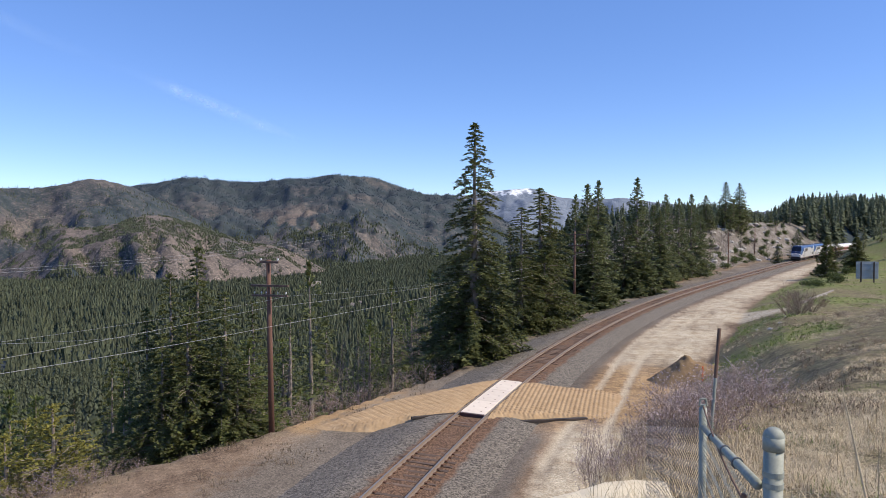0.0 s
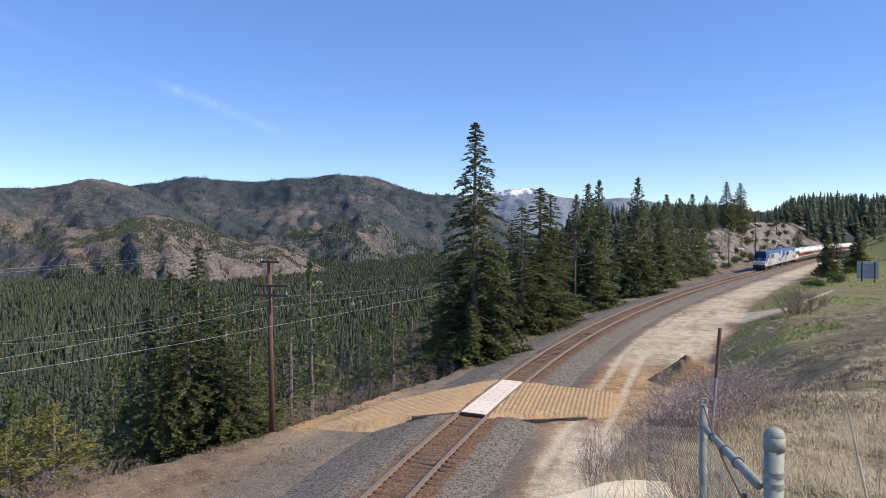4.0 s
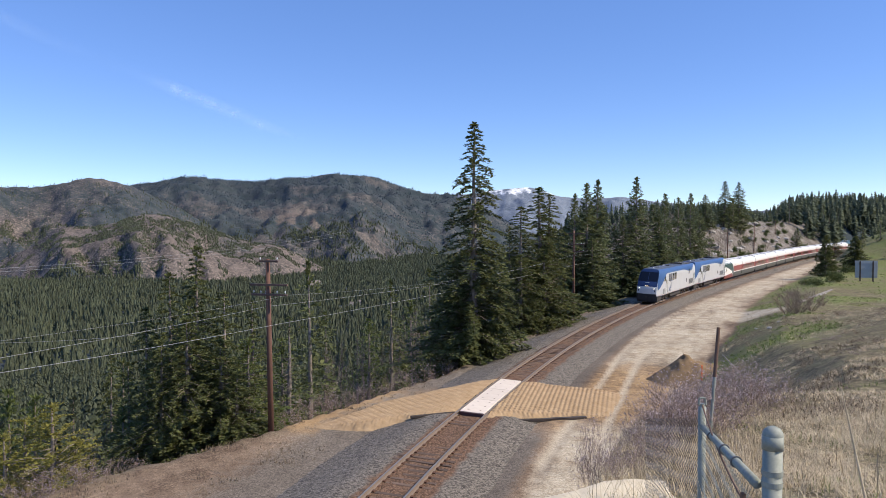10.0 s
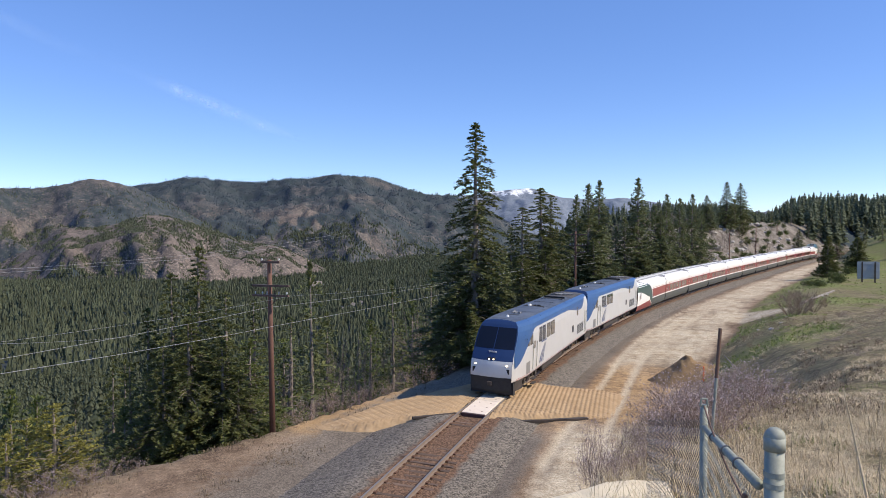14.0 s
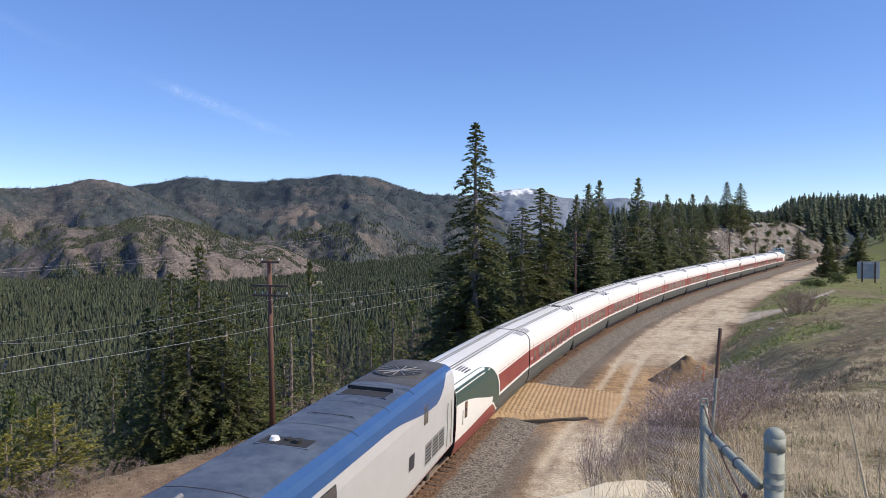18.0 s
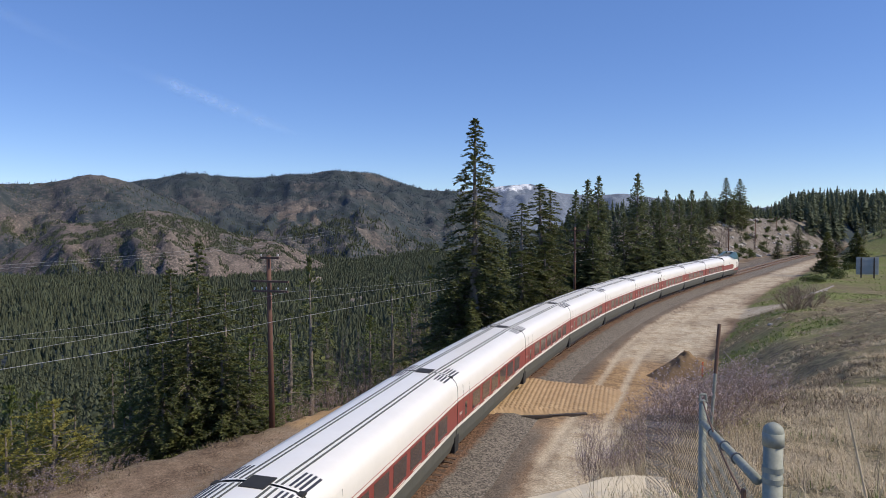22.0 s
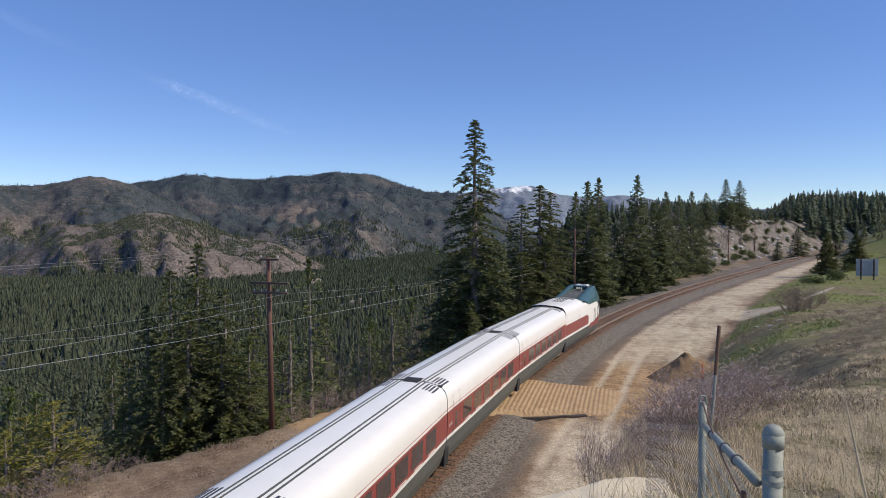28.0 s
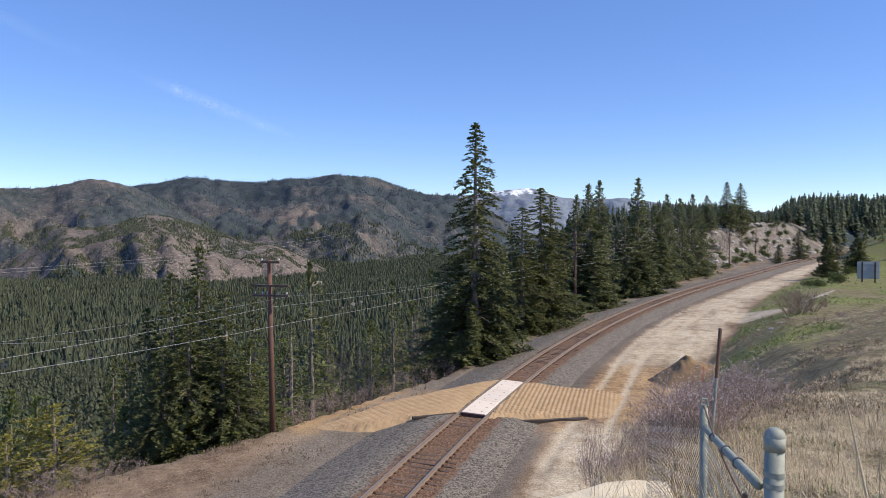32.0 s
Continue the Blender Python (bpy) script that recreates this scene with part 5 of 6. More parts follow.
part("eye_top", rods(((x2, y2, 8.38), (x2, y2, 8.41), .02), ((x2 - .026, y2, 8.40), (x2 - .02, y2, 8.45), .008), ((x2 + .026, y2, 8.40), (x2 + .02, y2, 8.45), .008), ((x2 - .02, y2, 8.45), (x2 + .02, y2, 8.45), .008)), GALV, post)
top_a, top_b = Vector((x - .04, y + .05, 8.648)), Vector((x2, y2, 8.245))
part("top_rail", rods((top_a, top_b, .0215), n=18), GALV, fence, smooth=True)
for k in (.25, .45, .72):
    c = top_a.lerp(top_b, k)
    part("tie_wire", rods((c + Vector((0, -.004, 0)), c + Vector((0, .006, 0)), .03), n=12), DARKWIRE, fence)
cable_pts = sag((x2, y2, 8.40), (x - .05, y + .1, 8.52), .05, 10)
h = Heap()
h.add(*tube_np(cable_pts, .006, 5))
part("barbed_wire", h.mesh("barbed_wire", RUST), None, fence)
part("latch_bar", boxed(x - .075, x - .06, y + .10, y + .125, 8.42, 8.585, .003), RUST, fence)


def mesh_panel(a, b, za, zb, low_a, low_b, metal=GALV, pitch=.058, wire=.0016):
    """Woven wire between two posts."""
    a, b = np.array(a), np.array(b)
    n = int(np.linalg.norm(b - a) / pitch)
    rows = int(max(za - low_a, zb - low_b) / pitch)
    heap = Heap()
    for k in range(n):
        pts = []
        for j in range(rows + 1):
            u = (k + (j % 2)) / n
            if u > 1:
                continue
            zt, zl = za + (zb - za) * u, low_a + (low_b - low_a) * u
            z = zt - j * pitch
            if z < zl:
                break
            q = a + (b - a) * u
            pts.append((q[0] + .004 * (-1) ** j, q[1], z))
        if len(pts) > 2:
            heap.add(*tube_np(pts, wire, 3))
    return heap.mesh("wire_mesh", metal)


part("wire_mesh", mesh_panel((x - .03, y + .05), (x2, y2), 8.60, 8.36, gz[0], gz[1]), None, fence, "woven diamond wire mesh")
part("wire_mesh", mesh_panel((x2, y2), (2.2, 7.6), 8.30, 7.62, gz[1], gz[1] - 1.2, DARKWIRE, .064, .0026), None, fence, "woven diamond wire mesh")

# leaning pipe, pale stick, orange marker
a, b = Vector(place(1261, 745, 12.2)), Vector(place(1277, 582, 12.4))
a.z = min(a.z, float(height(a.x, a.y)[0])) - .2
t = thing("leaning_pipe", "leaning steel pipe, rusty above and galvanised below, in the brush", "pipe")
m = a.lerp(b, .62)
part("lower_pipe", rods((a, m, .027), n=12), GALV, t)
part("upper_pipe", rods((m, b, .031), n=12), RUST, t)
a = Vector(place(1314, 658, 39.7))
a.z = float(height(a.x, a.y)[0]) - .02
tagged(part("stick", rods((a, a + Vector((-.85, .2, .95)), .036, .026)), DEADWOOD, None), "bleached stick leaning out of the grass", "stick")
# long dead stalk in the foreground, fallen log and stones in the grass
a, b = Vector(place(1563, 822, 6.0)), Vector(place(1497, 688, 6.3))
a.z = min(a.z, float(height(a.x, a.y)[0])) - .05
tagged(part("dead_stalk", rods((a, a.lerp(b, .55), .013, .010), (a.lerp(b, .54), b, .010, .004)), STRAW, None), "long bleached dead stalk leaning over the grass", "stalk")
a, b = Vector(place(1420, 548, 78)), Vector(place(1478, 521, 96))
a.z, b.z = float(height(a.x, a.y)[0]) + .08, float(height(b.x, b.y)[0]) + .08
tagged(part("fallen_log", rods((a, b, .2, .13), n=10), DEADWOOD, None), "bleached fallen log lying in the green grass", "log")
# soil pile
rng = np.random.default_rng(9)


def soil_pile():
    cx, cy = 15.8, 46.2
    n, m = 26, 48
    r, th = np.meshgrid(np.linspace(0, 1, n), np.arange(m) * 2 * np.pi / m, indexing="ij")
    rx, ry = 2.35 + .2 * np.sin(3 * th + 1) + .12 * np.sin(5 * th), 1.9 + .15 * np.cos(2 * th)
    X, Y = cx + r * rx * np.cos(th), cy + r * ry * np.sin(th)
    top = np.clip(1 - np.sqrt(r * r + .012), 0, 1)
    Z = height(X.ravel(), Y.ravel()).reshape(X.shape) - .05 + 2.0 * top ** 1.05 * (1 + .12 * np.cos(th - .6)) + fbm(X, Y, .5, 4, 3) * .2 * (1 - .6 * r) - .05 * (1 - ramp(r, 0, .12))
    i, j = np.meshgrid(np.arange(n - 1), np.arange(m), indexing="ij")
    f = np.stack([i * m + j, i * m + (j + 1) % m, (i + 1) * m + (j + 1) % m, (i + 1) * m + j], -1).reshape(-1, 4)
    me = mesh_np("soil_mound", np.stack([X, Y, Z], -1).reshape(-1, 3), f[:, ::-1], MUD, True)
    tagged(new("soil_mound", me), "cone of fresh brown soil dumped on the dirt yard", "soil pile")


soil_pile()
x, y, z = place(1248, 668, 44.6)
z = float(height(x, y)[0])
tagged(part("marker_stake", boxed(x - .05, x + .05, y - .03, y + .03, z - .2, z + 1.0, .008), ORANGE, None), "orange wooden marker stake beside the soil pile", "stake")
# timbers at the edges of the crossing ramps
# the last, left one also stands for the dark shadow edge of the ramp
for (s0, d0), (s1, d1), w in [((27.5, 2.2), (28.3, 3.8), .2), ((28.3, 3.7), (29.3, 5.5), .22), ((25.3, -2.9), (26.8, -1.0), .16)]:
    ax, ay, _ = (float(v) for v in on_track(s0, d0))
    bx, by, _ = (float(v) for v in on_track(s1, d1))
    cx, cy = (ax + bx) / 2, (ay + by) / 2
    L = math.hypot(bx - ax, by - ay)
    bm = boxed(-L / 2, L / 2, -w / 2, w / 2, -.07, .07, .02)
    for v in bm.verts:
        v.co += Vector((0, random.uniform(-.015, .015), random.uniform(-.015, .015)))
    ob = tagged(part("timber", bm, TIMBER, None), "blackened old railway timber edging the sand ramp", "timber", "timbers")
    ob.matrix_basis = pose(cx, cy, max(float(height(cx, cy)[0]), float(np.interp((d0 + d1) / 2, BED_D, BED_Z))) + .05, 0, 0, math.degrees(math.atan2(by - ay, bx - ax)))


# wing wall of the overbridge
def wing_wall():
    bm = bmesh.new()
    box(bm, .5, 2.55, 6.3, 8.05, -.6, 6.82, .04)
    bmesh.ops.subdivide_edges(bm, edges=bm.edges[:], cuts=5, use_grid_fill=True)
    for v in bm.verts:
        v.co.y = 6.3 + (v.co.y - 6.3) * (1.75 - .62 * min(max(1.9 - v.co.x, 0), 1.4)) / 1.75
        q = v.co
        v.co += Vector((noise.noise(q * 2.1), noise.noise(q * 2.3 + Vector((5, 0, 0))), noise.noise(q * 1.9 + Vector((0, 7, 0))))) * .05
        if v.co.z > 6 and v.co.y > 7.4:
            v.co.z -= .05 * noise.noise(q * 4) + .04
    ob = part("wing_wall", bm, CONCRETE, None, smooth=False)
    tagged(ob, "weathered pale concrete wing wall of the overbridge", "concrete wall", kind="structure")


wing_wall()
# boulders on the cut slope
def boulder_mesh(seed):
    bm = bmesh.new()
    bmesh.ops.create_icosphere(bm, subdivisions=3, radius=1.0)
    for v in bm.verts:
        q = v.co.copy()
        v.co *= 1 + .35 * noise.noise(q * 1.1 + Vector((seed * 7, 0, 0))) + .15 * noise.noise(q * 2.9 + Vector((0, seed * 5, 0)))
        v.co.z *= .7
    me = bpy.data.meshes.new("boulder")
    bm.to_mesh(me)
    bm.free()
    me.materials.append(BOULDER)
    return me


boulders = [boulder_mesh(k) for k in range(4)]
for k, (bx, by) in enumerate(scatter(95, 31, (112, 295, -27, -10), lambda x, y, s, d, g: True, 2.0)):
    ob = tagged(new("boulder", boulders[k % 4]), "pale weathered granite boulder on the cut slope", "boulder", "boulders on the cut slope")
    q = random.Random(k).uniform(.35, 1.2)
    ob.matrix_basis = Matrix.Translation((bx, by, float(height(bx, by)[0]) + q * .15)) @ Matrix.Rotation(k * 1.7, 4, "Z") @ Matrix.Diagonal((q * 1.2, q, q, 1))
for k, (at, row, q) in enumerate([(1345, 614, .22), (1368, 633, .35), (1385, 620, .28), (1330, 560, .2), (1455, 545, .45), (1465, 541, .35), (1395, 606, .2), (1440, 549, .3)]):
    by = 10.0 * 1260 / (row - 401)
    bx = (at - 784) / 1260 * by
    ob = tagged(new("stone", boulders[k % 4]), "pale stone lying in the grass", "stone", "stones in the grass")
    ob.matrix_basis = Matrix.Translation((bx, by, float(height(bx, by)[0]) + q * .08)) @ Matrix.Rotation(k * 2.1, 4, "Z") @ Matrix.Diagonal((q * .75, q * .6, q * .45, 1))
# road sign seen from behind
x, y, _ = place(1538, 505, 112)
z = float(height(x, y)[0])
t = thing("road_sign", "large grey road sign seen from behind on two posts", "road sign", pose(x, y, z, 0, 0, -8))
part("board", boxed(-1.65, 1.65, -.02, .02, 1.45 - z, 4.15 - z, .01), SIGNBACK, t)
for k in (-.95, .95):
    part("post", boxed(k - .09, k + .09, -.19, -.07, -.4, 4.1 - z, .01), TIMBER, t)
for zz in (1.8 - z, 2.8 - z, 3.8 - z):
    part("stringer", boxed(-1.6, 1.6, -.07, -.02, zz - .04, zz + .04), SIGNBACK, t)


# thin vapour trail high up
def vapour_trail():
    m = bpy.data.materials.new("ice_cloud")
    m.use_nodes = True
    nt = m.node_tree
    nt.nodes.clear()
    at = attr_node(nt, "across")
    al = attr_node(nt, "along")
    ob_co = nt.nodes.new("ShaderNodeTexCoord").outputs["Object"]
    n = noise_node(nt, ob_co, .012, 5, .6)
    n2 = noise_node(nt, ob_co, .0022, 3, .5)
    f = math_node(nt, "MULTIPLY", map_node(nt, math_node(nt, "ABSOLUTE", at), 1.0, 0.0, 0, 1, "SMOOTHSTEP"), map_node(nt, n, .25, .8))
    f = math_node(nt, "MULTIPLY", f, al)
    f = math_node(nt, "MULTIPLY", f, map_node(nt, n2, .3, .6, .5, 1.0))
    d = nt.nodes.new("ShaderNodeBsdfDiffuse")
    d.inputs[0].default_value = (.9, .9, .9, 1)
    tr = nt.nodes.new("ShaderNodeBsdfTranslucent")
    tr.inputs[0].default_value = (.9, .9, .9, 1)
    both = nt.nodes.new("ShaderNodeAddShader")
    nt.links.new(d.outputs[0], both.inputs[0])
    nt.links.new(tr.outputs[0], both.inputs[1])
    clear = nt.nodes.new("ShaderNodeBsdfTransparent")
    x = nt.nodes.new("ShaderNodeMixShader")
    nt.links.new(f, x.inputs[0])
    nt.links.new(clear.outputs[0], x.inputs[1])
    nt.links.new(both.outputs[0], x.inputs[2])
    o = nt.nodes.new("ShaderNodeOutputMaterial")
    nt.links.new(x.outputs[0], o.inputs[0])
    k = 40
    t = np.linspace(0, 1, k)
    ax, ay = np.interp(t, [0, .2, .55, 1], [-90, 60, 300, 540]), np.interp(t, [0, .2, .55, 1], [-25, 60, 155, 252])
    w = np.interp(t, [0, .3, .6, .85, 1], [16, 18, 16, 16, 5])
    dens = np.interp(t, [0, .05, .2, .35, .50, .57, .85, .97, 1], [.12, .16, .12, .02, .04, .36, .40, .1, 0])
    Yd = 4800
    rows = np.stack([np.stack([(ax - 784 + e * w * .42) / 1260 * Yd, 0 * t + Yd, EYE_Z + (401 - ay + e * w * .9) / 1260 * Yd], -1) for e in np.linspace(-1, 1, 5)], 1)
    i, j = np.meshgrid(np.arange(k - 1), np.arange(4), indexing="ij")
    f = np.stack([i * 5 + j, i * 5 + j + 1, (i + 1) * 5 + j + 1, (i + 1) * 5 + j], -1).reshape(-1, 4)
    me = mesh_np("vapour_trail", rows.reshape(-1, 3), f, m)
    for name, v in (("across", np.broadcast_to(np.linspace(-1, 1, 5), (k, 5))), ("along", np.broadcast_to(dens[:, None], (k, 5)))):
        a = me.attributes.new(name, "FLOAT", "POINT")
        a.data.foreach_set("value", np.ascontiguousarray(v, np.float32).ravel())
    ob = tagged(new("vapour_trail", me), "faint white vapour trail in the blue sky", "cloud", kind="structure")
    ob.visible_shadow = False


vapour_trail()


# ---- the train ----
def loft(prof, ys, widen=None, close=False):
    """A skin through the same cross-section (x, z) at each y; widen(y, x, z) may move its points."""
    bm = bmesh.new()
    rows = []
    for y in ys:
        rows.append([bm.verts.new(widen(y, x, z) if widen else (x, y, z)) for x, z in prof])
    for a, b in zip(rows, rows[1:]):
        for k in range(len(prof) - 1):
            bm.faces.new((a[k], a[k + 1], b[k + 1], b[k]))
    if close:
        for row, rev in ((rows[0], True), (rows[-1], False)):
            bm.faces.new(row[::-1] if rev else row)
    bmesh.ops.recalc_face_normals(bm, faces=bm.faces[:])
    return bm


def both(half):
    """The whole section from its right half, bottom to top, round to the bottom on the other side."""
    return half + [(-x, z) for x, z in half[::-1] if x > 1e-6]


def side_patch(y0, y1, low, high, skin, off, n=12, m=3, sides=(-1, 1), thick=.0, front=None):
    """A panel laid on the side: low(y), high(y) are its edges, skin(y, z) the half width there."""
    bm = bmesh.new()
    for sg in sides:
        rows = []
        for i in range(n + 1):
            y = y0 + (y1 - y0) * i / n
            lo, hi = (low(y) if callable(low) else low), (high(y) if callable(high) else high)
            row = []
            for j in range(m + 1):
                z = lo + (hi - lo) * j / m
                yy = min(y, front(z)) if front else y
                row.append(bm.verts.new((sg * (skin(yy, z) + off), yy, z)))
            rows.append(row)
        for a, b in zip(rows, rows[1:]):
            for j in range(m):
                q = (a[j], a[j + 1], b[j + 1], b[j])
                bm.faces.new(q if sg < 0 else q[::-1])
    if thick:
        bmesh.ops.solidify(bm, geom=bm.faces[:], thickness=thick)
    return bm


def panel(name, material, parent, label, *args, **kw):
    """A side_patch on each side of a vehicle, each a part of its own."""
    return [part(name, side_patch(*args, sides=(sg,), **kw), material, parent, label) for sg in (-1, 1)]


def wheels(parent, y, r, gauge=.753):
    for sg in (-1, 1):
        bm = rods(((sg * (gauge - .07), y, r), (sg * (gauge + .065), y, r), r), ((sg * (gauge - .1), y, r), (sg * (gauge - .06), y, r), r + .03), n=24)
        part("wheel", bm, WHEEL, parent)


# -- locomotive --
L_HALF = [(1.48, .92), (1.52, 1.0), (1.52, 1.7), (1.52, 2.4), (1.52, 3.25), (1.475, 3.60), (1.40, 3.88), (1.30, 4.05), (1.1, 4.16), (.6, 4.22), (0, 4.24)]
LZ, LXW = [p[1] for p in L_HALF], [p[0] for p in L_HALF]
FRONT_Z, FRONT_Y = [.9, 1.3, 1.9, 2.3, 3.0, 3.6, 4.0, 4.2, 4.3], [10.28, 10.34, 10.28, 10.08, 9.6, 9.2, 8.93, 8.72, 8.5]


def loco_front(z):
    return float(np.interp(z, FRONT_Z, FRONT_Y))


def loco_skin(y, z):
    """Half width of the locomotive's side at a place along it."""
    w = float(np.interp(z, LZ, LXW))
    f = loco_front(z)
    t = max(0.0, min(1.0, (y - (f - 2.3)) / 2.3))
    return w * (1 - .20 * t ** 1.5)


def blue_edge(y):
    """The lower edge of the blue paint along the side."""
    a = 3.60 - 1.95 * float(ramp(y, 6.2, 10.2))
    b = .38 * float(ramp(-y, 2.5, 7.2)) - .95 * float(ramp(-y, 7.6, 10.3))
    return a - b


def locomotive():
    t = thing("locomotive", "white and blue diesel passenger locomotive hauling the train", "locomotive", group="locomotives of the train")

    def lay(y, x, z):
        f = loco_front(z)
        yy = -10.35 + (y + 10.35) * (f + 10.35) / 20.7
        w = loco_skin(yy, z) / max(np.interp(z, LZ, LXW), .01)
        return (x * w, yy, z)

    ys = [-10.35] + [-10.35 + 20.7 * k / 40 for k in range(1, 41)]
    lower, upper, roof = L_HALF[:6], L_HALF[5:9], L_HALF[8:]
    for sg in (1, -1):
        part("side_panel", loft([(sg * x, z) for x, z in lower], ys, lay), SILVER, t, "silver-white painted steel side")
        part("roof_edge", loft([(sg * x, z) for x, z in upper], ys, lay), BLUE, t, "blue painted upper side")
    part("roof", loft(both(roof), ys[9:], lay), ROOFGREY, t, "faded blue-grey roof", smooth=True)
    part("sooty_roof", loft(both(roof), ys[:10], lay), SOOTROOF, t, "soot-blackened rear roof", smooth=True)
    for y in (7.2, 4.4, -.6, -3.2, -5.6):
        part("roof_seam", loft([(x * 1.002, z + .006) for x, z in both(L_HALF[7:])], [y, y + .03]), SOOT, t)
    # ends
    for yy, name in ((-10.35, "rear_wall"),):
        bm = bmesh.new()
        bm.faces.new([bm.verts.new((x, yy, z)) for x, z in both(L_HALF)])
        part(name, bm, SILVER, t)

    def face(z0, z1, n, material, name, label, push=.0, keep=1.0):
        bm = bmesh.new()
        rows = []
        for k in range(n + 1):
            z = z0 + (z1 - z0) * k / n
            w = loco_skin(loco_front(z), max(z, .95)) * keep
            rows.append([bm.verts.new((u * w, loco_front(z) + (.16 - .09 * float(ramp(z, 2.4, 3.8))) * (1 - u * u) + push, z)) for u in (-1, -.75, -.4, 0, .4, .75, 1)])
        for a, b in zip(rows, rows[1:]):
            for k in range(6):
                bm.faces.new((a[k + 1], a[k], b[k], b[k + 1]))
        return part(name, bm, material, t, label, smooth=True)

    face(1.18, 2.10, 6, SILVER, "nose", "silver nose with a pointed front")
    face(.42, 1.19, 4, SOOT, "pilot", "black pilot under the nose")
    cab = face(2.08, 3.92, 12, SHADEDBLUE, "cab_front", "blue cab front with its shade painted in")
    face(3.91, 4.24, 8, SHADEDBLUE, "roof_front", "blue rounded front edge of the roof, shade painted in")
    for x0, x1 in ((-.95, -.02), (.02, .95)):
        bm = bmesh.new()
        rows = []
        for z in np.linspace(2.72, 3.84, 5):
            w = loco_skin(loco_front(z), z)
            rows.append([bm.verts.new((w * (x0 + (x1 - x0) * u), loco_front(z) + (.16 - .09 * float(ramp(z, 2.4, 3.8))) * (1 - (x0 + (x1 - x0) * u) ** 2) + .012, z)) for u in np.linspace(0, 1, 5)])
        for a, b in zip(rows, rows[1:]):
            for k in range(4):
                bm.faces.new((a[k + 1], a[k], b[k], b[k + 1]))
        part("windshield", bm, SHADEGLASS, cab, "dark windshield pane")
    # paint: blue sweep and red sill line, laid just proud of the side
    panel("blue_sweep", BLUE, t, "blue painted sweep", -10.33, 10.0, blue_edge, lambda y: 3.62 if blue_edge(y) < 3.6 else blue_edge(y) + .001, loco_skin, .012, 90, 6, front=lambda z: loco_front(z) + .004)
    panel("white_shoulder", SILVER, t, "white shoulder under the blue edge", -10.3, 6.0, 3.58, lambda y: max(3.585, min(3.98, blue_edge(y))), loco_skin, .006, 80, 4)
    panel("sill_stripe", REDSTRIPE, t, "thin red sill stripe", -10.3, 9.7, .95, 1.05, loco_skin, .004, 40, 1)
    # windows and grilles
    for y, w in ((5.10, .70), (4.25, .70), (3.05, 1.0), (1.85, 1.0)):
        for sg in (-1, 1):
            f = part("window_frame", side_patch(y - w / 2 - .03, y + w / 2 + .03, 2.55, 3.46, loco_skin, .009, 2, 4, (sg,)), SOOT, t)
            part("pane" if y < 3.6 else "louvre_panel", side_patch(y - w / 2, y + w / 2, 2.58, 3.43, loco_skin, .014, 2, 4, (sg,)), GLASS if y < 3.6 else MARKING, f)
            if y > 3.6:
                for k in range(6):
                    part("slat", side_patch(y - w / 2 + .04, y + w / 2 - .04, 2.70 + k * .115, 2.74 + k * .115, loco_skin, .020, 1, 1, (sg,)), LOUVRE, f)
    for y in (8.05, 7.3):
        panel("cab_window", GLASS, t, "cab side window", y - .3, y + .3, 2.68, 3.35, loco_skin, .012, 2, 3)
    panel("rear_window", GLASS, t, "", -6.6, -6.1, 2.85, 3.5, loco_skin, .012, 1, 3)
    for y in (-6.75, -7.65, -8.5):
        for sg in (-1, 1):
            g = part("grille", side_patch(y - .4, y + .4, 1.35, 2.1, loco_skin, .010, 1, 1, (sg,)), LOUVRE, t, "grey louvred grille")
            for k in range(5):
                part("slat", side_patch(y - .36, y + .36, 1.42 + k * .13, 1.47 + k * .13, loco_skin, .016, 1, 1, (sg,)), SOOT, g)
    for sg in (-1, 1):
        door = part("cab_door", side_patch(6.22, 6.88, 1.02, 2.95, loco_skin, .010, 1, 3, (sg,)), SILVER, t, "cab door with handrails")
        for e in (6.1, 7.0):
            w = loco_skin(e, 2) + .05
            part("handrail", rods(((sg * w, e, 1.15), (sg * w, e, 2.75), .02)), GALV, door)
        part("door_window", side_patch(6.4, 6.7, 2.35, 2.8, loco_skin, .014, 1, 1, (sg,)), GLASS, door)
        part("step_well", side_patch(7.5, 8.3, 1.06, 1.75, loco_skin, .008, 2, 2, (sg,)), LOUVRE, t)
        part("step", boxed(sg * 1.5 - .12, sg * 1.5 + .12, 6.2, 6.9, .5, .54), UNDER, t)
        part("step", boxed(sg * 1.5 - .12, sg * 1.5 + .12, 6.2, 6.9, .2, .24), UNDER, t)
    for e in (-9.2, -9.8):
        [part("handrail", rods(((sg * 1.57, e, 1.2), (sg * 1.57, e, 2.9), .018)), GALV, t) for sg in (-1, 1)]
    # emblem and lettering as plain shapes
    for y_low, y_high, w in ((5.15, 3.95, .30), (4.72, 3.80, .24), (4.34, 3.67, .18)):
        for sg in (-1, 1):
            bm = bmesh.new()
            rows = []
            for k in range(9):
                u = k / 8
                z = 1.22 + 1.08 * u
                c, e = y_low + (y_high - y_low) * u ** 1.6, w * (1 - .75 * u) / 2
                rows.append([bm.verts.new((sg * (loco_skin(v, z) + .009), v, z)) for v in (c - e, c + e)])
            for p, q in zip(rows, rows[1:]):
                bm.faces.new((p[0], p[1], q[1], q[0]) if sg > 0 else (q[0], q[1], p[1], p[0]))
            part("emblem_stripe", bm, LOGO, t, "dark blue emblem stripe")
    panel("name_bar", LOGO, t, "blue lettering bar", 3.5, 4.9, 2.44, 2.53, loco_skin, .009, 4, 1)
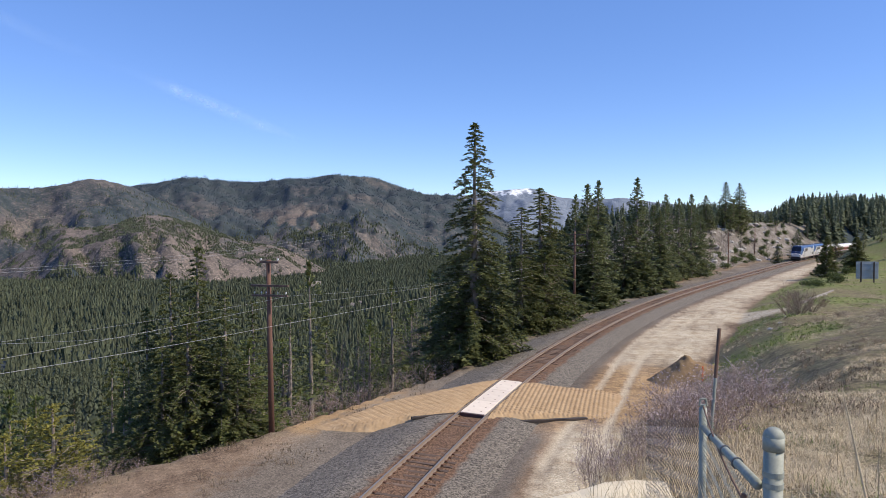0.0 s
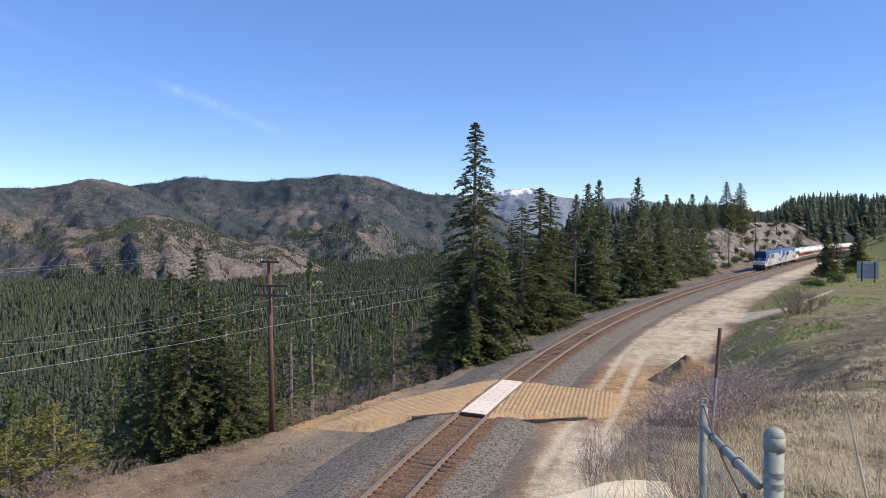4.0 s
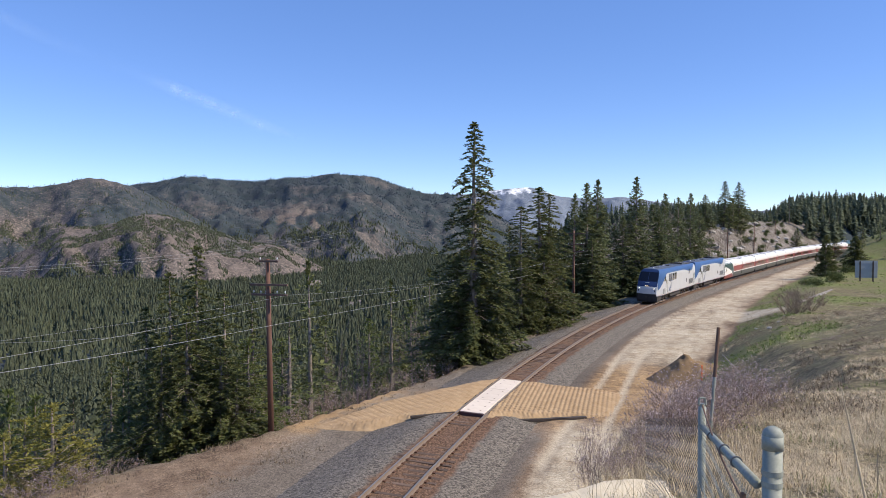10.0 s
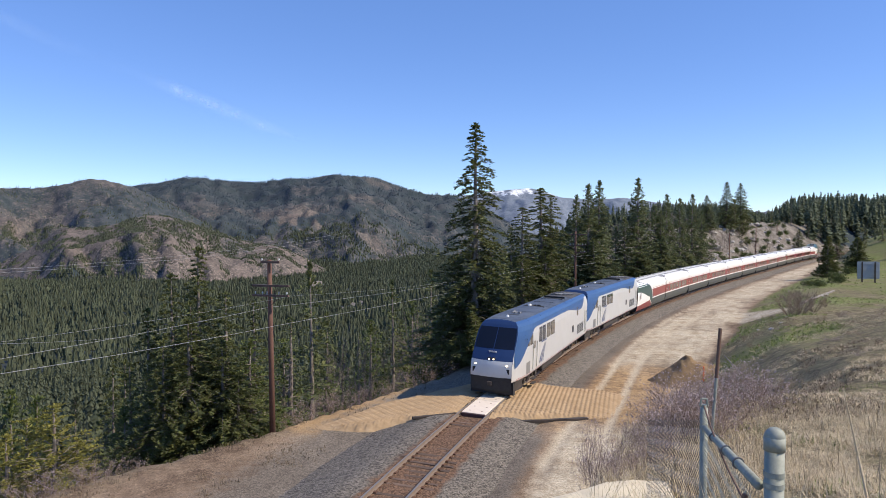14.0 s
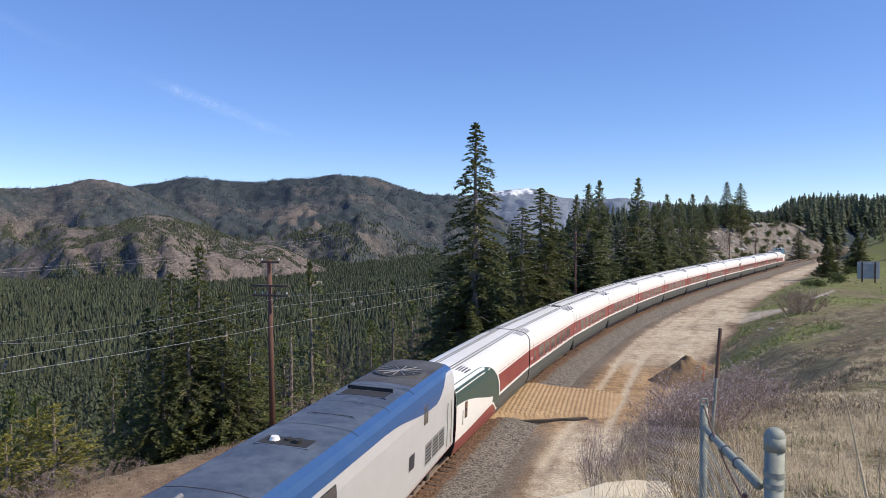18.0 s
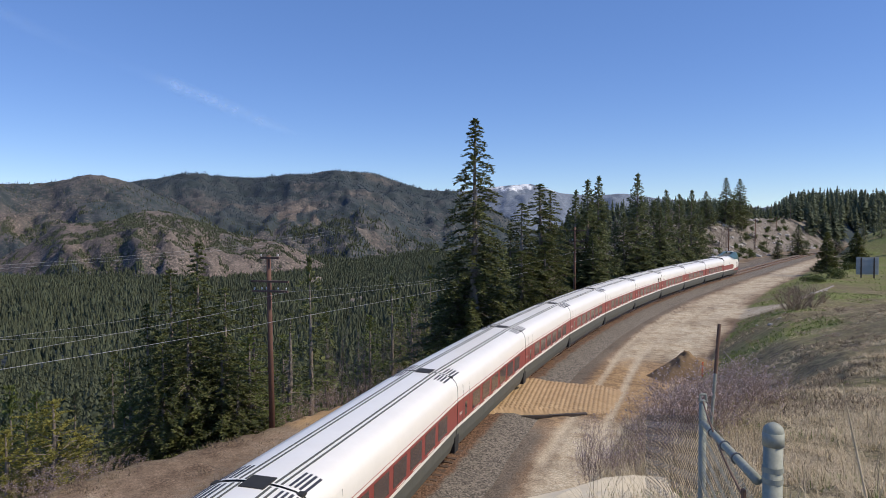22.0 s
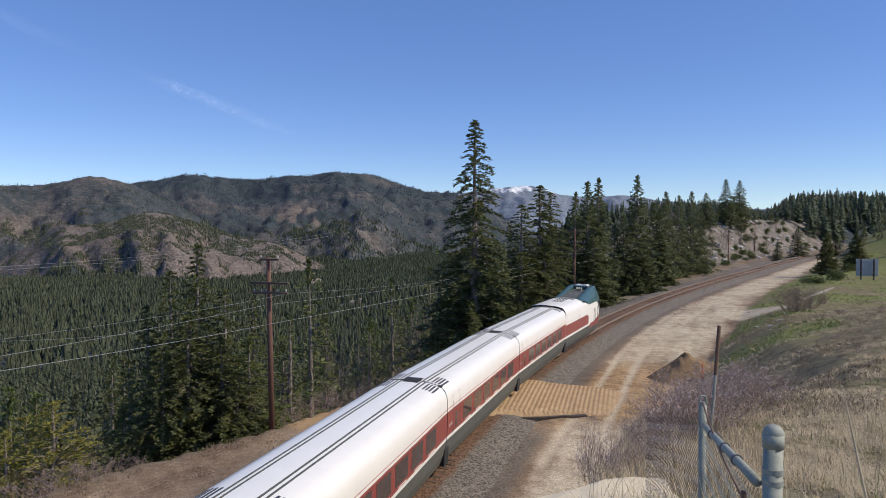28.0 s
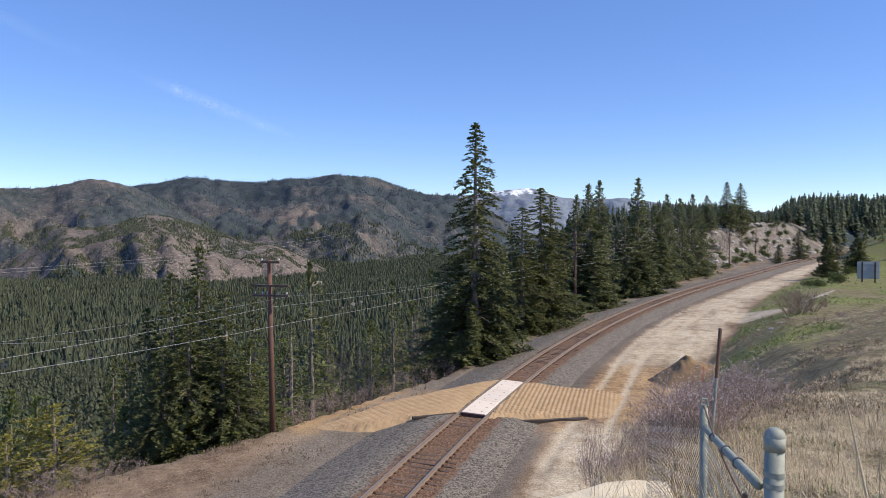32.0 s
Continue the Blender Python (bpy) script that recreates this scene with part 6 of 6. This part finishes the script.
    panel("number_bar", MARKING, t, "black number bar", -5.1, -4.5, 1.75, 2.25, loco_skin, .009, 2, 1)
    # lamps
    for x in (-.13, .13):
        z = 2.17
        part("headlight", rods(((x, loco_front(z) + .12, z), (x, loco_front(z) + .20, z - .0), .048), n=16), LAMP, t, "lit headlight")
    part("headlight_box", rods(*[((x, loco_front(2.17) + .1, 2.17), (x, loco_front(2.17) + .17, 2.17), .12) for x in (-.13, .13)], n=16), SOOT, t)
    for sg in (-1, 1):
        part("ditch_light", rods(((sg * .92, 10.24, 1.86), (sg * .92, 10.37, 1.86), .055), n=16), LAMP, t, "lit ditch light")
        part("step_recess", boxed(sg * .92 - .17, sg * .92 + .17, 10.20, 10.375, 1.40, 1.68, .01), SOOT, t)
    part("nose_emblem", boxed(-.22, .22, 10.05, 10.11, 2.52, 2.60, .002), SILVER, t)
    # roof gear
    # recessed roof pits, drawn as flush black slabs for their dark insides
    for y, ln, wd in ((6.2, .4, .8), (1.0, .75, 1.5), (-1.7, .12, 1.5), (-4.4, .8, 1.7)):
        hatch = part("roof_hatch", boxed(-wd / 2, wd / 2, y - ln / 2, y + ln / 2, 4.10, 4.235, .01), ROOFGREY, t)
        part("roof_grille", boxed(-wd / 2 + .08, wd / 2 - .08, y - ln / 2 + .08, y + ln / 2 - .08, 4.2, 4.245), SOOT, hatch)
    ring = part("fan_ring", rods(((0, -7.9, 4.12), (0, -7.9, 4.28), 1.0, .93), n=32), SOOTROOF, t)
    part("fan_grille", rods(((0, -7.9, 4.27), (0, -7.9, 4.29), .84), n=32), SOOT, ring)
    for k in range(6):
        a = k * math.pi / 6
        part("grille_bar", rods(((-.83 * math.cos(a), -7.9 - .83 * math.sin(a), 4.3), (.83 * math.cos(a), -7.9 + .83 * math.sin(a), 4.3), .02)), LOUVRE, ring)
    part("recess_wall", boxed(-.8, .8, -4.86, -4.8, 4.15, 4.36, .01), SOOT, t)
    part("exhaust_stack", rods(((-.3, 1.0, 4.2), (-.3, 1.0, 4.33), .13), ((0, .9, 4.2), (0, .9, 4.3), .1), n=12), SOOT, t)
    part("cooler_dome", rods(((.35, 1.0, 4.2), (.35, 1.0, 4.34), .16, .1), n=14), WHITE, t)
    part("horn", rods(((-.2, 5.1, 4.27), (-.2, 5.6, 4.29), .03, .06), ((.05, 5.1, 4.27), (.05, 5.7, 4.29), .03, .06), ((.25, 5.5, 4.27), (.25, 5.0, 4.29), .03, .06)), LOUVRE, t)
    part("antenna_dome", rods(((0, 7.4, 4.2), (0, 7.4, 4.35), .12, .07)), WHITE, t)
    # below the frame
    part("frame", boxed(-1.3, 1.3, -10.2, 9.6, .72, .94, .02), UNDER, t)
    part("plow", loft([(-1.28, .16), (-1.22, .9), (1.22, .9), (1.28, .16)], [9.6, 9.9], lambda y, x, z: (x, y + .35 - .25 * abs(x) + .1 * (1 - z), z), True), SOOT, t, "black snow plow")
    panel("skirt", UNDER, t, "", 8.7, 9.8, .35, .95, loco_skin, -.02, 4, 2)
    part("coupler", boxed(-.12, .12, 10.1, 10.62, .72, .95, .02), UNDER, t)
    part("coupler", boxed(-.12, .12, -10.62, -10.2, .72, .95, .02), UNDER, t)
    tank = part("fuel_tank", boxed(-1.25, 1.25, -2.6, 3.3, .28, .86, .12), UNDER, t)
    for c in (6.4, -6.4):
        truck = part("truck", boxed(-1.16, 1.16, c - 2.1, c + 2.1, .45, .82, .06), UNDER, t)
        for e in (-1.3, 1.3):
            wheels(truck, c + e, .50)
            part("axle_box", boxed(-1.28, 1.28, c + e - .18, c + e + .18, .38, .68, .03), UNDER, truck)
        part("springs", rods(*[((sg * 1.2, c + e, .5), (sg * 1.2, c + e, .9), .1) for sg in (-1, 1) for e in (-.5, .5)]), UNDER, truck)
    part("gangway", boxed(-.5, .5, -10.52, -10.34, 1.0, 3.1, .03), RUBBER, t)
    return t


# -- coaches --
C_LOW = [(1.28, .36), (1.42, .78), (1.465, 1.28)]
C_STRIPE = [(1.465, 1.28), (1.472, 1.42)]
C_BAND = [(1.472, 1.42), (1.475, 1.9), (1.468, 2.38)]
C_UPPER = [(1.468, 2.38), (1.46, 2.72), (1.43, 2.98), (1.35, 3.18), (1.20, 3.33), (.95, 3.43), (.6, 3.49), (.3, 3.515), (0, 3.52)]
CZ = [z for x, z in C_LOW + C_STRIPE[1:] + C_BAND[1:] + C_UPPER[1:]]
CX = [x for x, z in C_LOW + C_STRIPE[1:] + C_BAND[1:] + C_UPPER[1:]]


def coach_skin(y, z):
    return float(np.interp(z, CZ, CX))


def roof_z(x):
    return float(np.interp(abs(x), [p[0] for p in C_UPPER[::-1]], [p[1] for p in C_UPPER[::-1]]))


def slab(bm, x0, x1, y0, y1, lift=.012):
    """A thin strip on the roof."""
    a, b = roof_z(x0), roof_z(x1)
    v = [bm.verts.new(p) for p in ((x0, y0, a + lift), (x1, y0, b + lift), (x1, y1, b + lift), (x0, y1, a + lift), (x0, y0, a - .02), (x1, y0, b - .02), (x1, y1, b - .02), (x0, y1, a - .02))]
    for q in ((0, 1, 2, 3), (0, 4, 5, 1), (1, 5, 6, 2), (2, 6, 7, 3), (3, 7, 4, 0)):
        bm.faces.new([v[i] for i in q])


def coach_shell(t, half, y1=None):
    """Skirt, stripe, window band, upper body and ends of a low coach."""
    y1 = half if y1 is None else y1
    ys = [-half, y1]
    for sg in (1, -1):
        for name, prof, m, lab in (("skirt", C_LOW, SKIRT, "dark grey lower skirt"), ("waist_stripe", C_STRIPE, WHITE, "white stripe"), ("window_band", C_BAND, MAROON, "maroon window band")):
            part(name, loft([(sg * x, z) for x, z in prof], ys), m, t, lab)
    part("upper_body", loft(both(C_UPPER), ys), WHITE, t, "white rounded roof", smooth=True)
    full = C_LOW + C_STRIPE[1:] + C_BAND[1:] + C_UPPER[1:]
    for y in ys:
        bm = bmesh.new()
        bm.faces.new([bm.verts.new((x, y, z)) for x, z in both(full)])
        part("end_wall", bm, RUBBER, t)
    part("underframe", boxed(-1.1, 1.1, -half + .1, y1 - .1, .30, .5), UNDER, t)


def roof_details(t, y0, y1, ends=(True, True)):
    for x in (-.56, -.40, .40, .56):
        bm = bmesh.new()
        slab(bm, x - .03, x + .03, y0 + .06, y1 - .06)
        part("roof_rib", bm, SKIRT, t)
    for y, on in ((y0 + .12, ends[0]), (y1 - 1.02, ends[1])):
        if on:
            for x in (-1.13, -1.0, -.87, -.74, .74, .87, 1.0, 1.13):
                bm = bmesh.new()
                slab(bm, x - .03, x + .03, y, y + .9)
                part("roof_vent", bm, MARKING, t)


def coach(high_windows=False):
    t = thing("coach", "low white and maroon articulated passenger coach", "railway coach", group="coaches of the train")
    half = 6.50
    coach_shell(t, half)
    roof_details(t, -half, half)
    panel("pin_stripe", REDSTRIPE, t, "thin red line", -half, half, 2.49, 2.515, coach_skin, .004, 1, 1)
    for k in range(6):
        y = -4.35 + k * 1.62
        panel("window", PANE, t, "", y - .62, y + .62, 1.56, 2.28, coach_skin, .006, 1, 3)
        panel("window_sill", WHITE, t, "", y - .5, y + .3, 1.45, 1.49, coach_skin, .008, 1, 1)
    for sg in (-1, 1):
        d = part("door", side_patch(4.93, 5.77, 1.44, 2.36, coach_skin, .006, 1, 4, (sg,)), MAROON, t, "maroon entrance door")
        part("door_window", side_patch(5.19, 5.51, 1.55, 2.15, coach_skin, .010, 1, 2, (sg,)), PANE, d)
        part("door_seal", side_patch(4.88, 4.92, 1.38, 2.95, coach_skin, .005, 1, 5, (sg,)), SKIRT, d)
        part("door_seal", side_patch(5.78, 5.82, 1.38, 2.95, coach_skin, .005, 1, 5, (sg,)), SKIRT, d)
    for y in (5.95, 6.2):
        panel("sign_plate", WHITE, t, "", y - .05, y + .05, 1.75, 1.87, coach_skin, .006, 1, 1)
    panel("roof_hatch_outline", WHITE, t, "", 4.9, 5.6, 2.70, 2.95, coach_skin, .004, 1, 2)
    if high_windows:
        for y in (-4.6, -5.6):
            panel("high_window", PANE, t, "", y - .3, y + .3, 2.42, 2.86, coach_skin, .006, 1, 3)
    part("gangway", boxed(-1.2, 1.2, -6.72, -6.45, .6, 3.4, .04), RUBBER, t, "black rubber gangway")
    part("gangway_cap", boxed(-.32, .32, -6.95, -6.2, 3.4, 3.545, .02), RUBBER, t)
    for sg in (-1, 1):
        part("wheel_opening", boxed(min(sg * 1.2, sg * 1.47), max(sg * 1.2, sg * 1.47), -6.9, -6.3, .3, .98, .03), RUBBER, t)
    wb = part("wheelset", boxed(-.9, .9, -6.95, -6.25, .28, .62, .04), UNDER, t)
    wheels(wb, -6.60, .40)
    return t


def end_coach():
    """The first coach, with the dark green fin behind the locomotives."""
    t = thing("end_coach", "white and maroon end coach with a dark green fin", "railway coach", group="coaches of the train")
    half = 7.1
    coach_shell(t, half)
    roof_details(t, -half, half - 2.0, (True, True))
    panel("pin_stripe", REDSTRIPE, t, "thin red line", -half, .1, 2.49, 2.515, coach_skin, .004, 1, 1)

    def arc(y):
        u = max(0.0, min(1.0, y / 3.6))
        return 1.28 + 2.0 * math.sqrt(max(0.0, 1 - (1 - u) ** 2)) ** .9

    def white_top(y):
        return 1.55 + .9 * float(ramp(y, 1.2, 6.9)) ** .7

    def sweep_top(y):
        return 1.30 - .22 * float(ramp(y, .6, 7.0))

    panel("fin", GREEN, t, "dark green painted fin", .0, 7.08, lambda y: 1.0, arc, coach_skin, .010, 40, 12)
    for sg in (-1, 1):
        bm = bmesh.new()
        rows = []
        for k in range(31):
            y = 3.7 * (k / 30) ** 2
            z = arc(y)
            rows.append([bm.verts.new((sg * (coach_skin(y, zz) + .014), y - e, zz)) for e, zz in ((0, z), (.15, min(z + .07, 3.46)))])
        for p, q in zip(rows, rows[1:]):
            bm.faces.new((p[0], p[1], q[1], q[0]) if sg < 0 else (q[0], q[1], p[1], p[0]))
        part("fin_edge", bm, WHITE, t, "white line round the fin")
    panel("door_panel", WHITE, t, "white panel tapering to a point", 1.3, 7.08, sweep_top, white_top, coach_skin, .016, 24, 6)
    panel("lower_sweep", MAROON, t, "maroon lower sweep", .2, 7.08, .40, lambda y: sweep_top(y) - .1 - .6 * (1 - float(ramp(y, .1, 1.4))), coach_skin, .020, 20, 4)
    panel("sweep_line", WHITE, t, "white line over the maroon sweep", .2, 7.08, lambda y: sweep_top(y) - .11 - .6 * (1 - float(ramp(y, .1, 1.4))), lambda y: sweep_top(y) + .01 - .6 * (1 - float(ramp(y, .1, 1.4))), coach_skin, .023, 20, 1)
    panel("door_window", PANE, t, "", 5.55, 5.95, 1.65, 2.35, coach_skin, .022, 1, 2)
    [part("grab_rail", rods(((sg * 1.53, 6.3, 1.5), (sg * 1.53, 6.3, 2.1), .018)), GALV, t) for sg in (-1, 1)]
    for k in range(3):
        y = -4.6 + k * 1.9
        panel("service_door", MAROON, t, "", y - .5, y + .5, 1.45, 2.25, coach_skin, .006, 1, 3)
    part("roof_fairing", loft([(-1.2, 3.1), (-.9, 3.34), (0, 3.42), (.9, 3.34), (1.2, 3.1)], [5.2, 7.1], lambda y, x, z: (x, y, z + .02 + .08 * (y - 5.2) / 1.9), True), WHITE, t, "white roof fairing")
    part("gangway", boxed(-1.2, 1.2, -7.32, -7.05, .6, 3.2, .04), RUBBER, t, "black rubber gangway")
    for y in (-7.2, 5.6):
        wb = part("wheelset", boxed(-.9, .9, y - .35, y + .35, .28, .62, .04), UNDER, t)
        wheels(wb, y, .40)
    part("coupler", boxed(-.12, .12, 7.1, 7.4, .7, .92), UNDER, t)
    return t


def cab_car():
    """The last coach: taller, with a raised green cab at its outer end."""
    t = thing("cab_car", "tall white cab car with a raised dark green cab hood", "railway coach", group="coaches of the train")
    # local +y is towards the locomotives, the cab is at -y
    half, yf = 7.45, 7.45
    low = [(1.28, .36), (1.42, .75), (1.47, 1.22), (1.48, 1.36)]
    band = [(1.48, 1.36), (1.48, 2.3)]
    up = [(1.48, 2.3), (1.47, 2.95), (1.40, 3.25), (1.22, 3.47), (.9, 3.58), (.4, 3.62), (0, 3.63)]
    z_of, x_of = [z for x, z in low + band[1:] + up[1:]], [x for x, z in low + band[1:] + up[1:]]

    def front(z):
        return float(np.interp(z, [.3, .9, 1.6, 2.4, 3.0, 3.6, 4.2], [-7.1, -7.42, -7.45, -7.3, -7.0, -6.7, -6.4]))

    def skin(y, z):
        w = float(np.interp(z, z_of, x_of))
        u = max(0.0, min(1.0, (-y - 4.9) / 2.5))
        return w * (1 - .16 * u * u)

    def lay(y, x, z):
        if y < 0:
            y = y / 7.45 * -front(z)
        w = skin(y, z) / max(np.interp(z, z_of, x_of), .01)
        return (x * w, y, z)

    ys = [-7.45, -7.2, -6.9, -6.5, -6, -5.4, -4.8, -4, -2, 0, 3, 6, 7.38]
    for sg in (1, -1):
        for name, prof, m, lab in (("skirt", low[:3], SKIRT, "dark grey lower skirt"), ("waist_stripe", low[2:], WHITE, "white stripe"), ("side_panel", band, WHITE, "white side")):
            part(name, loft([(sg * x, z) for x, z in prof], ys, lay), m, t, lab)
    part("upper_body", loft(both(up), ys, lay), WHITE, t, "white rounded roof", smooth=True)
    panel("maroon_panel", MAROON, t, "maroon side panel", -1.3, 7.36, 1.40, lambda y: 2.22 if y > -.6 else 2.05, skin, .006, 12, 2)
    panel("maroon_panel", MAROON, t, "maroon lower sweep at the cab", -7.0, -2.0, .95, lambda y: 1.36 + .35 * float(ramp(-y, 3, 6.8)), skin, .008, 14, 3)
    bm = bmesh.new()
    bm.faces.new([bm.verts.new((x, 7.38, z)) for x, z in both(low + band[1:] + up[1:])])
    part("end_wall", bm, RUBBER, t)
    # outer end
    bm = bmesh.new()
    rows = []
    for z in (.4, .9, 1.4, 2.0, 2.5, 3.0, 3.4, 3.62):
        w = skin(front(z), z)
        rows.append([bm.verts.new((u * w, front(z) - .35 * (1 - u * u), z)) for u in (-1, -.8, -.4, 0, .4, .8, 1)])
    for a, b in zip(rows, rows[1:]):
        for k in range(6):
            bm.faces.new((a[k], a[k + 1], b[k + 1], b[k]))
    part("nose", bm, WHITE, t, "white rounded outer end", smooth=True)
    part("windshield", boxed(-1.0, 1.0, -7.36, -7.1, 2.6, 3.55, .03), GLASS, t)
    # lip fairing at the inner end
    part("roof_lip", loft([(-1.36, 3.2), (-1.15, 3.52), (-.6, 3.72), (0, 3.76), (.6, 3.72), (1.15, 3.52), (1.36, 3.2)], [5.7, 6.4, 7.25],
                          lambda y, x, z: (x, y, z - .16 * (1 - (y - 5.7) / 1.55)), True), WHITE, t, "white raised roof lip", smooth=True)

    # green hood: two cheeks with a trough between them
    def hood_top(y):
        return 3.63 + .60 * float(ramp(-y, -1.0, 5.6)) - .12 * float(ramp(-y, 5.6, 6.9))

    for sg in (1, -1):
        bm = bmesh.new()
        rows = []
        for k in range(19):
            y = .75 - 7.5 * k / 18
            h, g = hood_top(y), float(ramp(-y, -.75, 1.6))
            w = skin(y, 2.8) + .008
            inner = .66
            base = 3.0 - .55 * float(ramp(-y, 4.4, 6.6)) + .45 * (1 - float(ramp(-y, -.75, 1.8)))
            rows.append([bm.verts.new((sg * x, y, z)) for x, z in ((w + .006, base), (w - .02, max(base, 3.12)), (w - .2, max(base + .01, 3.45 + .15 * g)), (w - .42, h - .10 * g), ((inner + w) / 2 - .05, h), (inner + .04, h - .02), (inner, max(h - .36 * g, 3.62)))])
        for a, b in zip(rows, rows[1:]):
            for k in range(6):
                q = (a[k], a[k + 1], b[k + 1], b[k])
                bm.faces.new(q if sg < 0 else q[::-1])
        bm.faces.new(rows[-1] if sg > 0 else rows[-1][::-1])
        bmesh.ops.recalc_face_normals(bm, faces=bm.faces[:])
        part("hood_cheek", bm, GREEN, t, "dark green hood side", smooth=True)
    part("hood_floor", loft([(-.68, 0), (.68, 0)], [.6, -.5, -1.5, -2.6, -4.0, -5.2], lambda y, x, z: (x, y, 3.645 + .22 * float(ramp(-y, 0, 5.2)))), SKIRT, t, "dark trough floor")
    part("hood_roof", boxed(-.70, .70, -6.5, -5.1, 3.8, 4.19, .05), GREEN, t)
    part("equipment_lid", boxed(-.52, .52, -6.05, -5.10, 4.17, 4.29, .03), WHITE, t, "white roof box with a round vent")
    part("vent_ring", rods(((0, -5.7, 4.28), (0, -5.7, 4.305), .22), n=20), SOOT, t)
    for x in (-.12, .06, .24):
        part("horn", rods(((x, -4.1, 3.98), (x, -4.55, 4.03), .05, .09), n=12), GALV, t, "chrome air horn")
    part("bell", rods(((-.2, -3.9, 3.85), (-.2, -3.9, 4.08), .13, .05), n=14), DEADWOOD, t)
    for x in (-.3, -.1, .1, .3):
        bm = boxed(x - .04, x + .04, -2.6, -1.5, 3.66, 3.735)
        part("trough_rib", bm, LOUVRE, t)
        part("roof_vent", boxed(x - .035, x + .035, 1.9, 4.4, 3.60, 3.655), SKIRT, t)
    part("roof_grille", boxed(-.75, .75, 1.0, 1.6, 3.58, 3.655), LOUVRE, t)
    w = skin(-6.5, 2.5)
    panel("side_window", GLASS, t, "", -6.45, -5.85, 2.35, 3.0, skin, .014, 2, 3)
    for sg in (-1, 1):
        part("mirror", boxed(sg * 1.36 - .05, sg * 1.36 + .05, -6.75, -6.55, 2.45, 2.95, .01), RUBBER, t)
    for y in (-3.6, -4.2, -5.1, -5.5):
        [part("handrail", rods(((sg * (skin(y, 2) + .04), y, 1.3), (sg * (skin(y, 2) + .04), y, 2.5), .016)), GALV, t) for sg in (-1, 1)]
    panel("door", WHITE, t, "", -4.15, -3.65, 1.3, 2.85, skin, .008, 1, 3)
    panel("door_window", LOUVRE, t, "", 2.6, 2.75, 1.9, 2.6, skin, .008, 1, 2)
    part("pilot", boxed(-1.1, 1.1, -7.3, -6.7, .2, .85, .08), MAROON, t, "maroon pilot below the nose")
    part("underframe", boxed(-1.1, 1.1, -6.9, 7.2, .34, .55), UNDER, t)
    for sg in (-1, 1):
        part("marker_lamp", rods(((sg * .85, -7.5, 1.7), (sg * .85, -7.62, 1.7), .08), n=12), REDLAMP, t)
    for ob in t.children_recursive:
        ob.data.transform(Matrix.Diagonal((1, .88, 1, 1)))
    truck = part("truck", boxed(-1.1, 1.1, -5.6, -3.0, .4, .8, .05), UNDER, t)
    for y in (-5.2, -3.5):
        wheels(truck, y, .42)
    return t


# ---- what moves ----
SPEED, START = 13.38, 43.4 + 13 * 13.38  # metres a second; the train's front along the line at the start


def train_pose(s_front, offset, wheelbase):
    """A vehicle's pose on the curve, its middle offset metres behind the train's front."""
    s = s_front + offset
    a, b = Vector([float(v) for v in on_track(s - wheelbase / 2)]), Vector([float(v) for v in on_track(s + wheelbase / 2)])
    a.z = b.z = .025
    f = (a - b).normalized()
    h = float(np.interp(s, S, HEAD))
    up = (Vector((0, 0, 1)) + Vector((math.cos(h), -math.sin(h), 0)) * CANT).normalized()
    r = f.cross(up).normalized()
    up = r.cross(f)
    m = Matrix((r, f, up)).transposed().to_4x4()
    return Matrix.Translation((a + b) / 2) @ m


lead = locomotive()
second = copy_thing(lead, pose(0, 0, 0))
first_coach = end_coach()
plain = coach()
snack = coach(True)
tail = cab_car()
TRAIN = [(lead, 10.5, 12.8), (second, 31.5, 12.8), (first_coach, 49.2, 12.8)]
for k in range(11):
    TRAIN.append((plain if k == 0 else snack if k == 7 else copy_thing(plain, pose(0, 0, 0)), 56.45 + 13.14 * (k + .5), 13.14))
TRAIN.append((tail, 56.45 + 13.14 * 11 + 6.6, 10.2))


def motions():
    """The train runs along its track towards and past the camera."""
    for ob, offset, base in TRAIN:
        walk(ob, [(t, train_pose(START - SPEED * t, offset, base)) for t in range(33)])


motions()
